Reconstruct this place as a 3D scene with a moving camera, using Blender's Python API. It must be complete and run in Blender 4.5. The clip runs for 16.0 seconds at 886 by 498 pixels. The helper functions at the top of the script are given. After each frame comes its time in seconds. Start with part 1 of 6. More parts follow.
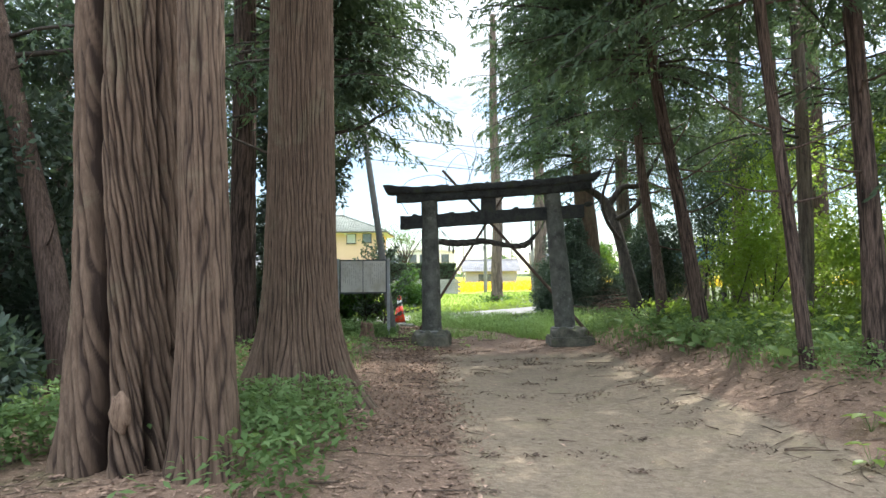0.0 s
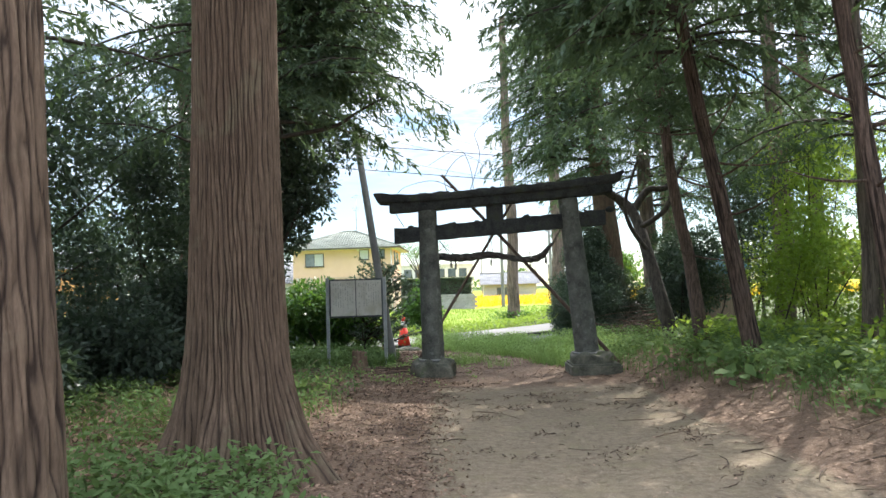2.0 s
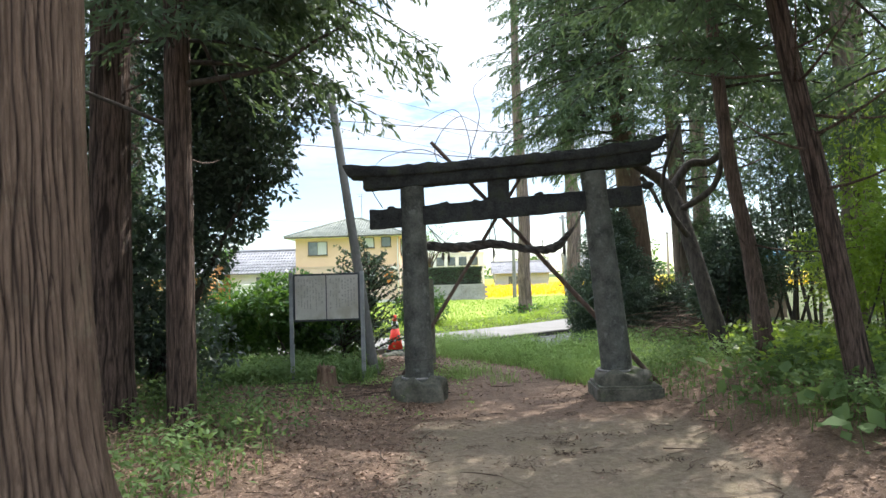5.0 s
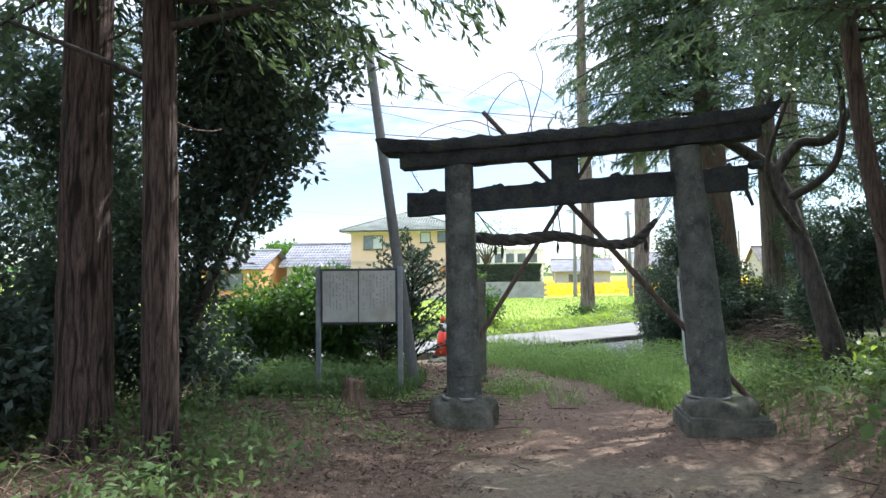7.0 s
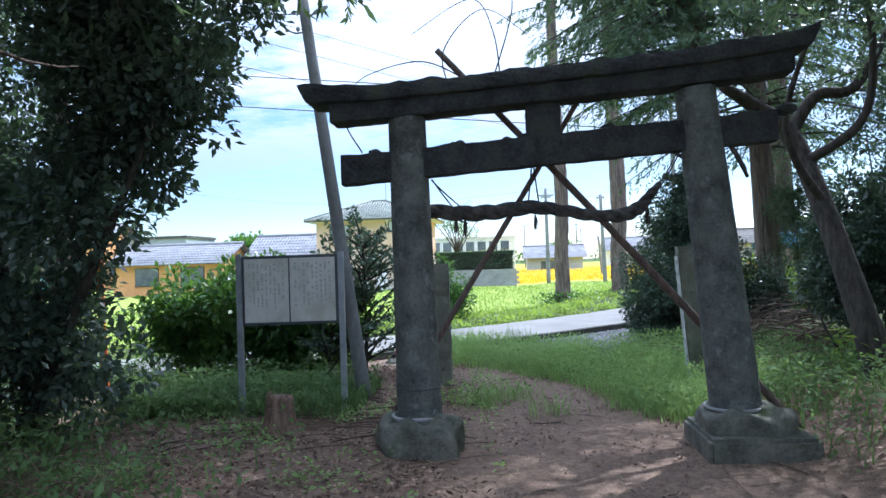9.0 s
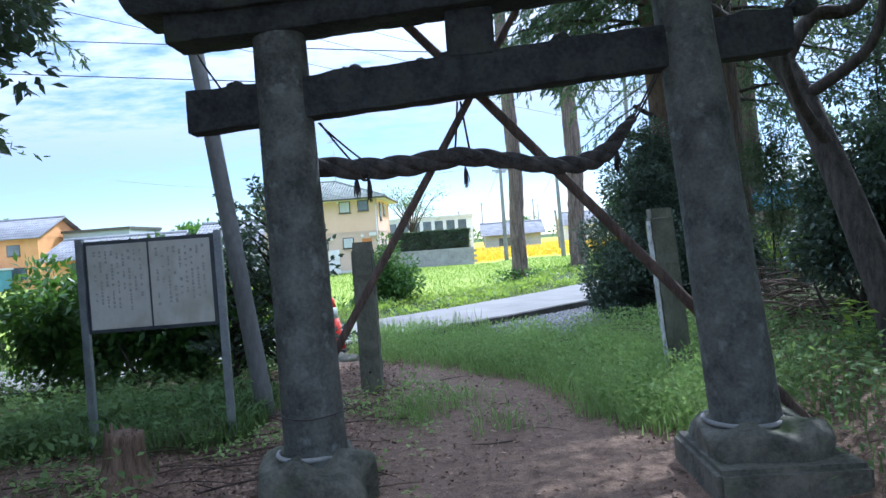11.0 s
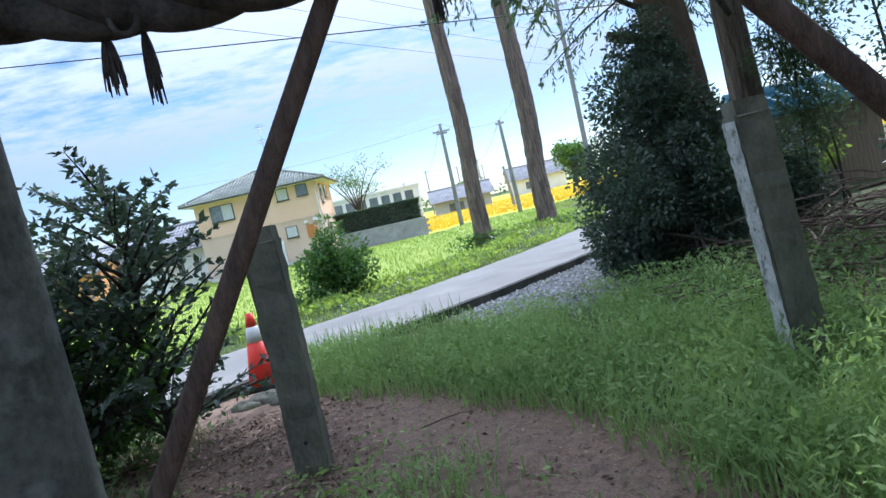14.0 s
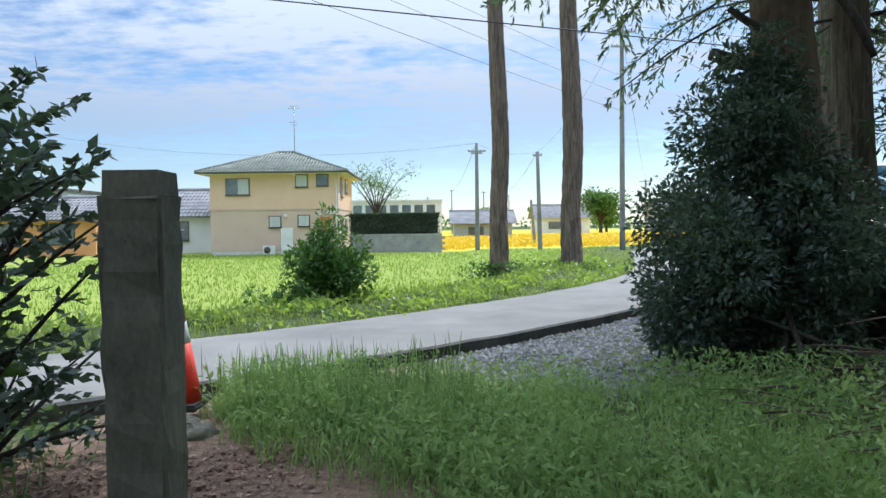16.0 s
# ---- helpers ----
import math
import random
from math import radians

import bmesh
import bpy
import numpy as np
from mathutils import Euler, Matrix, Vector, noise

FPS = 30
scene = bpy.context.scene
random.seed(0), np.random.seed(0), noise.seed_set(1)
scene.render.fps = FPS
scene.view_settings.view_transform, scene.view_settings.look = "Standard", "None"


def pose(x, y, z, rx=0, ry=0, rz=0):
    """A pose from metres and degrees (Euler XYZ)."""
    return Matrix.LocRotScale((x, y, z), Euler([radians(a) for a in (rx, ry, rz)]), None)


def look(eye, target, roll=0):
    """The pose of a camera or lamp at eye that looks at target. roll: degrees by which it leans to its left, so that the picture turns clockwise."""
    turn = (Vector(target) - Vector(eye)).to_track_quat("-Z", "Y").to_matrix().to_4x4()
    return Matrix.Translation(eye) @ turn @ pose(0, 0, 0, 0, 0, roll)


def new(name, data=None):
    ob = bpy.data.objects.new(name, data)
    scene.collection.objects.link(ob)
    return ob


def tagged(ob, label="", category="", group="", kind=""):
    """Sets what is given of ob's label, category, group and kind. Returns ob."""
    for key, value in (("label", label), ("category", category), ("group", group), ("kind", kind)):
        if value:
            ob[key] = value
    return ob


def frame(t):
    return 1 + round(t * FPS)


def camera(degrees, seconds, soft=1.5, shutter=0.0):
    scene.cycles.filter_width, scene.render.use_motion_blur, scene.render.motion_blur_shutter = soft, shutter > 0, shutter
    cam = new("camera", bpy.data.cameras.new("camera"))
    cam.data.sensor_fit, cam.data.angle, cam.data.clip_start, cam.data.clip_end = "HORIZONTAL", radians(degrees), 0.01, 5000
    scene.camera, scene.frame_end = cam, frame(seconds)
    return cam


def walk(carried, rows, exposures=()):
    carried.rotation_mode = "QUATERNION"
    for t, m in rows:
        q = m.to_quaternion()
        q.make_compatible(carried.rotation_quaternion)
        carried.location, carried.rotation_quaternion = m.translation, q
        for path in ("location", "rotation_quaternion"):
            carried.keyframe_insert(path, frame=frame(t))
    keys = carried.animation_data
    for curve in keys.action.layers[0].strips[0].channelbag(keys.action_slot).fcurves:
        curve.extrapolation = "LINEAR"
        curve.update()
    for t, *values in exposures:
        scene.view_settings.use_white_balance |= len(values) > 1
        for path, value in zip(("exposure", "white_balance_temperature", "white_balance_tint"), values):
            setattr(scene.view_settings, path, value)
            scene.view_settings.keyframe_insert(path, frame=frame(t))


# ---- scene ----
cam = camera(65.6, 16.0)
PATH = [
    (0, (0.019, 0.963, 1.404), (0.007, 2.962, 1.477), -0.5),
    (0.5, (0.136, 1.406, 1.423), (0.132, 3.404, 1.497), -0.9),
    (1, (0.193, 1.879, 1.448), (0.215, 3.877, 1.535), -1.3),
    (1.5, (0.237, 2.3, 1.486), (0.254, 4.298, 1.586), -1.5),
    (2, (0.323, 2.708, 1.499), (0.257, 4.704, 1.613), -1.8),
    (2.5, (0.368, 3.096, 1.508), (0.239, 5.089, 1.602), -1.9),
    (3, (0.441, 3.482, 1.496), (0.278, 5.473, 1.575), -2),
    (3.5, (0.442, 3.907, 1.545), (0.303, 5.899, 1.624), -2.3),
    (3.7, (0.48, 4.079, 1.541), (0.354, 6.073, 1.621), -2.4),
    (5.8, (0.558, 6.028, 1.671), (0.455, 8.024, 1.751), -1.4),
    (6, (0.541, 6.176, 1.66), (0.415, 8.172, 1.736), -1.2),
    (6.5, (0.536, 6.558, 1.665), (0.342, 8.546, 1.738), -0.7),
    (7, (0.542, 6.982, 1.65), (0.268, 8.962, 1.722), -0.6),
    (7.5, (0.56, 7.355, 1.61), (0.246, 9.329, 1.679), -0.9),
    (8, (0.553, 7.808, 1.62), (0.228, 9.781, 1.673), -1.1),
    (8.5, (0.546, 8.248, 1.594), (0.275, 10.229, 1.64), -1.2),
    (9, (0.53, 8.707, 1.597), (0.336, 10.697, 1.637), -1.9),
    (9.5, (0.552, 9.175, 1.599), (0.394, 11.169, 1.637), -3.1),
    (10, (0.656, 9.611, 1.6), (0.534, 11.607, 1.62), -3.9),
    (10.2, (0.691, 9.759, 1.575), (0.575, 11.755, 1.584), -3.9),
    (12.3, (0.776, 11.668, 1.516), (0.814, 13.666, 1.459), -7),
    (12.5, (0.737, 11.877, 1.523), (0.777, 13.875, 1.459), -8.2),
    (13, (0.644, 12.385, 1.530), (0.662, 14.382, 1.437), -10.1),
    (13.5, (0.609, 12.903, 1.474), (0.625, 14.899, 1.351), -11.7),
    (14, (0.620, 13.304, 1.476), (0.664, 15.300, 1.350), -12.7),
    (14.5, (0.690, 13.685, 1.454), (0.765, 15.680, 1.341), -11.3),
    (15, (0.751, 14.144, 1.412), (0.838, 16.139, 1.315), -8.7),
    (15.5, (0.741, 14.671, 1.452), (0.815, 16.668, 1.370), -4.6),
    (16, (0.659, 15.178, 1.379), (0.675, 17.177, 1.315), -0.7),
]
EXPOSURES = [(0.0, 1.48, 6150, 9), (3.5, 1.38, 6200, 11), (6.0, 1.38, 6000, 12), (8.0, 1.28, 5450, 13), (10.0, 1.10, 5000, 14), (12.5, 1.12, 5050, 14), (14.0, 0.86, 5200, 14), (16.0, 0.58, 5550, 10)]
walk(cam, [(t, look(eye, target, roll)) for t, eye, target, roll in PATH], EXPOSURES)

# ---- world and sun ----
SUN_TO = Vector((0.58, 0.80, 1.0)).normalized()
sun_data = bpy.data.lights.new("sun", "SUN")
sun_data.energy, sun_data.angle, sun_data.color = 3.0, radians(0.6), (1.0, 0.94, 0.84)
sun = new("sun", sun_data)
sun.matrix_world = look(tuple(SUN_TO * 60), (0, 0, 0))

world = bpy.data.worlds.new("sky")
scene.world = world
world.use_nodes = True
wn, wl = world.node_tree.nodes, world.node_tree.links
wn.clear()
w_out = wn.new("ShaderNodeOutputWorld")
w_bg = wn.new("ShaderNodeBackground")
w_sky = wn.new("ShaderNodeTexSky")
w_sky.sky_type, w_sky.sun_disc = "NISHITA", False
w_sky.sun_elevation = math.asin(SUN_TO.z)
w_sky.sun_rotation = math.atan2(SUN_TO.x, SUN_TO.y)
w_sky.air_density, w_sky.dust_density, w_sky.ozone_density = 1.0, 0.25, 2.0
w_co = wn.new("ShaderNodeTexCoord")
w_sep = wn.new("ShaderNodeSeparateXYZ")
wl.new(w_co.outputs["Generated"], w_sep.inputs[0])


def w_math(op, a, b=None, clamp=False):
    n = wn.new("ShaderNodeMath")
    n.operation, n.use_clamp = op, clamp
    for i, v in enumerate((a, b)):
        if v is None:
            continue
        if isinstance(v, (int, float)):
            n.inputs[i].default_value = v
        else:
            wl.new(v, n.inputs[i])
    return n.outputs[0]


# the cloud layer lies on a plane high above: direction divided by its height
up = w_math("MAXIMUM", w_sep.outputs["Z"], 0.02)
den = w_math("ADD", up, 0.10)
w_com = wn.new("ShaderNodeCombineXYZ")
wl.new(w_math("DIVIDE", w_sep.outputs["X"], den), w_com.inputs[0])
wl.new(w_math("DIVIDE", w_sep.outputs["Y"], den), w_com.inputs[1])


def w_noise(scale, detail, rough, stretch):
    mp = wn.new("ShaderNodeMapping")
    mp.inputs["Scale"].default_value = stretch
    wl.new(w_com.outputs[0], mp.inputs["Vector"])
    n = wn.new("ShaderNodeTexNoise")
    n.inputs["Scale"].default_value, n.inputs["Detail"].default_value, n.inputs["Roughness"].default_value = scale, detail, rough
    wl.new(mp.outputs[0], n.inputs["Vector"])
    return n.outputs["Fac"]


band = w_noise(0.75, 4, 0.55, (0.55, 1.0, 1.0))
puff = w_noise(7.0, 5, 0.6, (1.0, 1.5, 1.0))
cover = w_math("ADD", w_math("MULTIPLY", band, 1.0), w_math("MULTIPLY", puff, 0.42))
w_ramp = wn.new("ShaderNodeMapRange")
w_ramp.inputs[1].default_value, w_ramp.inputs[2].default_value = 0.56, 0.72
wl.new(cover, w_ramp.inputs[0])
w_low = w_math("MULTIPLY", w_math("SUBTRACT", up, 0.06), 7.0, True)
w_mask = w_math("MULTIPLY", w_ramp.outputs[0], w_low)
w_mix = wn.new("ShaderNodeMix")
w_mix.data_type = "RGBA"
wl.new(w_math("MULTIPLY", w_mask, 0.92), w_mix.inputs[0])
wl.new(w_sky.outputs[0], w_mix.inputs[6])
# clouds brighten over sevenfold towards the zenith, above the view, to fill the shade
w_lum = wn.new("ShaderNodeVectorMath")
w_lum.operation = "SCALE"
w_lum.inputs[0].default_value = (2.5, 2.6, 2.75)
wl.new(w_math("ADD", w_math("MULTIPLY", up, 6.4), 1.0), w_lum.inputs[3])
wl.new(w_lum.outputs[0], w_mix.inputs[7])
wl.new(w_mix.outputs[2], w_bg.inputs[0])
w_bg.inputs[1].default_value = 0.082
wl.new(w_bg.outputs[0], w_out.inputs[0])

# ---- materials ----
def srgb(r, g, b):
    return tuple((c / 12.92 if c <= 0.04045 else ((c + 0.055) / 1.055) ** 2.4) for c in (r, g, b)) + (1,)


def material(name, dark, light, scale=4.0, stretch=(1, 1, 1), fine=40.0, rough=0.85, bump=0.3, dist=0.01, spread=(0.3, 0.7),
             stain=None, stain_scale=0.8, stain_at=(0.55, 0.75), piece=0.0, metal=0.0, island=0.0, spec=0.3, wavy=0.0, furrow_shade=None):
    """A surface with grain at two scales, an optional stain colour, and variation from piece to piece."""
    m = bpy.data.materials.new(name)
    m.use_nodes = True
    n, l = m.node_tree.nodes, m.node_tree.links
    b = n["Principled BSDF"]
    b.inputs["Roughness"].default_value, b.inputs["Metallic"].default_value = rough, metal
    b.inputs["Specular IOR Level"].default_value = spec
    co = n.new("ShaderNodeTexCoord")
    mp = n.new("ShaderNodeMapping")
    mp.inputs["Scale"].default_value = stretch
    l.new(co.outputs["Object"], mp.inputs["Vector"])

    def noise_of(s, detail=6.0, vec=None):
        t = n.new("ShaderNodeTexNoise")
        t.inputs["Scale"].default_value, t.inputs["Detail"].default_value, t.inputs["Roughness"].default_value = s, detail, 0.62
        t.inputs["Distortion"].default_value = wavy
        l.new(vec or mp.outputs[0], t.inputs["Vector"])
        return t.outputs["Fac"]

    big, small = noise_of(scale), noise_of(fine, 4.0)
    add = n.new("ShaderNodeMath")
    add.operation = "MULTIPLY_ADD"
    l.new(small, add.inputs[0])
    add.inputs[1].default_value = 0.55
    l.new(big, add.inputs[2])
    sub = n.new("ShaderNodeMapRange")
    sub.inputs[1].default_value, sub.inputs[2].default_value = spread[0] + 0.275, spread[1] + 0.275
    l.new(add.outputs[0], sub.inputs[0])
    mix = n.new("ShaderNodeMix")
    mix.data_type = "RGBA"
    l.new(sub.outputs[0], mix.inputs[0])
    mix.inputs[6].default_value, mix.inputs[7].default_value = (*dark, 1), (*light, 1)
    colour = mix.outputs[2]
    if stain:
        st = n.new("ShaderNodeMapRange")
        st.inputs[1].default_value, st.inputs[2].default_value = stain_at
        l.new(noise_of(stain_scale, 7.0, co.outputs["Object"]), st.inputs[0])
        mx = n.new("ShaderNodeMix")
        mx.data_type = "RGBA"
        l.new(st.outputs[0], mx.inputs[0])
        l.new(colour, mx.inputs[6])
        mx.inputs[7].default_value = (*stain, 1)
        colour = mx.outputs[2]
    # darker inner bark and the shade inside cracks, both painted by crack depth
    if furrow_shade:
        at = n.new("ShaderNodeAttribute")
        at.attribute_name = "furrow_shade"
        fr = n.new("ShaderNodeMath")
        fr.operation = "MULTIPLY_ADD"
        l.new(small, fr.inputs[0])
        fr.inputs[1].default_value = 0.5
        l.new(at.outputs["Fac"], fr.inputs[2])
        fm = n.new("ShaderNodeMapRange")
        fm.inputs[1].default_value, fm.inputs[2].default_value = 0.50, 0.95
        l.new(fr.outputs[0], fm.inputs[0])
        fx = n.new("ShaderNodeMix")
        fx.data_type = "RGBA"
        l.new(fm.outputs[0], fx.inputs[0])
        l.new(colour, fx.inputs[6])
        fx.inputs[7].default_value = (*furrow_shade, 1)
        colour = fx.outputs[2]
    if piece or island:
        if island:
            src = n.new("ShaderNodeNewGeometry").outputs["Random Per Island"]
        else:
            src = n.new("ShaderNodeObjectInfo").outputs["Random"]
        mr = n.new("ShaderNodeMapRange")
        k = piece or island
        mr.inputs[3].default_value, mr.inputs[4].default_value = 1 - k, 1 + k
        l.new(src, mr.inputs[0])
        hs = n.new("ShaderNodeHueSaturation")
        l.new(mr.outputs[0], hs.inputs["Value"])
        l.new(colour, hs.inputs["Color"])
        colour = hs.outputs[0]
    l.new(colour, b.inputs["Base Color"])
    if bump:
        bp = n.new("ShaderNodeBump")
        bp.inputs["Strength"].default_value, bp.inputs["Distance"].default_value = bump, dist
        l.new(add.outputs[0], bp.inputs["Height"])
        l.new(bp.outputs[0], b.inputs["Normal"])
    return m


def leaf_material(name, dark, light, through_colour, rough=0.45, sheen=0.35, patch=0.5, thin=0.35):
    """Leaves: each one differs a little, larger patches too, and light shines through."""
    m = bpy.data.materials.new(name)
    m.use_nodes = True
    n, l = m.node_tree.nodes, m.node_tree.links
    b = n["Principled BSDF"]
    b.inputs["Roughness"].default_value = rough
    b.inputs["Specular IOR Level"].default_value = sheen
    geo = n.new("ShaderNodeNewGeometry")
    co = n.new("ShaderNodeTexCoord")
    t = n.new("ShaderNodeTexNoise")
    t.inputs["Scale"].default_value = patch
    l.new(co.outputs["Object"], t.inputs["Vector"])
    a = n.new("ShaderNodeMath")
    a.operation = "MULTIPLY_ADD"
    l.new(geo.outputs["Random Per Island"], a.inputs[0])
    a.inputs[1].default_value = 0.6
    s = n.new("ShaderNodeMath")
    s.operation = "SUBTRACT"
    l.new(t.outputs["Fac"], s.inputs[0])
    s.inputs[1].default_value = 0.3
    l.new(s.outputs[0], a.inputs[2])
    a.use_clamp = True
    mix = n.new("ShaderNodeMix")
    mix.data_type = "RGBA"
    l.new(a.outputs[0], mix.inputs[0])
    mix.inputs[6].default_value, mix.inputs[7].default_value = (*dark, 1), (*light, 1)
    l.new(mix.outputs[2], b.inputs["Base Color"])
    tr = n.new("ShaderNodeBsdfTranslucent")
    tr.inputs[0].default_value = (*through_colour, 1)
    ms = n.new("ShaderNodeMixShader")
    ms.inputs[0].default_value = thin
    l.new(b.outputs[0], ms.inputs[1])
    l.new(tr.outputs[0], ms.inputs[2])
    l.new(ms.outputs[0], n["Material Output"].inputs[0])
    return m


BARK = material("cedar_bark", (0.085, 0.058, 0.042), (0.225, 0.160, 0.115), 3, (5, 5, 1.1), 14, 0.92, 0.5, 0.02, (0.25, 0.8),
                stain=(0.21, 0.185, 0.125), stain_scale=1.6, stain_at=(0.56, 0.76), wavy=0.6, furrow_shade=(0.04, 0.027, 0.021))
BARK_RED = material("young_cedar_bark", (0.06, 0.042, 0.034), (0.20, 0.14, 0.112), 5, (9, 9, 0.8), 22, 0.9, 1.0, 0.02, (0.36, 0.66), wavy=0.6, furrow_shade=(0.025, 0.017, 0.014))
BARK_DARK = material("dark_bark", (0.03, 0.026, 0.022), (0.11, 0.095, 0.08), 5, (4, 4, 0.9), 30, 0.95, 0.7, 0.01)
BARK_PALE = material("pale_bark", (0.085, 0.068, 0.056), (0.27, 0.215, 0.175), 3, (6, 6, 0.5), 20, 0.9, 1.0, 0.03, (0.36, 0.66), stain=(0.19, 0.12, 0.085), stain_scale=0.9, wavy=0.6)
STUMP = material("rotten_stump_wood", (0.10, 0.065, 0.045), (0.30, 0.21, 0.15), 5, (6, 6, 0.9), 25, 0.9, 0.8, 0.01)
TWIG = material("dead_twig", (0.06, 0.045, 0.035), (0.22, 0.16, 0.12), 6, (1, 1, 1), 40, 0.9, 0.4, island=0.4)
CEDAR_LEAF = leaf_material("cedar_leaf", (0.05, 0.085, 0.06), (0.13, 0.185, 0.12), (0.17, 0.25, 0.09), 0.6, 0.2, 0.5, 0.32)
DARK_LEAF = leaf_material("evergreen_leaf", (0.048, 0.078, 0.064), (0.12, 0.162, 0.122), (0.13, 0.20, 0.08), 0.42, 0.42, 0.7, 0.28)
BUSH_LEAF = leaf_material("bush_leaf", (0.03, 0.075, 0.02), (0.10, 0.21, 0.05), (0.16, 0.3, 0.04), 0.4, 0.4, 0.8, 0.35)
# bright leaf green; on the sunlit bushes it puts sunshine into the colour
SUN_LEAF = leaf_material("bright_sunlit_leaf", (0.07, 0.14, 0.03), (0.21, 0.33, 0.07), (0.40, 0.54, 0.07), 0.45, 0.35, 0.7, 0.5)
WEED_LEAF = leaf_material("weed_leaf", (0.07, 0.125, 0.045), (0.19, 0.28, 0.12), (0.22, 0.33, 0.09), 0.75, 0.1, 0.9, 0.35)
GRASS_BLADE = leaf_material("grass_blade", (0.18, 0.27, 0.10), (0.36, 0.48, 0.19), (0.36, 0.52, 0.14), 0.7, 0.12, 0.6, 0.4)
VERGE_BLADE = leaf_material("verge_grass", (0.16, 0.21, 0.045), (0.36, 0.37, 0.11), (0.34, 0.46, 0.07), 0.5, 0.3, 0.3, 0.4)
RICE_BLADE = leaf_material("rice_regrowth", (0.16, 0.23, 0.03), (0.29, 0.37, 0.07), (0.25, 0.40, 0.04), 0.5, 0.3, 0.2, 0.4)
GOLD_BLADE = leaf_material("ripe_rice", (0.50, 0.36, 0.02), (0.80, 0.62, 0.05), (0.7, 0.5, 0.03), 0.6, 0.2, 0.1, 0.35)
DRY_LEAF = material("leaf_litter", (0.06, 0.038, 0.028), (0.43, 0.30, 0.22), 9, (1, 1, 1), 60, 0.9, 0.2, island=0.5)
CHIP = material("bark_chip", (0.09, 0.056, 0.040), (0.38, 0.26, 0.19), 9, (1, 1, 1), 60, 0.9, 0.2, island=0.6)
STONE = material("weathered_stone", (0.06, 0.064, 0.058), (0.18, 0.185, 0.165), 5, (1, 1, 1), 45, 0.9, 0.6, 0.008,
                 stain=(0.23, 0.24, 0.225), stain_scale=9, stain_at=(0.56, 0.70))
STONE_MOSS = material("mossy_stone", (0.07, 0.075, 0.06), (0.21, 0.20, 0.16), 5, (1, 1, 1), 35, 0.95, 0.8, 0.015, stain=(0.07, 0.10, 0.035), stain_scale=3)
PILLAR = material("pillar_stone", (0.12, 0.12, 0.095), (0.25, 0.245, 0.19), 6, (1, 1, 0.5), 50, 0.92, 0.5, 0.006, stain=(0.40, 0.41, 0.38), stain_scale=3, stain_at=(0.66, 0.72))
# mottled pale stone, whitened to carry the skylight on the pillar's side
SKYLIT_SIDE = material("skylit_pale_side", (0.30, 0.31, 0.29), (0.60, 0.61, 0.58), 9, (1, 1, 1), 50, 0.95, 0.5, 0.005, stain=(0.2, 0.2, 0.17), stain_scale=14, stain_at=(0.55, 0.62))
OLD_WOOD = material("blackened_stone", (0.022, 0.024, 0.025), (0.075, 0.078, 0.078), 4, (1, 1, 1), 35, 0.95, 0.9, 0.02, stain=(0.05, 0.06, 0.03), stain_scale=4)
POLE_WOOD = material("brace_timber", (0.075, 0.055, 0.045), (0.20, 0.145, 0.115), 5, (6, 6, 0.6), 40, 0.85, 0.4, 0.004)
ROPE = material("straw_rope", (0.032, 0.030, 0.028), (0.13, 0.118, 0.105), 12, (1, 1, 1), 90, 0.95, 0.8, 0.008)
CONCRETE = material("concrete", (0.24, 0.24, 0.235), (0.42, 0.42, 0.41), 2, (1, 1, 1), 40, 0.9, 0.3, 0.004, stain=(0.2, 0.19, 0.18), stain_scale=1)
POLE_GREY = material("pole_concrete", (0.16, 0.16, 0.155), (0.30, 0.30, 0.29), 2, (1, 1, 0.3), 40, 0.9, 0.2, 0.003, stain=(0.10, 0.11, 0.09), stain_scale=2)
STEEL = material("galvanised_steel", (0.30, 0.32, 0.34), (0.48, 0.50, 0.52), 6, (1, 1, 1), 60, 0.45, 0.1, 0.002, metal=0.7)
SIGN_FRAME = material("dark_sign_frame", (0.05, 0.06, 0.07), (0.11, 0.12, 0.13), 5, (1, 1, 1), 60, 0.6, 0.1, 0.002)
SIGN_BOARD = material("faded_sign_panel", (0.62, 0.61, 0.55), (0.78, 0.77, 0.71), 2.5, (1, 1, 0.5), 25, 0.8, 0.1, 0.002, stain=(0.46, 0.44, 0.32), stain_scale=2.2, stain_at=(0.5, 0.75))
SIGN_INK = material("faded_ink", (0.38, 0.37, 0.34), (0.56, 0.55, 0.51), 30, (1, 1, 1), 90, 0.9, 0.0, 0.001)
CONE_RED = material("cone_red", (0.72, 0.035, 0.02), (0.86, 0.07, 0.04), 5, (1, 1, 1), 60, 0.5, 0.1, 0.002)
CONE_WHITE = material("cone_white", (0.62, 0.6, 0.58), (0.8, 0.79, 0.77), 5, (1, 1, 1), 60, 0.5, 0.1, 0.002)
RUBBER_HOLE_SHADE = material("black_rubber_and_hole_shade", (0.02, 0.02, 0.02), (0.06, 0.06, 0.055), 6, (1, 1, 1), 60, 0.8, 0.2, 0.003)
ORANGE_PIPE = material("orange_pipe", (0.55, 0.10, 0.03), (0.72, 0.17, 0.05), 5, (1, 1, 0.4), 50, 0.55, 0.1, 0.002, stain=(0.3, 0.1, 0.05), stain_scale=4)
YELLOW_BAND = material("yellow_band", (0.65, 0.42, 0.03), (0.78, 0.55, 0.05), 5, (1, 1, 1), 50, 0.55, 0.1, 0.002)
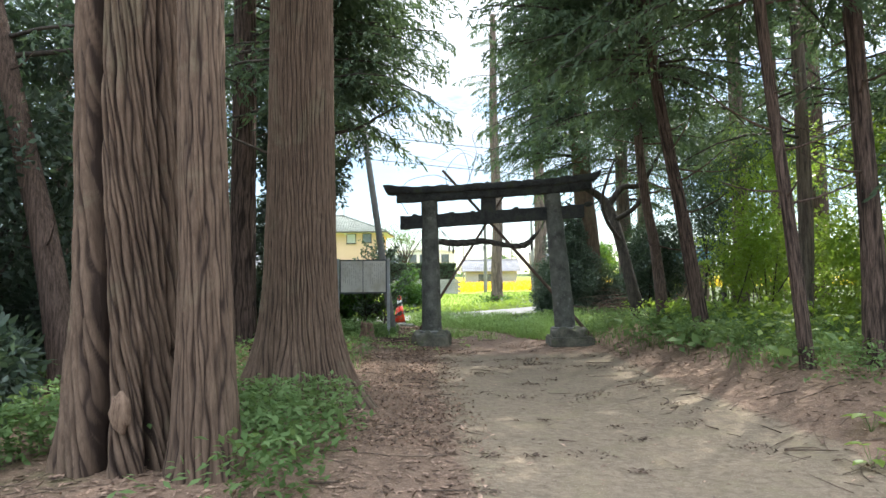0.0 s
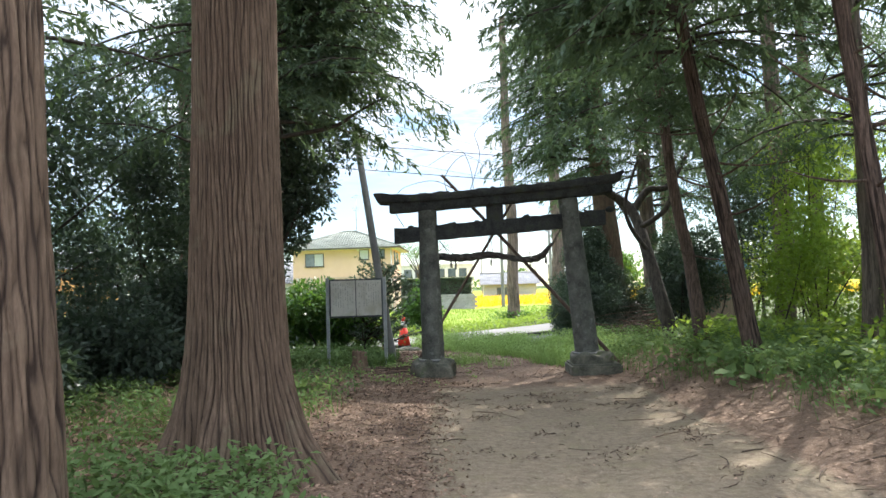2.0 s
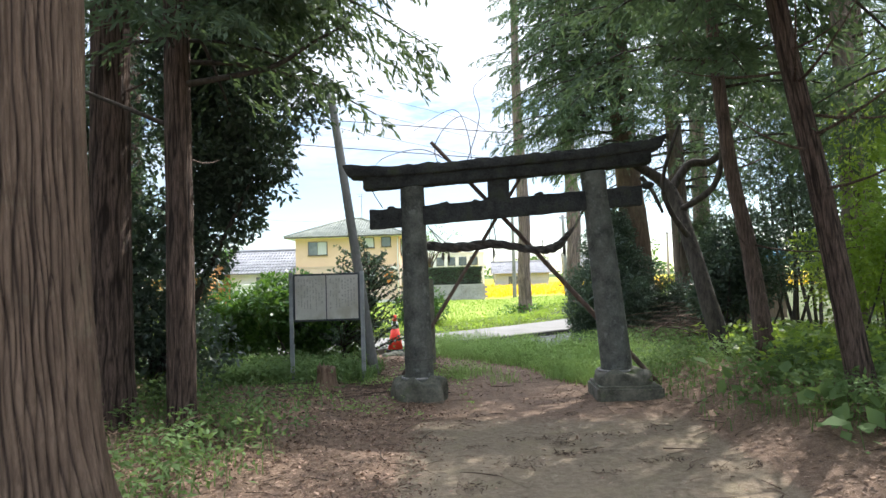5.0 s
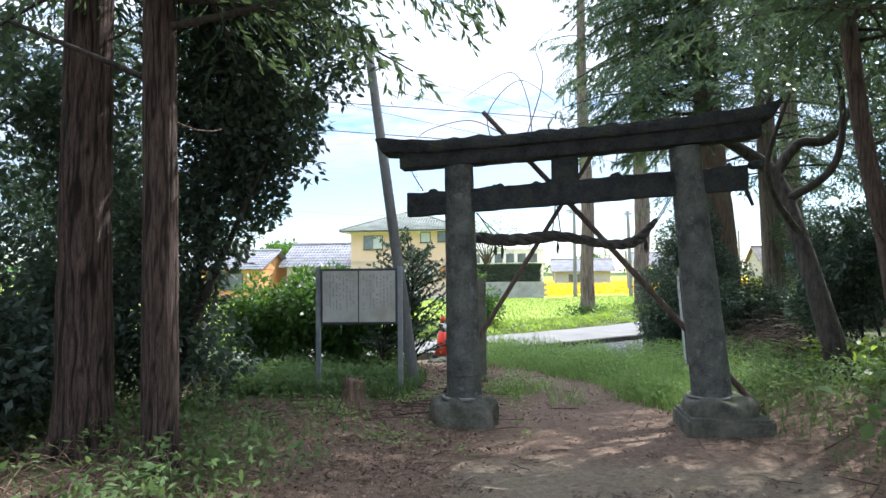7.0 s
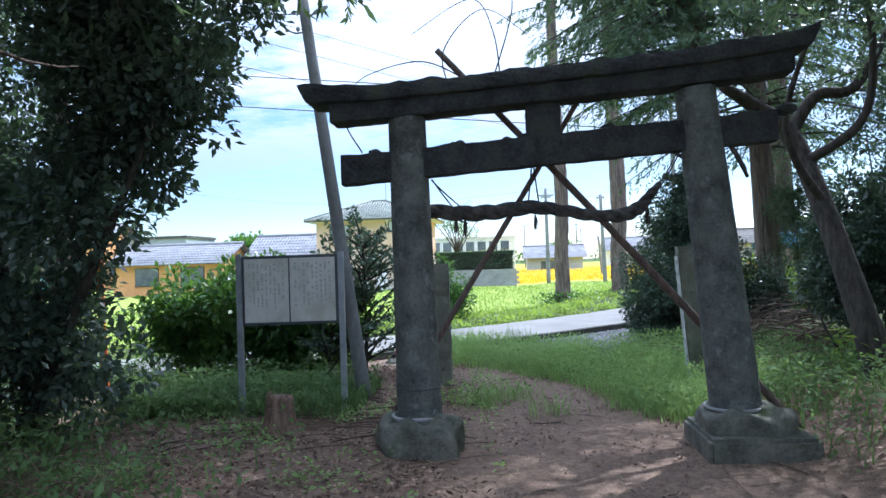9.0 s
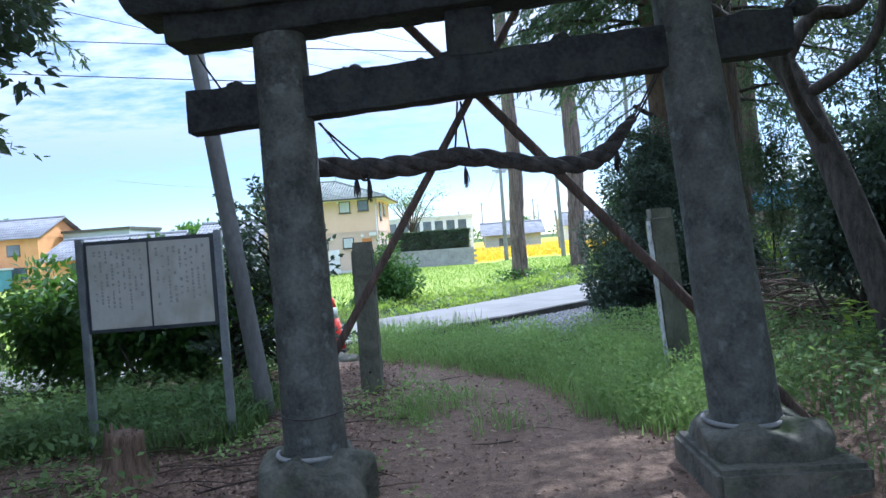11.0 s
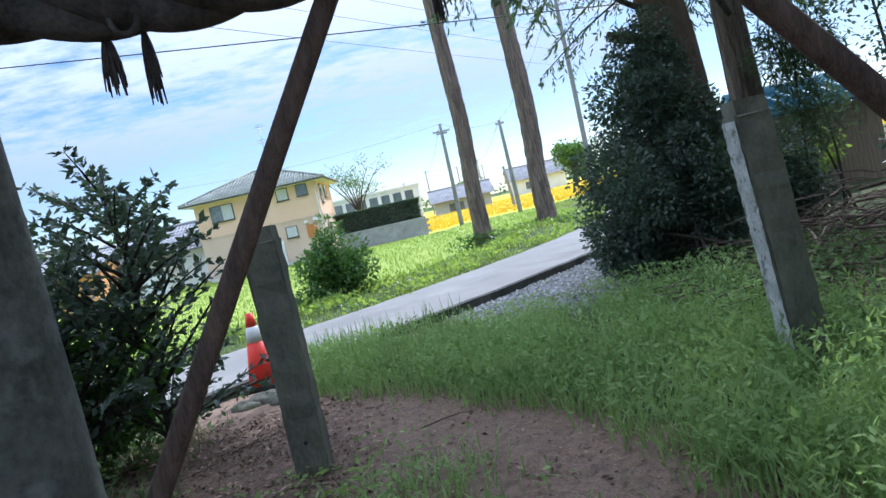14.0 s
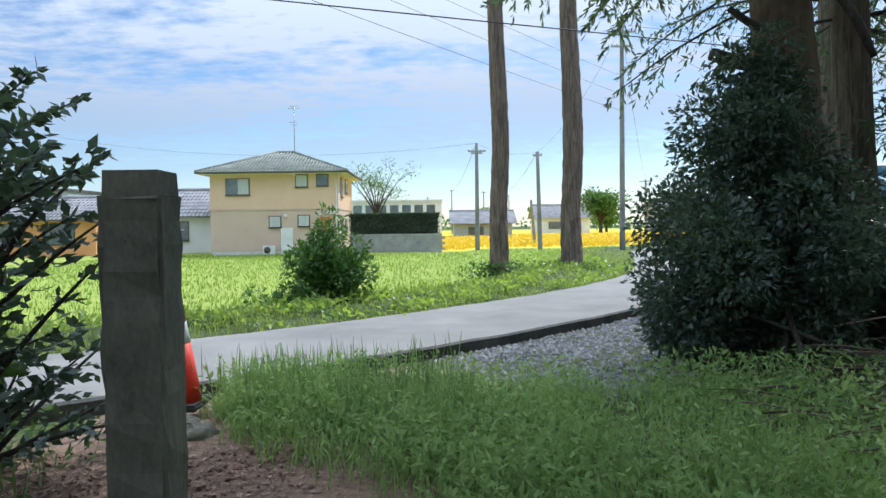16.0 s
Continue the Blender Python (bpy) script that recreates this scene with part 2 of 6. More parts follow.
ASPHALT = material("pale_old_asphalt", (0.19, 0.182, 0.17), (0.28, 0.27, 0.25), 0.8, (1, 1, 1), 90, 0.92, 0.4, 0.004, stain=(0.31, 0.295, 0.265), stain_scale=0.5)
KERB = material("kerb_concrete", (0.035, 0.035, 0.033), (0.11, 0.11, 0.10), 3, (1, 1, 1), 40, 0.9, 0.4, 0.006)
GRAVEL = material("gravel", (0.16, 0.16, 0.165), (0.42, 0.42, 0.43), 14, (1, 1, 1), 60, 0.95, 0.7, 0.01, island=0.4)
WALL_CREAM = material("cream_render", (0.66, 0.46, 0.33), (0.74, 0.54, 0.41), 0.6, (1, 1, 1), 20, 0.9, 0.15, 0.004)
WALL_BEIGE = material("beige_render", (0.54, 0.41, 0.33), (0.62, 0.49, 0.40), 0.6, (1, 1, 1), 20, 0.9, 0.15, 0.004)
WALL_WHITE = material("white_render", (0.60, 0.61, 0.62), (0.74, 0.75, 0.76), 0.6, (1, 1, 1), 20, 0.9, 0.1, 0.004)
WALL_ORANGE = material("orange_render", (0.62, 0.30, 0.12), (0.74, 0.40, 0.18), 0.6, (1, 1, 1), 20, 0.9, 0.1, 0.004)
WALL_GREY = material("grey_siding", (0.30, 0.33, 0.36), (0.40, 0.43, 0.46), 0.8, (1, 1, 4), 20, 0.8, 0.1, 0.004)
WALL_BLUE = material("blue_sheet", (0.10, 0.28, 0.36), (0.17, 0.38, 0.46), 1.0, (4, 1, 1), 20, 0.6, 0.1, 0.004)
PLINTH = material("plinth", (0.55, 0.54, 0.52), (0.66, 0.65, 0.63), 1.0, (1, 1, 1), 20, 0.9, 0.1, 0.004)
ROOF_TILE = material("grey_green_roof_tile", (0.20, 0.22, 0.19), (0.34, 0.36, 0.31), 1.2, (1, 1, 1), 20, 0.7, 0.1, 0.004, piece=0.12)
ROOF_GREY = material("silver_grey_roof_tile", (0.22, 0.22, 0.23), (0.36, 0.36, 0.37), 1.2, (1, 1, 1), 20, 0.55, 0.1, 0.004)
TRIM_DARK = material("dark_trim", (0.06, 0.055, 0.05), (0.12, 0.11, 0.10), 2, (1, 1, 1), 30, 0.6, 0.0)
TRIM_WHITE = material("white_trim", (0.62, 0.62, 0.62), (0.78, 0.78, 0.78), 2, (1, 1, 1), 30, 0.6, 0.0)
SHUTTER = material("orange_wood_shutter", (0.42, 0.17, 0.05), (0.55, 0.25, 0.09), 2, (8, 1, 1), 30, 0.7, 0.0)
WINDOW = material("window_glass", (0.06, 0.08, 0.10), (0.14, 0.17, 0.20), 0.7, (1, 1, 1), 3, 0.08, 0.0, spec=0.9)
CURTAIN = material("curtain_behind_glass", (0.42, 0.45, 0.47), (0.55, 0.57, 0.58), 1.5, (6, 6, 0.5), 20, 0.25, 0.0, spec=0.7)
WIRE = material("black_wire", (0.015, 0.015, 0.015), (0.03, 0.03, 0.03), 5, rough=0.6, bump=0)
SHED_WOOD = material("shed_boards", (0.16, 0.12, 0.09), (0.30, 0.24, 0.18), 3, (8, 8, 0.7), 30, 0.9, 0.3, 0.004)
SHED_ROOF = material("blue_tin_roof", (0.10, 0.26, 0.36), (0.18, 0.36, 0.46), 2, (1, 1, 1), 30, 0.5, 0.1, 0.003)


def ground_material():
    """Bare trodden earth, leaf litter, green undergrowth, rice field and ripe rice, told apart by the soil kinds stored on the sheet."""
    m = bpy.data.materials.new("ground")
    m.use_nodes = True
    n, l = m.node_tree.nodes, m.node_tree.links
    b = n["Principled BSDF"]
    b.inputs["Roughness"].default_value = 0.95
    b.inputs["Specular IOR Level"].default_value = 0.15
    co = n.new("ShaderNodeTexCoord")

    def noise_of(s, detail=6.0, rough=0.62):
        t = n.new("ShaderNodeTexNoise")
        t.inputs["Scale"].default_value, t.inputs["Detail"].default_value, t.inputs["Roughness"].default_value = s, detail, rough
        l.new(co.outputs["Object"], t.inputs["Vector"])
        return t.outputs["Fac"]

    def blend(fac, a, c):
        x = n.new("ShaderNodeMix")
        x.data_type = "RGBA"
        l.new(fac, x.inputs[0])
        for i, v in ((6, a), (7, c)):
            if isinstance(v, tuple):
                x.inputs[i].default_value = (*v, 1)
            else:
                l.new(v, x.inputs[i])
        return x.outputs[2]

    def step(v, lo, hi):
        r = n.new("ShaderNodeMapRange")
        r.inputs[1].default_value, r.inputs[2].default_value = lo, hi
        l.new(v, r.inputs[0])
        return r.outputs[0]

    def kind(name):
        a = n.new("ShaderNodeAttribute")
        a.attribute_name = name
        x = n.new("ShaderNodeMath")
        x.operation = "MULTIPLY_ADD"
        l.new(n_mid, x.inputs[0])
        x.inputs[1].default_value = 0.7
        l.new(a.outputs["Fac"], x.inputs[2])
        return step(x.outputs[0], 0.72, 0.98)

    n_big, n_mid, n_fine, n_grit = noise_of(0.5), noise_of(2.6), noise_of(16), noise_of(75, 3)
    earth = blend(step(n_fine, 0.35, 0.7), (0.19, 0.148, 0.105), (0.31, 0.25, 0.18))
    earth = blend(step(n_mid, 0.5, 0.72), earth, (0.25, 0.21, 0.135))
    earth = blend(step(n_grit, 0.56, 0.72), earth, (0.40, 0.33, 0.25))
    litter = blend(step(n_fine, 0.3, 0.7), (0.12, 0.079, 0.056), (0.275, 0.190, 0.135))
    litter = blend(step(n_grit, 0.5, 0.7), litter, (0.34, 0.255, 0.195))
    green = blend(step(n_fine, 0.35, 0.65), (0.035, 0.05, 0.02), (0.11, 0.15, 0.05))
    field = blend(step(n_mid, 0.35, 0.65), (0.24, 0.31, 0.05), (0.32, 0.375, 0.085))
    field = blend(step(n_big, 0.6, 0.8), field, (0.42, 0.39, 0.13))
    gold = blend(step(n_big, 0.3, 0.7), (0.62, 0.46, 0.03), (0.78, 0.62, 0.06))
    colour = blend(kind("litter"), earth, litter)
    colour = blend(kind("green"), colour, green)
    colour = blend(kind("field"), colour, field)
    colour = blend(kind("gold"), colour, gold)
    l.new(colour, b.inputs["Base Color"])
    h = n.new("ShaderNodeMath")
    h.operation = "MULTIPLY_ADD"
    l.new(n_grit, h.inputs[0])
    h.inputs[1].default_value = 0.3
    l.new(n_fine, h.inputs[2])
    bp = n.new("ShaderNodeBump")
    bp.inputs["Strength"].default_value, bp.inputs["Distance"].default_value = 0.7, 0.03
    l.new(h.outputs[0], bp.inputs["Height"])
    l.new(bp.outputs[0], b.inputs["Normal"])
    return m


GROUND = ground_material()


# ---- building helpers ----
def mesh_from(name, verts, faces, smooth=False):
    me = bpy.data.meshes.new(name)
    me.from_pydata([tuple(map(float, v)) for v in verts], [], faces)
    me.update()
    if smooth:
        me.polygons.foreach_set("use_smooth", [True] * len(me.polygons))
    return me


def quads_mesh(name, verts, smooth=False):
    """A mesh of separate quads from an array of shape (n, 4, 3)."""
    me = bpy.data.meshes.new(name)
    n = len(verts)
    me.vertices.add(n * 4)
    me.vertices.foreach_set("co", np.ascontiguousarray(verts, dtype=np.float32).ravel())
    me.loops.add(n * 4)
    me.loops.foreach_set("vertex_index", np.arange(n * 4, dtype=np.int32))
    me.polygons.add(n)
    me.polygons.foreach_set("loop_start", np.arange(0, n * 4, 4, dtype=np.int32))
    me.update(calc_edges=True)
    return me


def thing(name, at, label, category, group="", kind=""):
    ob = new(name)
    ob.empty_display_size = 0.2
    ob.location = at
    return tagged(ob, label, category, group, kind)


def part(name, data, mat, parent=None, label=""):
    """One mesh object under a thing, given in the thing's own coordinates."""
    if isinstance(data, bmesh.types.BMesh):
        me = bpy.data.meshes.new(name)
        data.to_mesh(me)
        data.free()
    else:
        me = data
    if mat and not me.materials:
        me.materials.append(mat)
    ob = new(name, me)
    if parent:
        ob.parent = parent
    return tagged(ob, label)


def box(x0, y0, z0, x1, y1, z1, bevel=0.0):
    bm = bmesh.new()
    bmesh.ops.create_cube(bm, size=1)
    for v in bm.verts:
        v.co = Vector(((x0 + x1) / 2 + v.co.x * (x1 - x0), (y0 + y1) / 2 + v.co.y * (y1 - y0), (z0 + z1) / 2 + v.co.z * (z1 - z0)))
    if bevel:
        bmesh.ops.bevel(bm, geom=bm.edges[:], offset=bevel, segments=2, affect="EDGES")
    return bm


def tube_arrays(points, radii, seg=10, wobble=None, cap=True):
    """Vertices and faces of a tube along points. wobble(theta, i, p) scales the radius."""
    pts = [Vector(p) for p in points]
    verts, faces = [], []
    side = Vector((1, 0, 0))
    for i, p in enumerate(pts):
        d = (pts[min(i + 1, len(pts) - 1)] - pts[max(i - 1, 0)]).normalized()
        side = (side - d * side.dot(d))
        if side.length < 1e-4:
            side = d.orthogonal()
        side.normalize()
        other = d.cross(side)
        for k in range(seg):
            th = 2 * math.pi * k / seg
            r = radii[i] * (wobble(th, i, p) if wobble else 1)
            verts.append(p + (side * math.cos(th) + other * math.sin(th)) * r)
    for i in range(len(pts) - 1):
        for k in range(seg):
            a, b = i * seg + k, i * seg + (k + 1) % seg
            faces.append((a, b, b + seg, a + seg))
    if cap:
        faces.append(tuple(range(seg - 1, -1, -1)))
        faces.append(tuple((len(pts) - 1) * seg + k for k in range(seg)))
    return verts, faces


def tube(name, points, radii, seg=10, wobble=None, smooth=True):
    if isinstance(radii, (int, float)):
        radii = [radii] * len(points)
    return mesh_from(name, *tube_arrays(points, radii, seg, wobble), smooth=smooth)


def tubes(name, lines, seg=5):
    """Many thin tubes joined into one mesh: lines of (points, radii)."""
    verts, faces = [], []
    for pts, rad in lines:
        v, f = tube_arrays(pts, rad, seg)
        o = len(verts)
        verts += v
        faces += [tuple(i + o for i in q) for q in f]
    return mesh_from(name, verts, faces, smooth=True)


def bend(a, b, n, sag=0.0, side=(0, 0, 0)):
    """n + 1 points from a to b, hanging by sag and bowed by side."""
    a, b, s = Vector(a), Vector(b), Vector(side)
    out = []
    for i in range(n + 1):
        u = i / n
        k = 4 * u * (1 - u)
        p = a.lerp(b, u) + s * k
        p.z -= sag * k
        out.append(p)
    return out


rng = np.random.default_rng(7)


def unit(v):
    return v / np.maximum(np.linalg.norm(v, axis=-1, keepdims=True), 1e-6)


def leaf_quads(base, way, length, width, fold=0.25, face_up=0.6):
    """Folded diamond leaves from their stalk ends, directions, lengths and widths."""
    n = len(base)
    ref = rng.normal(size=(n, 3)) * (1 - face_up) + np.array([0, 0, face_up])
    side = unit(np.cross(way, ref))
    nor = np.cross(side, way)
    length, width = np.asarray(length).reshape(-1, 1), np.asarray(width).reshape(-1, 1)
    mid = base + way * length * 0.45
    return np.stack([base, mid + side * width * 0.5 + nor * width * fold * 0.5, base + way * length, mid - side * width * 0.5 + nor * width * fold * 0.5], axis=1)


def cloud(centres, radii, count, length, width, droop=0.2, shell=0.55):
    """Leaves in clumps: ellipsoids at centres, denser towards their surface."""
    centres, radii = np.asarray(centres, float), np.asarray(radii, float)
    if radii.ndim == 1:
        radii = np.repeat(radii[:, None], 3, axis=1)
    vol = radii.prod(axis=1) ** (2 / 3)
    pick = rng.choice(len(centres), size=count, p=vol / vol.sum())
    d = unit(rng.normal(size=(count, 3)))
    rad = shell + (1 - shell) * rng.random((count, 1)) ** 0.5
    rad *= 0.8 + 0.45 * rng.random((count, 1))
    p = centres[pick] + d * rad * radii[pick]
    way = unit(d + rng.normal(size=(count, 3)) * 0.7 - np.array([0, 0, droop]))
    s = 0.7 + 0.6 * rng.random(count)
    return leaf_quads(p, way, length * s, width * s)


def clumps(centre, size, n, r):
    """n clump centres scattered inside an ellipsoid, with radii about r."""
    d = unit(rng.normal(size=(n, 3))) * (rng.random((n, 1)) ** 0.45)
    return np.asarray(centre) + d * np.asarray(size), r * (0.6 + 0.8 * rng.random(n))


def boughs(starts, ways, lengths, twigs=16, leaflets=12, droop=0.35, leaf=(0.13, 0.028), spread=0.42, hang=0.35):
    """Drooping conifer boughs: feathery sprays of small scale leaves on side twigs. Returns leaf quads and the bough lines."""
    starts, ways, lengths = np.asarray(starts, float), unit(np.asarray(ways, float)), np.asarray(lengths, float)
    nb = len(starts)
    s = (np.arange(twigs) + 0.5) / twigs * 0.85 + 0.15
    s = s[None, :] + rng.normal(size=(nb, twigs)) * 0.02
    L = lengths[:, None, None]
    pos = starts[:, None, :] + ways[:, None, :] * (s[..., None] * L)
    pos[..., 2] -= droop * lengths[:, None] * s ** 2
    fwd = ways[:, None, :] * np.ones((1, twigs, 1))
    fwd = fwd - np.array([0, 0, 1.0]) * (2 * droop * s)[..., None]
    fwd = unit(fwd)
    sgn = np.where(np.arange(twigs) % 2 == 0, 1.0, -1.0)[None, :, None]
    side = unit(np.cross(fwd, np.array([0, 0, 1.0])))
    tw = unit(fwd * 0.65 + side * sgn * (0.75 + 0.3 * rng.random((nb, twigs, 1))) + np.array([0, 0, -hang]) + rng.normal(size=(nb, twigs, 3)) * 0.18)
    tl = spread * lengths[:, None] * (1.08 - s) ** 0.7 * (0.6 + 0.7 * rng.random((nb, twigs)))
    q = (np.arange(leaflets) + 0.4) / leaflets
    base = pos[:, :, None, :] + tw[:, :, None, :] * (q[None, None, :, None] * tl[..., None, None])
    base[..., 2] -= 0.25 * tl[..., None] * q[None, None, :] ** 2
    way = unit(tw[:, :, None, :] + rng.normal(size=(nb, twigs, leaflets, 3)) * 0.45 + np.array([0, 0, -0.25]))
    n = nb * twigs * leaflets
    sc = 0.6 + 0.8 * rng.random(n)
    quads = leaf_quads(base.reshape(-1, 3), way.reshape(-1, 3), leaf[0] * sc, leaf[1] * sc, 0.1, 0.4)
    lines = []
    for i in range(nb):
        us = np.linspace(0, 0.95, 5)
        pts = [starts[i] + ways[i] * u * lengths[i] - np.array([0, 0, droop * lengths[i] * u * u]) for u in us]
        r0 = 0.008 + 0.009 * lengths[i]
        lines.append((pts, [r0 * (1 - 0.8 * u) for u in us]))
    return quads, lines


def smooth(lo, hi, v):
    u = np.clip((np.asarray(v, float) - lo) / (hi - lo), 0, 1)
    return u * u * (3 - 2 * u)


# ---- ground ----
ROAD = [(-60, -12), (-30, 4.5), (-16, 13.2), (-8.5, 18.4), (-4.6, 20.9), (-1.8, 22.9), (1.2, 25.6), (4.6, 29.6), (7.6, 35.0), (10.3, 44.0), (12.6, 52.0), (18, 60.0), (30, 66.0), (60, 72.0)]


def road_line(step=0.5):
    """The road's middle line as a smooth row of points."""
    pts = np.array(ROAD, float)
    out = []
    for i in range(len(pts) - 1):
        p0, p1, p2, p3 = pts[max(i - 1, 0)], pts[i], pts[i + 1], pts[min(i + 2, len(pts) - 1)]
        k = max(2, int(np.linalg.norm(p2 - p1) / step))
        for u in np.arange(k) / k:
            out.append(0.5 * (2 * p1 + (p2 - p0) * u + (2 * p0 - 5 * p1 + 4 * p2 - p3) * u * u + (3 * p1 - p0 - 3 * p2 + p3) * u ** 3))
    out.append(pts[-1])
    return np.array(out)


LINE = road_line()


def road_side(x, y):
    """Distance from the road's middle line, positive on the far side."""
    x, y = np.atleast_1d(np.asarray(x, float)), np.atleast_1d(np.asarray(y, float))
    best = np.full(x.shape, 1e9)
    sign = np.ones(x.shape)
    tang = np.gradient(LINE, axis=0)
    for (px, py), (tx, ty) in zip(LINE, tang):
        d2 = (x - px) ** 2 + (y - py) ** 2
        hit = d2 < best
        best = np.where(hit, d2, best)
        sign = np.where(hit, np.sign(tx * (y - py) - ty * (x - px)), sign)
    return np.sqrt(best) * sign


def waves(x, y):
    return (np.sin(1.3 * x + 0.7 * y + 1) * np.sin(0.9 * y - 0.5 * x) * 0.5 + np.sin(3.1 * x - 1.1 * y) * np.sin(2.7 * y + 0.8 * x + 2) * 0.25
            + np.sin(7.3 * x + 2.1 * y + 0.5) * np.sin(6.1 * y - 1.7 * x) * 0.12)


def path_mid(y):
    return 1.0 + 0.45 * (1 - smooth(3, 12, y)) - 0.05 * smooth(12, 17, y)


def ground_z(x, y):
    x, y = np.asarray(x, float), np.asarray(y, float)
    off = x - path_mid(y)
    z = 0.36 * smooth(1.55, 3.0, off) * (1 - 0.6 * smooth(14.5, 18, y))
    z = z + 0.08 * smooth(1.2, 2.6, -off) * (1 - smooth(15, 19, y))
    z = z + 0.035 * waves(x, y) * (0.35 + 0.9 * smooth(1.2, 2.2, np.abs(off)))
    z = z - 0.03 * np.exp(-(off / 0.9) ** 2)
    shape = x.shape
    rs = road_side(x.ravel(), y.ravel()).reshape(shape)
    near_road = 1 - smooth(1.5, 3.2, np.abs(rs))
    z = z * (1 - near_road) + (-0.11) * near_road
    z = z - 0.38 * smooth(2.2, 7.5, rs)
    return z


def gz(x, y):
    return float(ground_z(np.array([x]), np.array([y]))[0])


def axis(fine_lo, fine_hi, step, far):
    mid = np.arange(fine_lo, fine_hi + 1e-6, step)
    g = [step]
    while sum(g) < far:
        g.append(g[-1] * 1.22)
    out = np.cumsum(g)
    return np.concatenate([fine_lo - out[::-1], mid, fine_hi + out])


LAWN_X, LAWN_Y = (-1.3, -0.7, 0.0, 0.8, 1.2, 1.5, 1.9, 2.3, 3.4), (20.7, 19.7, 18.7, 18.3, 17.3, 16.5, 15.8, 15.4, 15.9)
gx, gy = axis(-7, 8, 0.14, 1800), axis(-1, 31, 0.16, 2200)
GX, GY = np.meshgrid(gx, gy)
GZ = ground_z(GX, GY)
nx, ny = len(gx), len(gy)
idx = np.arange(nx * ny).reshape(ny, nx)
g_faces = np.stack([idx[:-1, :-1], idx[:-1, 1:], idx[1:, 1:], idx[1:, :-1]], axis=-1).reshape(-1, 4)
ground_mesh = mesh_from("ground", np.stack([GX, GY, GZ], axis=-1).reshape(-1, 3), [tuple(map(int, f)) for f in g_faces], smooth=True)
RS = road_side(GX.ravel(), GY.ravel()).reshape(GX.shape)
OFF = GX - path_mid(GY)
k_litter = np.maximum(smooth(0.9, 1.5, -OFF), smooth(1.5, 2.1, OFF) * (1 - 0.5 * smooth(2.6, 3.6, OFF)))
k_litter = np.maximum(k_litter, smooth(15.0, 16.5, GY) * (GX < 0.3) * 0.9)
k_litter = np.maximum(k_litter, smooth(12.0, 13.8, GY) * (GY < 21) * 0.7)
k_green = np.maximum(smooth(2.0, 3.2, -OFF) * 0.36, smooth(2.4, 3.4, OFF) * 0.40)
k_green = np.maximum(k_green, smooth(0.0, 1.2, GY - np.interp(GX, LAWN_X, LAWN_Y)) * (GX > -1.3) * (GX < 3.6) * 0.62)
k_green = np.maximum(k_green, smooth(18.0, 19.5, GY) * 0.6 * ((GX < -2) | (GX > 3.4)))
k_green = np.maximum(k_green, smooth(1.2, 1.9, RS) * 0.9)
k_field = smooth(3.6, 5.2, RS) * (GY > 20)
k_gold = smooth(66.5, 68.0, GY) * smooth(-4, -1, GX) * (1 - smooth(260, 300, GY))
k_far = smooth(300, 340, GY)
k_field = k_field * (1 - k_far * 0.7)
for nm, arr in (("litter", k_litter), ("green", k_green), ("field", k_field), ("gold", k_gold)):
    at = ground_mesh.attributes.new(nm, "FLOAT", "POINT")
    at.data.foreach_set("value", np.ascontiguousarray(arr, dtype=np.float32).ravel())
ground_mesh.materials.append(GROUND)
tagged(new("ground", ground_mesh), "trodden brown earth with leaf litter, undergrowth and rice fields", "ground", kind="structure")


def strip(name, inner, outer, z_top, thick, mat, label):
    """A thin laid surface between two offsets of the road's middle line."""
    tang = unit(np.gradient(LINE, axis=0))
    nor = np.stack([-tang[:, 1], tang[:, 0]], axis=1)
    verts, faces = [], []
    for p, q in zip(LINE, nor):
        for o, dz in ((inner, -thick), (inner, 0), ((inner + outer) / 2, 0.02), (outer, 0), (outer, -thick)):
            jag = 0.018 * math.sin(p[0] * 5.1 + o * 3) + 0.012 * math.sin(p[1] * 9.3)
            verts.append((p[0] + q[0] * (o + jag), p[1] + q[1] * (o + jag), z_top + dz))
    for i in range(len(LINE) - 1):
        for k in range(4):
            a = i * 5 + k
            faces.append((a, a + 5, a + 6, a + 1))
    me = mesh_from(name, verts, faces)
    me.materials.append(mat)
    return tagged(new(name, me), label, "road", kind="structure")


strip("road", -1.45, 1.35, -0.03, 0.12, ASPHALT, "narrow pale grey asphalt lane with broken edges")
strip("kerb", -1.545, -1.453, 0.012, 0.16, KERB, "low dark concrete kerb along the lane")


# ---- the shrine gate ----
def rough(amount, seed):
    ph = np.random.default_rng(seed).random(12) * 6.28

    def f(th, i, p):
        return 1 + amount * (math.sin(2 * th + ph[0] + 1.3 * p.z) * 0.5 + math.sin(5 * th + ph[1] + 4 * p.z) * 0.3 + math.sin(3 * th - ph[2] + 9 * p.z) * 0.25 + math.sin(11 * th + 17 * p.z + ph[3]) * 0.15)
    return f


def post(base, top, r0, r1, seed):
    n = 40
    pts = [Vector(base).lerp(Vector(top), i / n) for i in range(n + 1)]
    return tube("post", pts, [r0 + (r1 - r0) * i / n for i in range(n + 1)], 32, rough(0.018, seed))


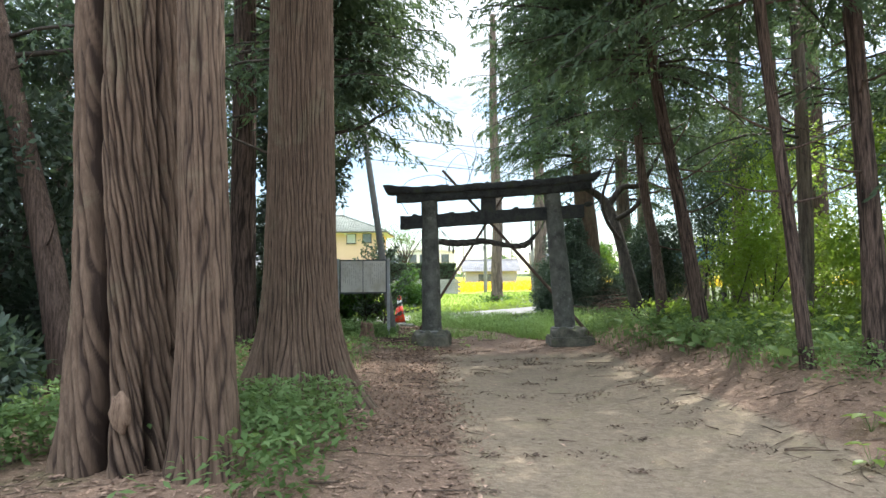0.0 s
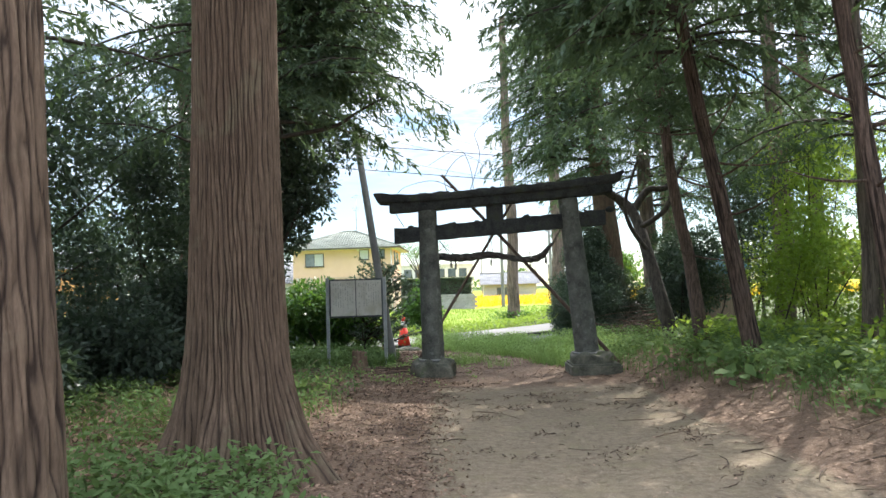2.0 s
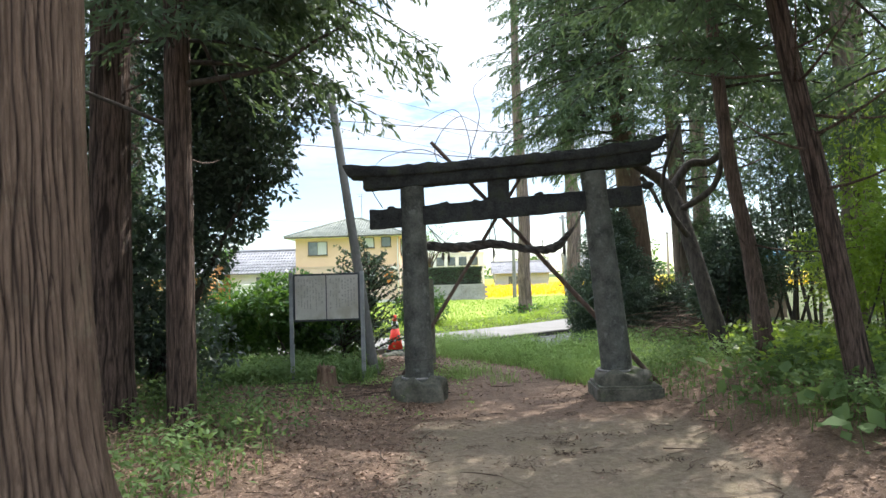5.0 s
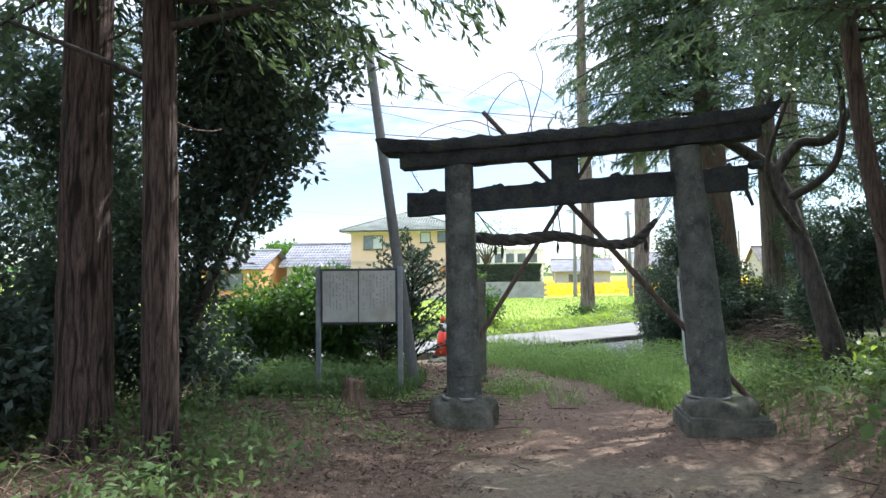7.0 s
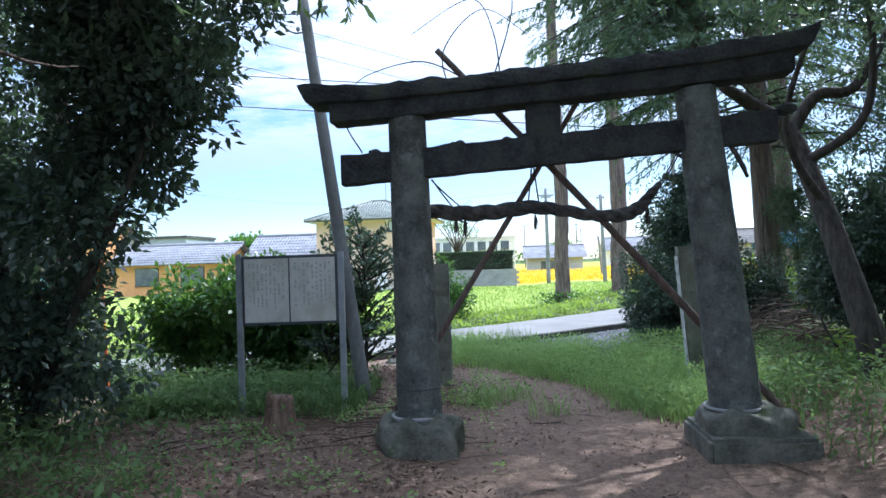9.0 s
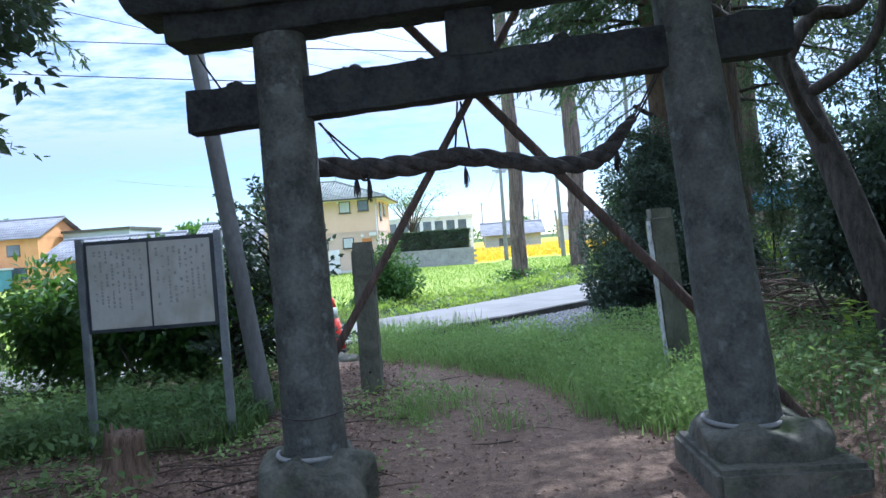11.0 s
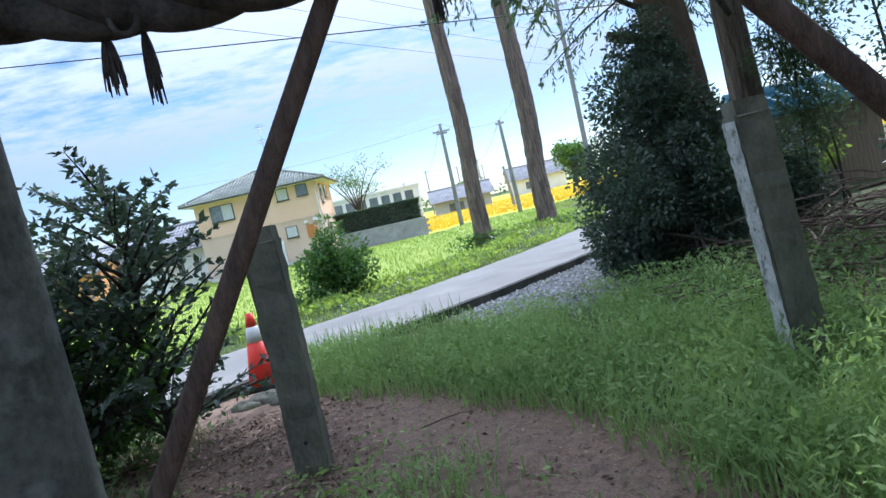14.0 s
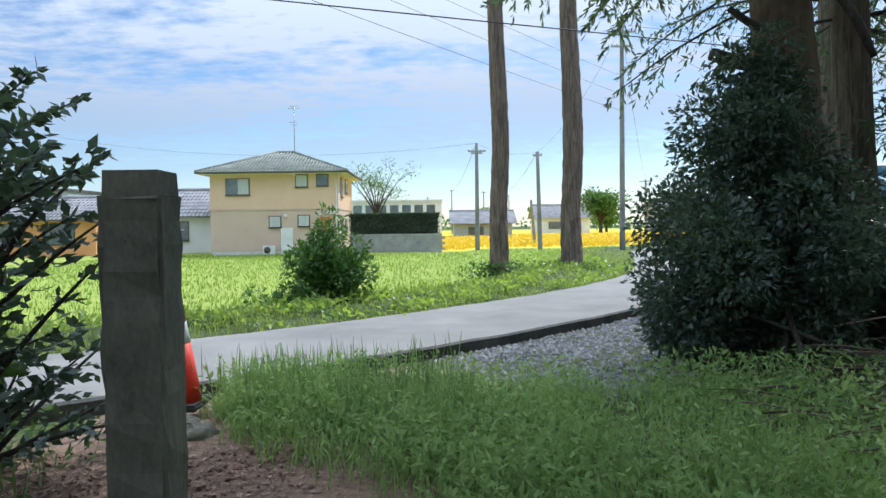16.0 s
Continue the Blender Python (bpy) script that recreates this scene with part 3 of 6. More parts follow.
def beam(x0, x1, zfun, height, y0, depth, seed, lift=0.0, lump=0.02, slant=0.0):
    """A heavy beam along x with worn, lumpy faces; lift bends its ends upwards."""
    r = random.Random(seed)
    n, m = 64, 10
    ph = [r.random() * 6.28 for _ in range(8)]
    verts, faces = [], []
    for i in range(n + 1):
        u = i / n
        x = x0 + (x1 - x0) * u
        e = abs(2 * u - 1) ** 4
        zb = zfun(x) + lift * e
        ring = []
        for k in range(4 * m):
            sd, v = divmod(k, m)
            v /= m
            yy, zz = ((v, 0), (1, v), (1 - v, 1), (0, 1 - v))[sd]
            cy, cz = yy - 0.5, zz - 0.5
            round_off = 1 - 0.06 * (abs(cy) * abs(cz) * 4) ** 3
            w = lump * (math.sin(9 * x + ph[0] + 5 * yy) * 0.4 + math.sin(23 * x + ph[1] + 11 * zz) * 0.3 + math.sin(41 * x + 19 * yy + 17 * zz + ph[2]) * 0.3)
            top = 1 if zz > 0.99 else 0
            w2 = top * lump * (max(0, math.sin(13 * x + ph[3]) * math.sin(5.3 * x + ph[4])) * 1.6 + 0.5 * r.random())
            xs = slant * (zz - 0.5) * (1 if u > 0.5 else -1) * e
            ring.append((x + xs, y0 + cy * depth * round_off * (1 + w), zb + (0.5 + cz * round_off) * height * (1 + 0.3 * e * (lift > 0)) + w * 0.5 + w2))
        verts += ring
    c = 4 * m
    for i in range(n):
        for k in range(c):
            a, b = i * c + k, i * c + (k + 1) % c
            faces.append((a, a + c, b + c, b))
    faces.append(tuple(range(c)))
    faces.append(tuple(n * c + k for k in range(c - 1, -1, -1)))
    return mesh_from("beam", verts, faces)


gate = thing("shrine_gate", (0, 0, 0), "weathered stone shrine gate with leaning pillars and blackened mossy beams", "shrine gate")
PL0, PL1 = (-0.295, 14.65, 0.10), (-0.325, 14.62, 2.90)
PR0, PR1 = (2.35, 14.62, 0.22), (2.115, 14.62, 2.98)
part("pillar", post(PL0, PL1, 0.198, 0.160, 1), STONE, gate)
part("pillar", post(PR0, PR1, 0.205, 0.165, 2), STONE, gate)
NUKI = lambda x: 2.345 + 0.058 * x
KAS = lambda x: 2.865 + 0.058 * x
part("tie_beam", beam(-0.905, 2.74, NUKI, 0.255, 14.62, 0.17, 3, 0, 0.012), OLD_WOOD, gate, "blackened lower tie beam")
part("lower_lintel", beam(-0.97, 2.86, KAS, 0.15, 14.60, 0.30, 4, 0.02, 0.014), OLD_WOOD, gate, "blackened lower lintel")
part("top_lintel", beam(-1.20, 3.02, lambda x: KAS(x) + 0.15, 0.125, 14.60, 0.40, 5, 0.05, 0.016, 0.08), OLD_WOOD, gate, "mossy top lintel with upturned ends")
part("strut", box(0.70, 14.53, 2.62, 0.99, 14.71, 2.925, 0.015), OLD_WOOD, gate)
lr = random.Random(5)
for i in range(26):
    x = -1.1 + 4.0 * lr.random()
    on_top = i % 3 > 0
    bm = bmesh.new()
    bmesh.ops.create_icosphere(bm, subdivisions=2, radius=1)
    s = 0.02 + 0.03 * lr.random()
    for v in bm.verts:
        v.co = Vector((v.co.x * s * 1.6, v.co.y * s * 1.6, v.co.z * s)) * (0.8 + 0.4 * lr.random())
    ob = part("moss_lump", bm, OLD_WOOD, gate)
    ob.location = (x, 14.58 + 0.1 * lr.random(), KAS(x) + 0.285 if on_top else NUKI(x) + 0.262)


def mound(name, centre, rx, ry, h, seed, mat, parent, square=0.0, steep=3, lump=1.0, seg=48):
    """A worn, rounded footing of stone."""
    r = np.random.default_rng(seed)
    ph = r.random(9) * 6.28
    verts, faces = [], []
    rings = 9
    for i in range(rings + 1):
        u = i / rings
        rad = (1 - u ** steep) if i < rings else 0.0
        z = h * (1 - (1 - u) ** 2)
        for k in range(seg):
            th = 2 * math.pi * k / seg
            w = 1 + lump * (0.10 * math.sin(2 * th + ph[0]) + 0.07 * math.sin(5 * th + ph[1] + 3 * u) + 0.05 * math.sin(9 * th + ph[2] + 5 * u) + 0.03 * math.sin(17 * th + ph[4] + 9 * u))
            w *= max(abs(math.cos(th)), abs(math.sin(th))) ** -square
            zz = z * (1 + 0.12 * math.sin(4 * th + ph[3] + 4 * u))
            verts.append((centre[0] + rx * rad * w * math.cos(th), centre[1] + ry * rad * w * math.sin(th), centre[2] + zz))
    for i in range(rings):
        for k in range(seg):
            a, b = i * seg + k, i * seg + (k + 1) % seg
            faces.append((a, b, b + seg, a + seg))
    return part(name, mesh_from(name, verts, faces, True), mat, parent)


mound("footing", (-0.30, 14.62, -0.08), 0.37, 0.34, 0.36, 1, STONE_MOSS, gate, 0.3, 6, 0.9)
part("footing_block", box(2.00, 14.16, -0.12, 2.84, 15.0, 0.17, 0.03), STONE_MOSS, gate)
mound("footing", (2.40, 14.58, 0.14), 0.34, 0.34, 0.20, 2, STONE_MOSS, gate, 0.6, 6, 0.6)
for c, z, r in ((PL0, 0.285, 0.205), (PR0, 0.335, 0.225)):
    pts = [(c[0] + r * math.cos(a) - 0.03 * (z > 0.2), c[1] + r * math.sin(a), z) for a in np.linspace(0, 2 * math.pi, 33)]
    part("collar", tube("collar", pts, 0.016, 6), CONCRETE, gate)
ring_pts = [(PL0[0] + 0.203 * math.cos(a), PL0[1] + 0.203 * math.sin(a), 0.55 + 0.02 * math.sin(a)) for a in np.linspace(0, 2 * math.pi, 33)]
part("wire_band", tube("wire_band", ring_pts, 0.005, 5), TRIM_DARK, gate)

# ---- braces tied behind the gate ----
for a, b, r0, r1 in (((-0.06, 14.80, 3.50), (3.00, 14.93, 0.02), 0.027, 0.037), ((1.195, 14.78, 3.02), (-0.745, 14.93, -0.03), 0.022, 0.029)):
    n = 22
    pts = bend(a, b, n, 0.0, (0.01, 0.0, 0.012))
    ob = new("brace_pole", tube("brace_pole", pts, [r0 + (r1 - r0) * i / n for i in range(n + 1)], 14, rough(0.05, int(b[0] * 10) + 20)))
    ob.data.materials.append(POLE_WOOD)
    tagged(ob, "round weathered timber pole bracing the shrine gate, reddish near the ground", "pole", "braces of the gate")

# ---- the sacred rope ----
rope = thing("sacred_rope", (0, 0, 0), "thick twisted straw rope hanging across the shrine gate", "rope")
RL = [(-0.20, 14.74, 2.065), (0.10, 14.78, 2.03), (0.40, 14.80, 2.03), (0.72, 14.81, 2.06), (1.0, 14.81, 2.02), (1.28, 14.81, 1.965), (1.5, 14.80, 1.96), (1.66, 14.79, 2.02), (1.76, 14.78, 2.135), (1.84, 14.76, 2.22)]


def spline(pts, n):
    pts = [Vector(p) for p in pts]
    out = []
    for i in range(len(pts) - 1):
        p0, p1, p2, p3 = pts[max(i - 1, 0)], pts[i], pts[i + 1], pts[min(i + 2, len(pts) - 1)]
        for j in range(n):
            u = j / n
            out.append(0.5 * (2 * p1 + (p2 - p0) * u + (2 * p0 - 5 * p1 + 4 * p2 - p3) * u * u + (3 * p1 - p0 - 3 * p2 + p3) * u ** 3))
    out.append(pts[-1])
    return out


core = spline(RL, 14)
for s in range(3):
    pts, rad = [], []
    for i, p in enumerate(core):
        u = i / (len(core) - 1)
        a = u * 30 + s * 2.094
        thick = 0.054 * (1 - max(0, (u - 0.72) / 0.28) ** 1.2 * 0.62) * (0.9 + 0.12 * math.sin(u * 9))
        pts.append(p + Vector((0, math.cos(a), math.sin(a))) * thick * 0.58)
        rad.append(thick * 0.78)
    part("strand", tube("strand", pts, rad, 12, rough(0.06, 40 + s)), ROPE, rope)
hr = random.Random(3)
for a, b in (((0.14, 14.80, 2.06), (-0.14, 14.70, 2.33)), ((0.06, 14.78, 2.06), (-0.13, 14.70, 2.33)), ((0.70, 14.81, 2.07), (0.74, 14.74, 2.40)), ((0.80, 14.81, 2.07), (0.76, 14.74, 2.40)), ((1.84, 14.76, 2.2), (1.99, 14.72, 2.46)), ((1.82, 14.76, 2.2), (1.97, 14.72, 2.46))):
    part("tie_cord", tube("tie_cord", bend(a, b, 6, 0.01), 0.0065, 6), ROPE, rope)
for c, ln in (((0.06, 14.79, 1.985), 0.13), ((0.14, 14.79, 1.975), 0.15), ((0.76, 14.80, 1.995), 0.13), ((1.72, 14.78, 2.04), 0.17)):
    lines = []
    for _ in range(22):
        dx, dy = hr.gauss(0, 0.011), hr.gauss(0, 0.011)
        lines.append((bend(c, (c[0] + dx, c[1] + dy, c[2] - ln * (0.7 + 0.4 * hr.random())), 3, 0, (dx * 0.2, 0, 0)), [0.004, 0.004, 0.003, 0.0015]))
    part("tassel", tubes("tassel", lines, 4), ROPE, rope)
loop = [(0.125 + 0.028 * math.cos(a), 14.735, 1.985 + 0.035 * math.sin(a)) for a in np.linspace(0, 6.283, 17)]
part("loop", tube("loop", loop, 0.008, 6), ROPE, rope)


# ---- stone pillars by the way in ----
def pillar(x, y, z, w, d, lean, seed, label):
    p = thing("stone_pillar", (x, y, gz(x, y) - 0.05), label, "stone pillar", "stone pillars at the way in")
    r = random.Random(seed)
    bm = bmesh.new()
    bmesh.ops.create_cube(bm, size=1)
    bmesh.ops.subdivide_edges(bm, edges=[e for e in bm.edges if abs(e.verts[0].co.z - e.verts[1].co.z) > 0.5], cuts=18)
    bmesh.ops.bevel(bm, geom=[e for e in bm.edges if e.calc_face_angle(0) > 1.0], offset=0.06, segments=2, affect="EDGES")
    for v in bm.verts:
        u = v.co.z + 0.5
        v.co = Vector((v.co.x * w + lean * u + r.gauss(0, 0.0035), v.co.y * d + r.gauss(0, 0.0035), u * (z - p.location.z)))
    part("shaft", bm, PILLAR, p)
    # flat black discs paint the shade inside two drilled holes
    for hz in (0.28, z - 0.19):
        part("bolt_hole", tube("bolt_hole", [(lean * hz / z, -d / 2 - 0.001, hz), (lean * hz / z, -d / 2 + 0.01, hz)], 0.014, 10), RUBBER_HOLE_SHADE, p)
    return p


left_pillar = pillar(-0.378, 17.60, 1.585, 0.215, 0.20, 0.0, 11, "square mossy grey stone pillar with two drilled holes")
right_pillar = pillar(2.79, 17.45, 1.70, 0.225, 0.20, -0.112, 12, "square leaning stone pillar with one pale side whitened for skylight")
# the pillar's pale left side; skylight falling on it is painted in as white
side_strips = []
cr = random.Random(9)
for i in range(40):
    u0, u1 = i / 40, (i + 1) / 40
    wd = 0.172 + 0.008 * math.sin(i * 2.9) + 0.006 * cr.random()
    side_strips.append((u0, u1, wd))
bm = bmesh.new()
rows = []
for u0, u1, wd in side_strips:
    x = -0.1165 - 0.112 * u0
    z = u0 * 1.66
    rows.append([bm.verts.new((x + cr.gauss(0, 0.002), -0.092, z)), bm.verts.new((x - 0.006 + cr.gauss(0, 0.002), 0.0, z)), bm.verts.new((x + cr.gauss(0, 0.002), -0.092 + wd, z))])
for a, b in zip(rows, rows[1:]):
    for k in range(2):
        bm.faces.new((a[k], a[k + 1], b[k + 1], b[k]))
part("lichen_face", bm, SKYLIT_SIDE, right_pillar, "pale side face with skylight painted in white")


# ---- notice board ----
board = thing("notice_board", (-1.80, 15.79, 0.0), "two-panel notice board with faded writing on steel posts", "notice board")
LX, RX = -0.535, 0.545
for x, y, foot in ((LX, -0.045, -0.02), (RX, 0.045, -0.02)):
    ob = part("steel_post", box(x - 0.03, y - 0.025, foot, x + 0.03, y + 0.025, 1.755, 0.006), STEEL, board)
turn = math.atan2(0.09, 1.08)
bm = box(LX + 0.035, -0.022, 1.0, RX - 0.035, 0.022, 1.73, 0.004)
panel_ob = part("board_frame", bm, SIGN_FRAME, board)
panel_ob.rotation_euler = (0, 0, turn)
for x0, x1 in ((LX + 0.06, -0.008), (0.008, RX - 0.06)):
    ob = part("panel", box(x0, -0.030, 1.03, x1, -0.023, 1.70, 0.001), SIGN_BOARD, panel_ob, "faded pale panel")
    ink = random.Random(int(x0 * 100) + 77)
    bmt = bmesh.new()
    n = 9
    for c in range(n):
        cx = x0 + (x1 - x0) * (0.12 + 0.76 * c / (n - 1))
        z = 1.64
        end = 1.30 - 0.15 * ink.random()
        while z > end:
            h = 0.012 + 0.014 * ink.random()
            if ink.random() < 0.66:
                hw = 0.006 + 0.005 * ink.random()
                vs = [bmt.verts.new((cx + sx * hw, -0.0315, z + sz * h / 2)) for sx, sz in ((-1, -1), (1, -1), (1, 1), (-1, 1))]
                bmt.faces.new(vs)
            z -= h + 0.008
    tagged(part("writing", bmt, SIGN_INK, panel_ob, "columns of faded writing"), kind="stuff")

# ---- leaning utility pole with street lamp ----
ub, ut = Vector((-1.193, 16.612, -0.1)), Vector((-1.954, 17.035, 5.05))
upole = thing("utility_pole", (0, 0, 0), "leaning grey concrete utility pole with a small street lamp", "utility pole")
part("shaft", tube("shaft", [ub.lerp(ut, i / 12) for i in range(13)], [0.086 - 0.020 * i / 12 for i in range(13)], 20), POLE_GREY, upole)
la = ub.lerp(ut, 0.93)
part("lamp_arm", tube("lamp_arm", bend(la, la + Vector((0.13, -0.02, 0.06)), 4), 0.014, 8), STEEL, upole)
bm = bmesh.new()
bmesh.ops.create_uvsphere(bm, u_segments=16, v_segments=10, radius=1)
for v in bm.verts:
    v.co = Vector((v.co.x * 0.10, v.co.y * 0.05, v.co.z * 0.032 + v.co.x * 0.04)) + la + Vector((0.2, -0.03, 0.085))
part("lamp_head", bm, TRIM_WHITE, upole)
ia = ub.lerp(ut, 0.9)
part("bracket", tube("bracket", bend(ia + Vector((-0.02, 0, 0)), ia + Vector((-0.28, 0.0, 0.05)), 4, 0.05), 0.012, 6), STEEL, upole)
for k in (0.12, 0.26):
    part("insulator", tube("insulator", [ia + Vector((-k, 0, 0.0)), ia + Vector((-k, 0, 0.03)), ia + Vector((-k, 0, 0.06))], [0.02, 0.026, 0.012], 10), TRIM_WHITE, upole)

# ---- traffic cone ----
cone = thing("traffic_cone", (-1.34, 20.45, 0.02), "red traffic cone with white reflective bands and a black base", "traffic cone")
part("base", box(-0.19, -0.19, 0.0, 0.19, 0.19, 0.05, 0.015), RUBBER_HOLE_SHADE, cone)
CR = lambda z: 0.165 - 0.130 * (z - 0.05) / 0.75
zs = [(0.05, 0.50, CONE_RED, "body"), (0.50, 0.66, CONE_WHITE, "band"), (0.66, 0.80, CONE_RED, "tip")]
for z0, z1, mt, nm in zs:
    e = 0.002 if nm == "band" else 0.0
    part(nm, tube(nm, [(0, 0, z0), (0, 0, (z0 + z1) / 2), (0, 0, z1)], [CR(z0) + e, CR((z0 + z1) / 2) + e, CR(z1) + e], 28), mt, cone)
for (x, y, s, seed) in ((-1.24, 20.02, 0.15, 4), (-1.02, 19.82, 0.13, 5), (-1.42, 19.9, 0.12, 6)):
    st = thing("field_stone", (x, y, gz(x, y) - 0.03), "rough grey stone lying beside the traffic cone", "stone", "stones by the cone")
    mound("stone", (0, 0, 0), s * 1.3, s, s * 0.8, seed, STONE_MOSS, st, seg=20)

# ---- tree stump ----
stump = thing("tree_stump", (-1.62, 14.82, gz(-1.62, 14.82) - 0.03), "short rotten tree stump with spreading roots", "stump")


def flare(th, i, p):
    u = max(0, 1 - p.z / 0.2)
    return 1 + u * u * (0.7 + 0.4 * math.sin(3 * th + 1)) + 0.08 * math.sin(7 * th + 6 * p.z) + 0.04 * math.sin(13 * th)


part("trunk", tube("trunk", [(0.03 * i / 12, 0, 0.38 * i / 12) for i in range(13)], [0.155 - 0.004 * i for i in range(13)], 36, flare), STUMP, stump)
tagged(part("splinter", tubes("splinter", [(bend((0.09 * math.cos(a), 0.09 * math.sin(a), 0.3), (0.1 * math.cos(a), 0.1 * math.sin(a), 0.38 + 0.07 * hr.random()), 2), [0.03, 0.02, 0.004]) for a in np.linspace(0, 6, 10)], 5), STUMP, stump), kind="stuff")

# ---- orange marker pipe ----
pipe = thing("marker_pipe", (-4.38, 16.6, gz(-4.38, 16.6) - 0.05), "upright orange steel pipe with yellow bands, half hidden by leaves", "pipe")
part("tube", tube("tube", [(-0.09 * i / 8, 0, 2.7 * i / 8) for i in range(9)], 0.045, 14), ORANGE_PIPE, pipe)
for z in (0.55, 0.95, 1.6):
    part("band", tube("band", [(-0.033 * z, 0, z), (-0.033 * (z + 0.06), 0, z + 0.06)], 0.0475, 14), YELLOW_BAND, pipe)


# ---- trees ----
def bark_ridges(seed, strips, depth, clefts=(), twist=0.0):
    """Long fibrous ridges that run up the trunk, part and join again; twist winds them round it, clefts split it."""
    ph = np.random.default_rng(seed).random(16) * 6.28

    def f(th, z):
        """The radius factor there, and how far into a bark crack it lies, which sets the painted shade."""
        tw = th + twist * (z - 0.09 * z * z) if z < 5 else th + twist * 2.75
        a = strips * tw + 2.2 * math.sin(0.9 * z + ph[0] + 2 * th) + 1.5 * math.sin(2.6 * z + ph[1] + 5 * th) + 1.2 * math.sin(6.1 * z + ph[2] + 9 * th) + 1.0 * math.sin(12.7 * z + ph[11] + 13 * th)
        r1 = 1 - abs(math.sin(a * 0.5)) ** 0.7
        b = strips * 0.55 * tw + 1.9 * math.sin(1.7 * z + ph[3] + 3 * th) + 1.3 * math.sin(4.9 * z + ph[4] + 6 * th) + 0.8 * math.sin(10.3 * z + ph[12] - 8 * th)
        r2 = 1 - abs(math.sin(b * 0.5 + ph[5])) ** 0.5
        c = strips * 2.6 * tw + 1.4 * math.sin(3.7 * z + ph[8] + 4 * th)
        r3 = abs(math.sin(c * 0.5))
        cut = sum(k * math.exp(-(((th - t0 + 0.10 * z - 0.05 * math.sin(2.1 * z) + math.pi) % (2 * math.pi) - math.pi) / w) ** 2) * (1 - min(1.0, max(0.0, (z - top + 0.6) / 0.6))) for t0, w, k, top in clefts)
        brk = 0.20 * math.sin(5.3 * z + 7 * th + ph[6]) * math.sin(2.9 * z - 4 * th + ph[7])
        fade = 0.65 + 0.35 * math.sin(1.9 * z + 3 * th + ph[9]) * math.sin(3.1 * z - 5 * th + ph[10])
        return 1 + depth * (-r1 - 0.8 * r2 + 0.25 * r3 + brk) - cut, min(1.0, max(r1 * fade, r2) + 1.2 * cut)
    return f


def trunk_mesh(points, radii, seg, rings, flare_h=0.0, flare_k=0.0, lobes=5, seed=0, strips=18, depth=0.05, clefts=(), twist=0.0):
    pts = spline(points, max(2, rings // (len(points) - 1)))
    n = len(pts)
    xs = np.linspace(0, 1, len(radii))
    base_z = pts[0].z
    ridge = bark_ridges(seed, strips, depth, clefts, twist)
    ph = np.random.default_rng(seed + 50).random(4) * 6.28

    furrow_shade = []

    def f(th, i, p):
        u = max(0.0, 1 - (p.z - base_z) / flare_h) if flare_h else 0.0
        root = flare_k * u ** 2.2 * (0.75 + 0.45 * math.sin(lobes * th + ph[0]) + 0.25 * math.sin((lobes + 3) * th + ph[1]))
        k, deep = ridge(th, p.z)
        furrow_shade.append(deep)
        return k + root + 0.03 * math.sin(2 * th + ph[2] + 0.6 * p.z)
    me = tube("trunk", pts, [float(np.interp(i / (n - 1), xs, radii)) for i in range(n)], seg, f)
    # crack and cleft depth, from which the bark colour paints shade
    at = me.attributes.new("furrow_shade", "FLOAT", "POINT")
    at.data.foreach_set("value", furrow_shade if seg > 60 else [0.0] * len(furrow_shade))
    return me


def conifer(name, label, points, radii, bark, crown=None, seed=0, seg=16, rings=24, flare_h=0.5, flare_k=0.4, strips=12, depth=0.03, leaf=None, stubs=0, group="", clefts=(), twist=0.0):
    """A conifer: trunk, boughs and a crown of drooping sprays. crown: (z0, z1, reach at z0, reach at z1, count[, azimuth range])."""
    base = Vector(points[0])
    t = thing(name, base, label, "tree", group)
    loc = [Vector(p) - base for p in points]
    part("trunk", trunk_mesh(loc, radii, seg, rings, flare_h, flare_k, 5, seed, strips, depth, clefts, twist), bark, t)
    r = np.random.default_rng(seed + 1000)
    line = spline(loc, 10)
    zs = np.array([p.z for p in line])

    def on(z):
        return np.array([np.interp(z, zs, [p.x for p in line]), np.interp(z, zs, [p.y for p in line]), z])

    if stubs:
        lines = []
        for _ in range(stubs):
            z = r.uniform(1.6, min(zs[-1], 6.0))
            a = r.uniform(0, 6.28)
            d = np.array([math.cos(a), math.sin(a), r.uniform(-0.1, 0.5)])
            ln = r.uniform(0.25, 1.5)
            s = on(z)
            lines.append((bend(s, s + d * ln, 4, 0.06 * ln), [0.018, 0.015, 0.011, 0.008, 0.004]))
        for pts_, rad_ in lines:
            part("branch", tube("branch", pts_, rad_, 5), bark, t)
    if crown:
        z0, z1, r0, r1, count = crown[:5]
        az = crown[5] if len(crown) > 5 else (0, 6.2832)
        z = z0 + (z1 - z0) * r.random(count)
        a = r.uniform(az[0], az[1], count)
        reach = (r0 + (r1 - r0) * (z - z0) / (z1 - z0)) * r.uniform(0.55, 1.1, count)
        starts = np.array([on(k) for k in z])
        ways = np.stack([np.cos(a), np.sin(a), r.uniform(-0.1, 0.4, count)], axis=1)
        tw, lf = crown[6] if len(crown) > 6 else (20, 15)
        q, lines = boughs(starts, ways, reach, tw, lf, 0.35, (0.115, 0.030))
        part("crown", quads_mesh("crown", q), leaf or CEDAR_LEAF, t)
        tagged(part("bough_wood", tubes("bough_wood", lines, 4), BARK_DARK, t), kind="stuff")
    return t


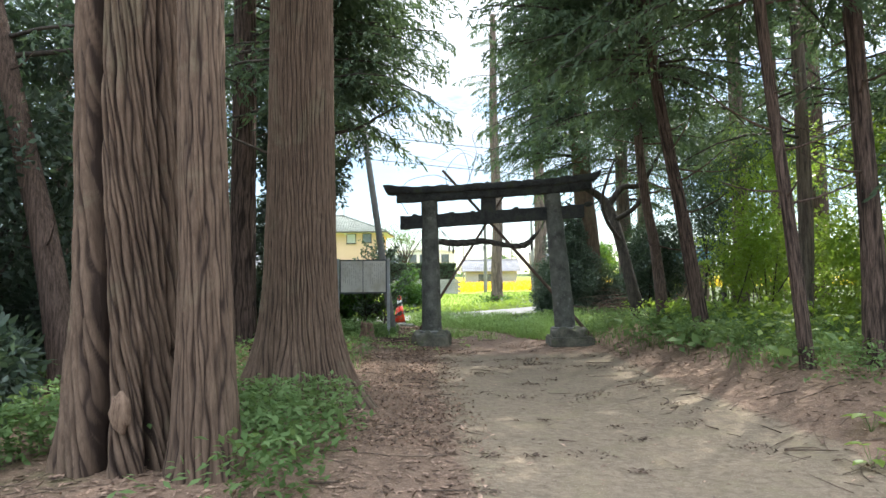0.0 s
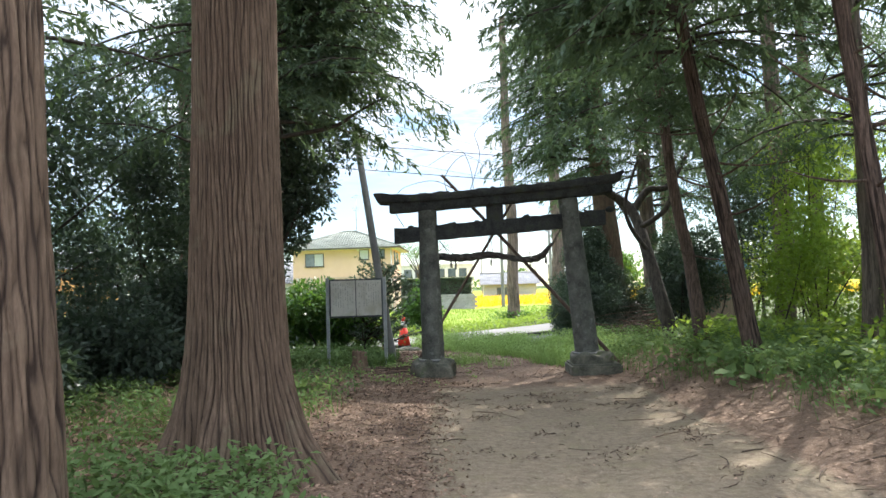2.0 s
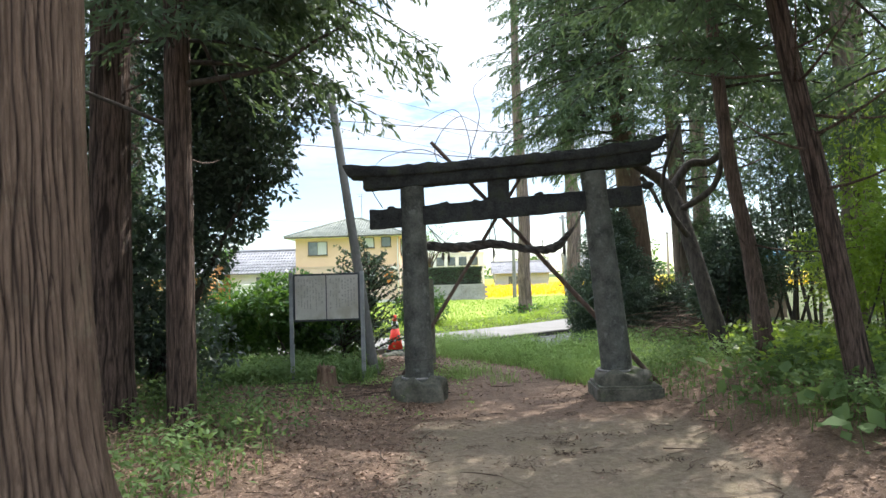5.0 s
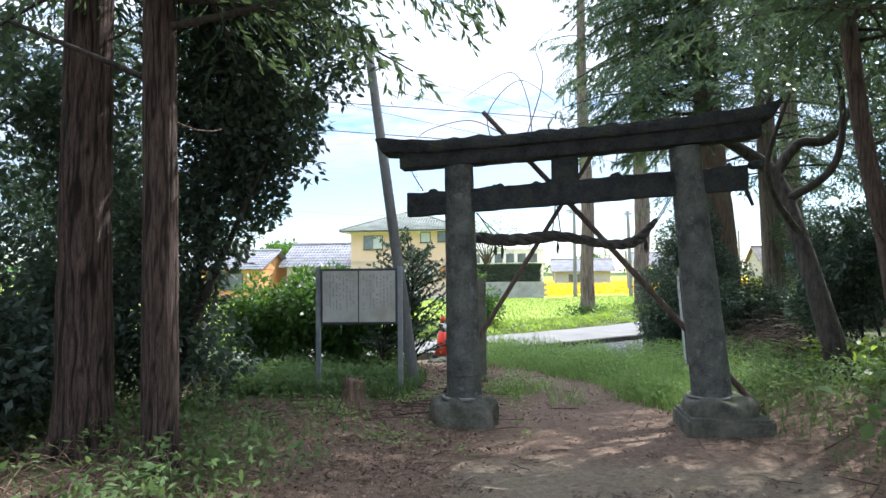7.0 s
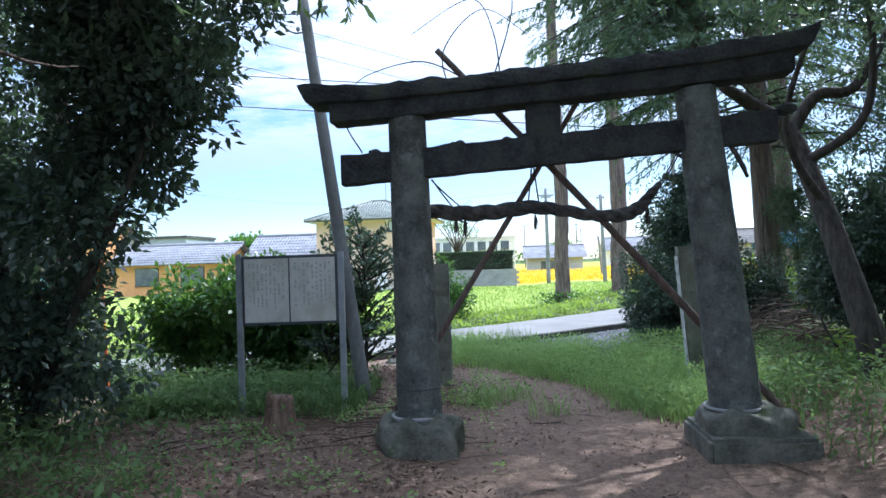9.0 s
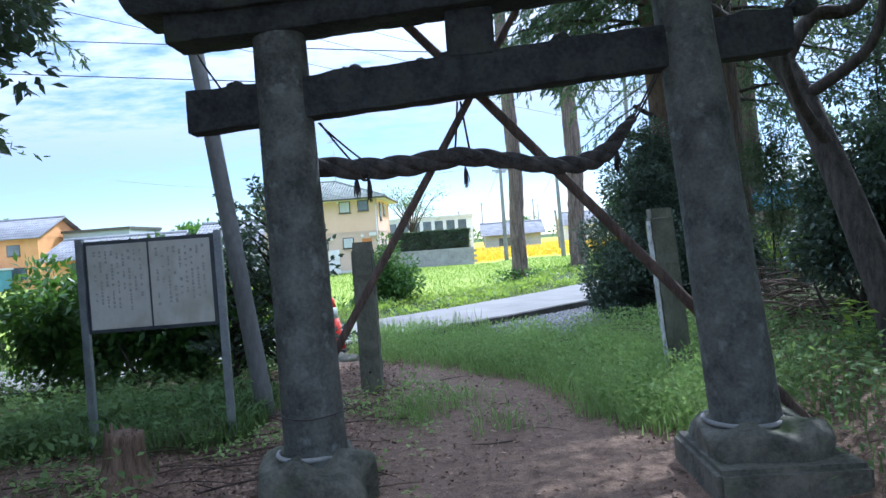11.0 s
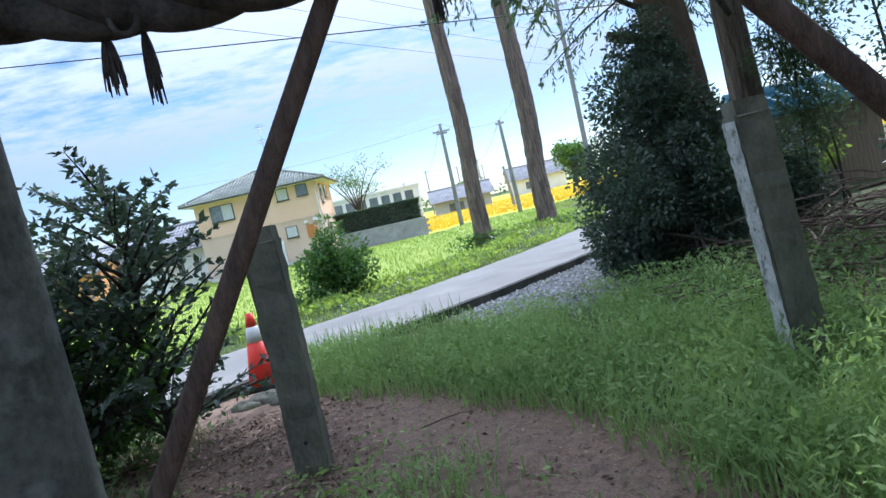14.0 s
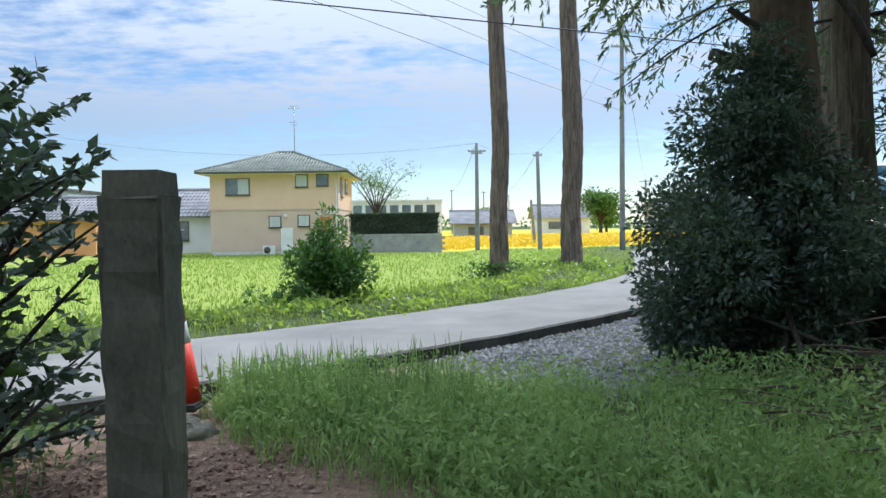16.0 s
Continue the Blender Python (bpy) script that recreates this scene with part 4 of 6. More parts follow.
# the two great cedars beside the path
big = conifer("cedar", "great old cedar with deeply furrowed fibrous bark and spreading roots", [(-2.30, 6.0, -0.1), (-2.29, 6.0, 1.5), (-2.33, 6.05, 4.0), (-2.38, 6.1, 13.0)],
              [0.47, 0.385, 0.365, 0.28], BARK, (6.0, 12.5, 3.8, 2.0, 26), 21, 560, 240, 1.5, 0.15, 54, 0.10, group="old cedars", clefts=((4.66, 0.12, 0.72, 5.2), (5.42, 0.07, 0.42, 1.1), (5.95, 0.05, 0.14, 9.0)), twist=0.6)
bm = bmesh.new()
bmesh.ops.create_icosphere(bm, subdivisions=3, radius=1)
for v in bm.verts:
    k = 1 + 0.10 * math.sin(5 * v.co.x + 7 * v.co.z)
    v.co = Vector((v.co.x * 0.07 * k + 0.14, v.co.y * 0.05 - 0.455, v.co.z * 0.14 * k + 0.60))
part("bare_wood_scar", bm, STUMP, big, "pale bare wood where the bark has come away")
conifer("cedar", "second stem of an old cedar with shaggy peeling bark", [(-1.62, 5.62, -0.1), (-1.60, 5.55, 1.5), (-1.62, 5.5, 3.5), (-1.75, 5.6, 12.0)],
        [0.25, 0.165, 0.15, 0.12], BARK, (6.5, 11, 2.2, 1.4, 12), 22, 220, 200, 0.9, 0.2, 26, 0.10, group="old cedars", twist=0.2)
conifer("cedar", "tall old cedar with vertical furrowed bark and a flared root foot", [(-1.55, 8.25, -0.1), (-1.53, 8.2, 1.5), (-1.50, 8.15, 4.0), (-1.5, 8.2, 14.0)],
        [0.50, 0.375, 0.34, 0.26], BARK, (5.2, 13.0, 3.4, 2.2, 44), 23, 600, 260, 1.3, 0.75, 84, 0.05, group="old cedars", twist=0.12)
# younger trunks beside the path
conifer("cedar", "slender cedar with reddish stringy bark beside the notice board", [(-2.50, 12.2, -0.05), (-2.47, 12.15, 2), (-2.45, 12.1, 5), (-2.4, 12.2, 12)],
        [0.155, 0.135, 0.12, 0.09], BARK_RED, (3.9, 11, 3.0, 1.8, 60), 24, 110, 90, 0.5, 0.3, 17, 0.06, stubs=5, group="left cedars")
conifer("cedar", "dark cedar with a thick straight trunk among evergreens", [(-3.48, 12.65, -0.05), (-3.45, 12.6, 2), (-3.42, 12.6, 5), (-3.4, 12.6, 13)],
        [0.27, 0.215, 0.19, 0.14], BARK_RED, (4.6, 12, 3.2, 1.8, 40), 25, 130, 90, 0.8, 0.4, 22, 0.06, stubs=4, group="left cedars")
conifer("cedar", "leaning slender cedar at the edge of the grove", [(-4.40, 9.0, 0), (-4.67, 9.0, 1.68), (-4.98, 9.0, 3.02), (-6.2, 9.1, 8)],
        [0.19, 0.16, 0.14, 0.10], BARK_RED, (4, 9, 3, 1.5, 30), 27, 24, 30, 0.5, 0.4, 9, 0.05, stubs=5, group="left cedars")
for i, (x, y, r) in enumerate(((-9.5, 9.0, 0.22), (-8.5, 16.0, 0.2), (-11, 13.5, 0.25), (-6.5, 5.2, 0.2), (-6.2, 18.4, 0.16))):
    conifer("cedar", "dark cedar at the back of the grove", [(x, y, -0.05), (x + 0.05, y, 3), (x, y + 0.1, 12)], [r * 1.2, r, r * 0.6], BARK_RED,
            (2.6, 12, 3.0, 1.4, 34), 30 + i, 18, 20, 0.5, 0.3, 9, 0.05, stubs=3, group="cedars at the back")

# right of the path: slender leaning trunks
conifer("cedar", "slender leaning cedar with bare dead branches above a sunny bank", [(3.95, 8.5, 0.15), (3.80, 8.55, 1.9), (3.55, 8.6, 4.4), (3.1, 8.7, 10)],
        [0.088, 0.070, 0.063, 0.045], BARK_RED, (4.4, 9.5, 2.8, 1.5, 74), 41, 90, 70, 0.35, 0.5, 8, 0.05, stubs=16, group="slender cedars")
conifer("cedar", "slender leaning cedar with rough brown bark", [(4.08, 11.9, 0.3), (3.78, 11.9, 2.2), (3.30, 11.9, 5.2), (2.9, 12, 10.5)],
        [0.13, 0.10, 0.088, 0.055], BARK_RED, (4.2, 10, 2.8, 1.5, 92), 42, 90, 70, 0.35, 0.5, 8, 0.05, stubs=12, group="slender cedars")
conifer("cedar", "slender straight cedar beside the path", [(4.75, 8.6, 0.3), (4.78, 8.7, 1.9), (4.70, 8.8, 4.5), (4.6, 9, 10.5)],
        [0.15, 0.115, 0.10, 0.06], BARK_RED, (4.4, 10, 3.0, 1.5, 66), 43, 90, 70, 0.35, 0.4, 8, 0.05, stubs=10, group="slender cedars")
conifer("cedar", "slender dark cedar among undergrowth", [(4.30, 14.6, 0.3), (4.21, 14.8, 1.8), (3.95, 14.9, 3.9), (3.6, 15, 10)],
        [0.14, 0.11, 0.09, 0.05], BARK_RED, (3.8, 9.5, 2.6, 1.4, 88), 44, 20, 30, 0.35, 0.4, 8, 0.05, stubs=8, group="slender cedars")


def forked(name, label, limbs, bark, crown_spec, leafmat, seed):
    """A crooked tree given by its limbs, with leaf clumps. limbs: rows of points and radii."""
    base = Vector(limbs[0][0][0])
    t = thing(name, base, label, "tree")
    for i, (pts, rad) in enumerate(limbs):
        loc = [Vector(p) - base for p in pts]
        part("trunk" if i == 0 else "limb", trunk_mesh(loc, rad, 18 if i == 0 else 12, 24, 0.4 if i == 0 else 0, 0.4 if i == 0 else 0, 4, seed + i, 7, 0.04), bark, t)
    if crown_spec:
        cs, rs, count, ln, wd = crown_spec
        cs = np.asarray(cs, float) - np.array(base)
        part("crown", quads_mesh("crown", cloud(cs, rs, count, ln, wd)), leafmat, t)
    return t


cc, cr_ = clumps((4.6, 17.0, 5.2), (1.6, 1.6, 1.5), 40, 0.34)
forked("crooked_tree", "crooked dark tree with twisting bare limbs beside the shrine gate",
       [([(4.30, 16.2, 0.3), (4.15, 16.25, 0.9), (3.98, 16.6, 2.0), (3.80, 17.0, 2.95), (3.35, 17.0, 3.35), (2.95, 16.6, 3.45)], [0.17, 0.14, 0.12, 0.11, 0.085, 0.05]),
        ([(3.80, 17.0, 2.95), (4.15, 17.1, 3.4), (4.6, 17.1, 3.5), (5.2, 17.3, 4.4)], [0.08, 0.07, 0.06, 0.03]),
        ([(3.98, 16.6, 2.1), (3.6, 16.4, 2.6), (3.5, 16.3, 3.1), (3.75, 16.2, 3.9)], [0.05, 0.04, 0.035, 0.02]),
        ([(3.88, 16.8, 2.6), (4.4, 16.6, 3.0), (4.5, 16.5, 3.8), (4.3, 16.4, 5)], [0.06, 0.05, 0.04, 0.02])],
       BARK_DARK, (cc, cr_, 5200, 0.10, 0.045), DARK_LEAF, 61)

# the tall trees past the gate
conifer("cypress", "tall cypress with drooping sprays and broken branch stubs", [(4.55, 22.6, 0), (4.45, 22.6, 2.5), (4.25, 22.5, 5), (3.9, 22.4, 13)],
        [0.42, 0.34, 0.28, 0.2], BARK, (4.7, 12.5, 3.6, 2.6, 150, (1.7, 5.6), (26, 22)), 71, 48, 60, 0.6, 0.3, 10, 0.05, group="tall trees past the gate")
conifer("cypress", "tall pale-barked cypress behind the evergreen bush", [(6.1, 23.9, 0), (5.95, 23.9, 2.5), (5.85, 23.9, 6), (5.8, 24, 13)],
        [0.30, 0.24, 0.21, 0.16], BARK_PALE, (3.6, 12.5, 3.2, 2.2, 110), 72, 32, 40, 0.5, 0.3, 9, 0.05, group="tall trees past the gate")
conifer("cypress", "tall pale-barked cypress near the lane", [(7.6, 27.0, 0), (7.5, 27, 3), (7.4, 27, 13)],
        [0.32, 0.26, 0.18], BARK_PALE, (4.5, 12.5, 3.0, 2.2, 60), 73, 24, 30, 0.5, 0.3, 9, 0.05, group="tall trees past the gate")
for (x, y, r, sd) in ((2.62, 36.6, 0.30, 81), (4.80, 36.2, 0.33, 82)):
    conifer("roadside_cedar", "bare roadside cedar trunk with knots and ivy at its foot", [(x, y, -0.25), (x - 0.05, y, 1.6), (x + 0.03, y, 4.2), (x - 0.12, y, 9.0), (x - 0.1, y, 15)],
            [r * 1.15, r * 0.95, r * 0.92, r * 0.75, r * 0.5], BARK_PALE, (10.5, 15, 2.6, 1.5, 12), sd, 56, 90, 0.7, 0.25, 10, 0.12, stubs=0, group="roadside cedars")
for i, (x, y, r) in enumerate(((8.8, 13.5, 0.22), (7.2, 18.0, 0.2), (10.5, 20.5, 0.26), (6.8, 6.0, 0.2), (9.8, 9.2, 0.24), (13.5, 15.5, 0.28), (12.5, 27, 0.26), (6.4, 13.4, 0.13), (7.0, 10.6, 0.14))):
    conifer("cedar", "cedar in the sunlit wood", [(x, y, 0.2), (x + 0.1, y, 3), (x - 0.1, y + 0.1, 12)], [r * 1.2, r, r * 0.55], BARK_PALE if i % 2 else BARK_RED,
            (3.4, 12, 3.0, 1.4, 56), 90 + i, 18, 20, 0.5, 0.3, 9, 0.05, stubs=5, group="cedars in the wood")


# ---- evergreens, bushes ----
def bush(name, label, category, at, specs, leafmat, leaf, count, stems=8, stem_h=1.0, seed=0, spread=0.3):
    """A shrub: stems from the ground and leaf clumps. specs: rows of (centre, size, clumps, radius)."""
    z = gz(at[0], at[1])
    t = thing(name, (at[0], at[1], z), label, category)
    r = random.Random(seed)
    cs, rs = [], []
    for c, s, n, rad in specs:
        a, b = clumps(np.array(c) - np.array((at[0], at[1], z)), s, n, rad)
        cs.append(a)
        rs.append(b)
    cs, rs = np.concatenate(cs), np.concatenate(rs)
    q = cloud(cs, rs, count, *leaf)
    q = q[(q[:, :, 2].min(axis=1) > -0.05)]
    part("leaves", quads_mesh("leaves", q), leafmat, t)
    lines = []
    for k in range(stems):
        e = cs[r.randrange(len(cs))]
        b = (r.gauss(0, spread), r.gauss(0, spread), -0.05)
        lines.append((bend(b, e, 6, 0, (r.gauss(0, 0.1), r.gauss(0, 0.1), 0.1)), [0.03 * stem_h * (1 - 0.13 * j) for j in range(7)]))
    tagged(part("stem_wood", tubes("stem_wood", lines, 6), BARK_DARK, t), kind="stuff")
    return t


bush("evergreen_tree", "dense dark broad-leaved evergreen tree with glossy leaves", "tree", (-3.9, 14.8),
     [((-3.05, 14.9, 4.45), (1.35, 1.1, 1.1), 66, 0.33), ((-2.85, 14.8, 3.35), (0.95, 0.8, 0.6), 42, 0.28), ((-3.45, 14.7, 2.4), (0.75, 0.8, 0.7), 34, 0.28), ((-3.7, 14.6, 0.95), (0.7, 0.7, 0.9), 32, 0.27),
      ((-3.2, 15.1, 6.3), (1.9, 1.4, 1.4), 56, 0.42), ((-4.8, 15.2, 3.2), (0.9, 0.9, 2.4), 40, 0.36), ((-4.9, 14.4, 1.0), (0.8, 0.8, 1.0), 34, 0.3)],
     DARK_LEAF, (0.10, 0.050), 66000, 3, 2.6, 1, 0.12)
bush("evergreen_tree", "dense dark evergreen tree beside the marker pipe", "tree", (-5.7, 15.9),
     [((-5.6, 15.9, 1.5), (0.9, 1.0, 1.6), 60, 0.34), ((-5.9, 15.7, 4.0), (0.9, 1.0, 1.6), 30, 0.34), ((-7.4, 17.0, 2.2), (1.2, 1.0, 2.4), 60, 0.42)],
     DARK_LEAF, (0.11, 0.055), 14000, 5, 1.8, 9, 0.2)
bush("evergreen_tree", "tall dark evergreen thicket closing the grove", "tree", (-7.8, 11.0),
     [((-7.8, 11, 3.6), (1.8, 3.2, 3.6), 90, 0.5), ((-6.0, 13.6, 3.4), (1.0, 1.8, 3.0), 50, 0.42)], DARK_LEAF, (0.12, 0.06), 24000, 10, 1.6, 2)
bush("evergreen_tree", "dark evergreen thicket at the back of the grove", "tree", (-6.4, 8.6),
     [((-6.4, 8.0, 2.6), (1.3, 2.0, 2.6), 60, 0.45), ((-5.6, 10.5, 3.4), (1.0, 1.4, 2.2), 40, 0.4)], DARK_LEAF, (0.12, 0.06), 26000, 8, 1.4, 3)
# those from x -10 outward are added to block sky light behind the grove
for i, (x, y, s_) in enumerate(((-6.6, 12.2, 0.9), (-8.2, 14.6, 1.2), (-5.6, 7.0, 0.8), (-9.5, 11.5, 1.3), (-5.3, 14.2, 0.7), (-7.4, 9.4, 1.0), (-4.9, 12.6, 0.7), (-5.2, 10.6, 0.7), (-10.5, 15.5, 1.8), (-12.5, 12.0, 2.0), (-10.0, 8.0, 1.6), (-4.6, 7.2, 0.5))):
    bush("shade_bush", "dark leafy bush in the deep shade of the grove", "bush", (x, y), [((x, y, 0.2 + s_ * 0.7), (s_ * 1.2, s_, s_ * 0.8), 34, 0.34)], DARK_LEAF, (0.11, 0.055), 9000, 8, 0.8, 50 + i, 0.4)
bush("leafy_bush", "broad green bush behind the notice board", "bush", (-3.3, 18.5),
     [((-3.4, 18.5, 0.95), (1.35, 0.8, 0.75), 60, 0.28), ((-2.4, 18.6, 0.7), (0.7, 0.6, 0.6), 20, 0.25), ((-4.5, 18.6, 0.7), (0.6, 0.5, 0.5), 16, 0.24)], BUSH_LEAF, (0.12, 0.055), 16000, 14, 0.8, 4, 0.8)
bush("cone_bush", "small round dark bush on the road verge", "bush", (-1.45, 28.8),
     [((-1.45, 28.8, 0.55), (0.75, 0.6, 0.75), 40, 0.24), ((-1.5, 28.8, 1.15), (0.4, 0.4, 0.4), 12, 0.2), ((-2.2, 28.4, 0.0), (0.9, 0.5, 0.25), 16, 0.2)], BUSH_LEAF, (0.12, 0.05), 7000, 8, 0.6, 5)
bush("ivy_thicket", "large dark evergreen thicket around the tall cypress", "bush", (3.9, 21.5),
     [((3.85, 21.6, 1.0), (1.15, 1.0, 1.0), 70, 0.30), ((3.72, 21.6, 2.05), (0.55, 0.6, 0.8), 34, 0.26), ((3.80, 21.9, 2.9), (0.28, 0.3, 0.5), 12, 0.18), ((4.9, 21.8, 0.7), (0.7, 0.7, 0.6), 24, 0.26), ((3.0, 21.4, 0.5), (0.4, 0.5, 0.5), 14, 0.24)],
     DARK_LEAF, (0.068, 0.032), 68000, 12, 1.0, 6, 0.6)
bush("fine_conifer", "feathery young conifer beside the pale cypress", "tree", (6.3, 23.0), [((6.3, 23.0, 2.6), (0.5, 0.4, 0.9), 22, 0.24), ((6.2, 22.9, 1.4), (0.35, 0.35, 0.5), 10, 0.22)], CEDAR_LEAF, (0.13, 0.025), 4200, 5, 0.8, 7)
bush("evergreen_shrub", "dark evergreen shrub among the trees beside the shrine gate", "bush", (5.3, 18.3),
     [((5.3, 18.3, 1.5), (0.75, 0.6, 1.1), 40, 0.28)], DARK_LEAF, (0.085, 0.042), 15000, 8, 0.9, 12, 0.25)
bush("sunlit_bush", "yellow-green sunlit bush near the lane", "bush", (6.9, 25.6), [((6.9, 25.6, 0.8), (1.2, 0.7, 0.6), 30, 0.25)], SUN_LEAF, (0.12, 0.055), 3600, 8, 0.5, 8)
# bushes in the sun take the brightened leaf colour, the rest the plain green
for i, (x, y, s, m, n) in enumerate(((8.0, 13.2, 1.3, SUN_LEAF, 9000), (7.8, 10.6, 0.8, BUSH_LEAF, 6000), (6.9, 16.4, 1.4, SUN_LEAF, 9000), (9.6, 16.5, 1.6, SUN_LEAF, 9000), (7.2, 8.0, 1.1, SUN_LEAF, 7000), (11.5, 12, 2.0, BUSH_LEAF, 9000), (9.2, 21.5, 1.6, SUN_LEAF, 8000), (13.5, 19, 2.4, BUSH_LEAF, 9000))):
    bush("understorey_bush", "sunlit leafy understorey bush" if m is SUN_LEAF else "dense green understorey bush", "bush", (x, y),
         [((x, y, 0.3 + s * 0.9), (s, s, s * 0.9), 40, 0.36), ((x + 0.3, y, 0.6 + s * 2.2), (s * 0.8, s * 0.8, s * 0.8), 22, 0.36)], m, (0.09, 0.045), int(n * 1.35), 7, 0.7, 20 + i, 0.4)


def sprig_shrub(name, label, at, height, count, seed, lean=(0, 0)):
    """A shrub of arching sprigs set with small leaves in two rows."""
    z = gz(at[0], at[1])
    t = thing(name, (at[0], at[1], z), label, "shrub")
    r = np.random.default_rng(seed)
    starts, ways, lens = [], [], []
    for i in range(count):
        h = height * r.uniform(0.08, 0.82)
        a = r.uniform(0, 6.28)
        starts.append((lean[0] * h / height + 0.03 * math.cos(a), lean[1] * h / height + 0.03 * math.sin(a), h))
        ways.append((math.cos(a), math.sin(a), r.uniform(0.35, 1.5)))
        lens.append(r.uniform(0.6, 1.15) * (1.15 - 0.45 * h / height))
    q, lines = boughs(starts, ways, lens, 12, 6, 0.12, (0.07, 0.034), 0.24, -0.12)
    part("leaves", quads_mesh("leaves", q), DARK_LEAF, t)
    lines.append((bend((0, 0, -0.05), (lean[0], lean[1], height * 0.9), 8, 0, (0.03, 0, 0)), [0.03 - 0.003 * i for i in range(9)]))
    tagged(part("stem_wood", tubes("stem_wood", lines, 5), BARK_DARK, t), kind="stuff")
    return t


sprig_shrub("sprig_shrub", "airy dark evergreen shrub with layered sprigs beside the utility pole", (-1.60, 18.5), 2.5, 58, 5, (0.0, -0.05))
sprig_shrub("sprig_shrub", "low dark evergreen shrub behind the notice board", (-2.05, 18.2), 1.6, 40, 6)

for i, (x, y, z, sx, sz, n) in enumerate(((7.5, 20.6, 3.4, 1.2, 2.4, 10000), (8.9, 23.6, 3.2, 1.5, 2.8, 13000))):
    bush("evergreen_tree", "dark evergreen tree in the wood beside the shrine gate", "tree", (x, y), [((x, y, z), (sx, sx, sz), 60, 0.42), ((x + 0.4, y, z + sz), (sx * 0.9, sx, sz * 0.5), 24, 0.4)], DARK_LEAF, (0.10, 0.048), n, 4, 1.6, 70 + i, 0.3)
snag = thing("broken_branch", (4.35, 22.45, 3.0), "two broken branch stubs on the tall cypress", "branch")
part("stub", tube("stub", bend((0, 0, 0), (-0.82, -0.1, 0.14), 6, 0.03), [0.085, 0.08, 0.078, 0.075, 0.075, 0.072, 0.068], 12, rough(0.08, 91)), BARK_DARK, snag)
part("stub", tube("stub", bend((0, 0, 0.3), (-0.62, -0.05, 0.62), 6, 0.03), [0.06, 0.05, 0.048, 0.045, 0.042, 0.04, 0.034], 10, rough(0.08, 92)), BARK_DARK, snag)
part("stub", tube("stub", bend((0.2, -0.25, 0.9), (0.62, -0.5, 0.0), 6, -0.12), [0.06, 0.055, 0.05, 0.048, 0.045, 0.042, 0.03], 10, rough(0.08, 93)), BARK_DARK, snag)

# low boughs of the slender cedar that hang over the path
low = thing("cedar_bough", (-2.45, 12.1, 4.6), "drooping cedar boughs hanging over the path", "branch")
lb = np.random.default_rng(77)
n_ = 84
ang_ = lb.uniform(-0.9, 0.5, n_)
q_, lines_ = boughs(np.stack([np.zeros(n_), np.zeros(n_), lb.uniform(-0.4, 1.9, n_)], 1), np.stack([np.cos(ang_), np.sin(ang_), lb.uniform(0.0, 0.5, n_)], 1), lb.uniform(1.2, 2.9, n_), 22, 16, 0.3, (0.10, 0.026))
part("spray", quads_mesh("spray", q_), CEDAR_LEAF, low)
for pts_, rad_ in lines_[:30]:
    part("bough", tube("bough", pts_, rad_, 5), BARK_DARK, low)
for pts_, r_ in (([(0, 0, -0.95), (0.95, -0.1, -0.85), (1.4, -0.1, -0.62), (1.8, -0.1, -0.42)], 0.034), ([(0, 0, -1.4), (-0.8, -0.05, -1.05), (-1.6, 0, -0.72), (-2.4, 0.1, -0.6)], 0.026)):
    sp = spline(pts_, 6)
    part("bough", tube("bough", sp, [r_ * (1 - 0.7 * i / (len(sp) - 1)) for i in range(len(sp))], 8, rough(0.08, 95)), BARK_DARK, low)
vine = thing("dead_vine", (0.0, 14.62, 3.1), "thin dead vine stems arching above the shrine gate", "vine")
for pts_ in ([(0.1, 0.1, -0.1), (0.0, 0.1, 0.35), (0.35, 0.2, 0.75), (0.75, 0.2, 0.5)], [(0.5, 0.1, 0.0), (0.45, 0.1, 0.5), (0.25, 0.2, 0.85), (-0.3, 0.3, 0.6)], [(0.4, 0.1, 0.0), (0.62, 0.1, 0.7), (0.55, 0.1, 1.1), (0.75, 0.1, 1.3)], [(-0.75, 0.1, -0.5), (-0.9, 0.1, -0.2), (-0.75, 0.1, 0.0), (-0.4, 0.1, 0.05)], [(0.2, 0.1, 0.1), (-0.2, 0.15, 0.3), (-0.7, 0.2, 0.22), (-0.9, 0.2, 0.05)]):
    sp = spline(pts_, 8)
    part("stem", tube("stem", sp, [0.007 - 0.004 * i / (len(sp) - 1) for i in range(len(sp))], 5), BARK_DARK, vine)

low2 = thing("cedar_bough", (3.28, 11.9, 5.2), "cedar boughs reaching over the path from a leaning trunk", "branch")
ang_ = lb.uniform(2.5, 3.9, n_)
q_, lines_ = boughs(np.stack([np.zeros(n_), np.zeros(n_), lb.uniform(-0.2, 2.2, n_)], 1), np.stack([np.cos(ang_), np.sin(ang_), lb.uniform(0.0, 0.4, n_)], 1), lb.uniform(1.2, 3.2, n_), 22, 16, 0.26, (0.10, 0.026))
part("spray", quads_mesh("spray", q_), CEDAR_LEAF, low2)
for pts_, rad_ in lines_[:30]:
    part("bough", tube("bough", pts_, rad_, 5), BARK_DARK, low2)


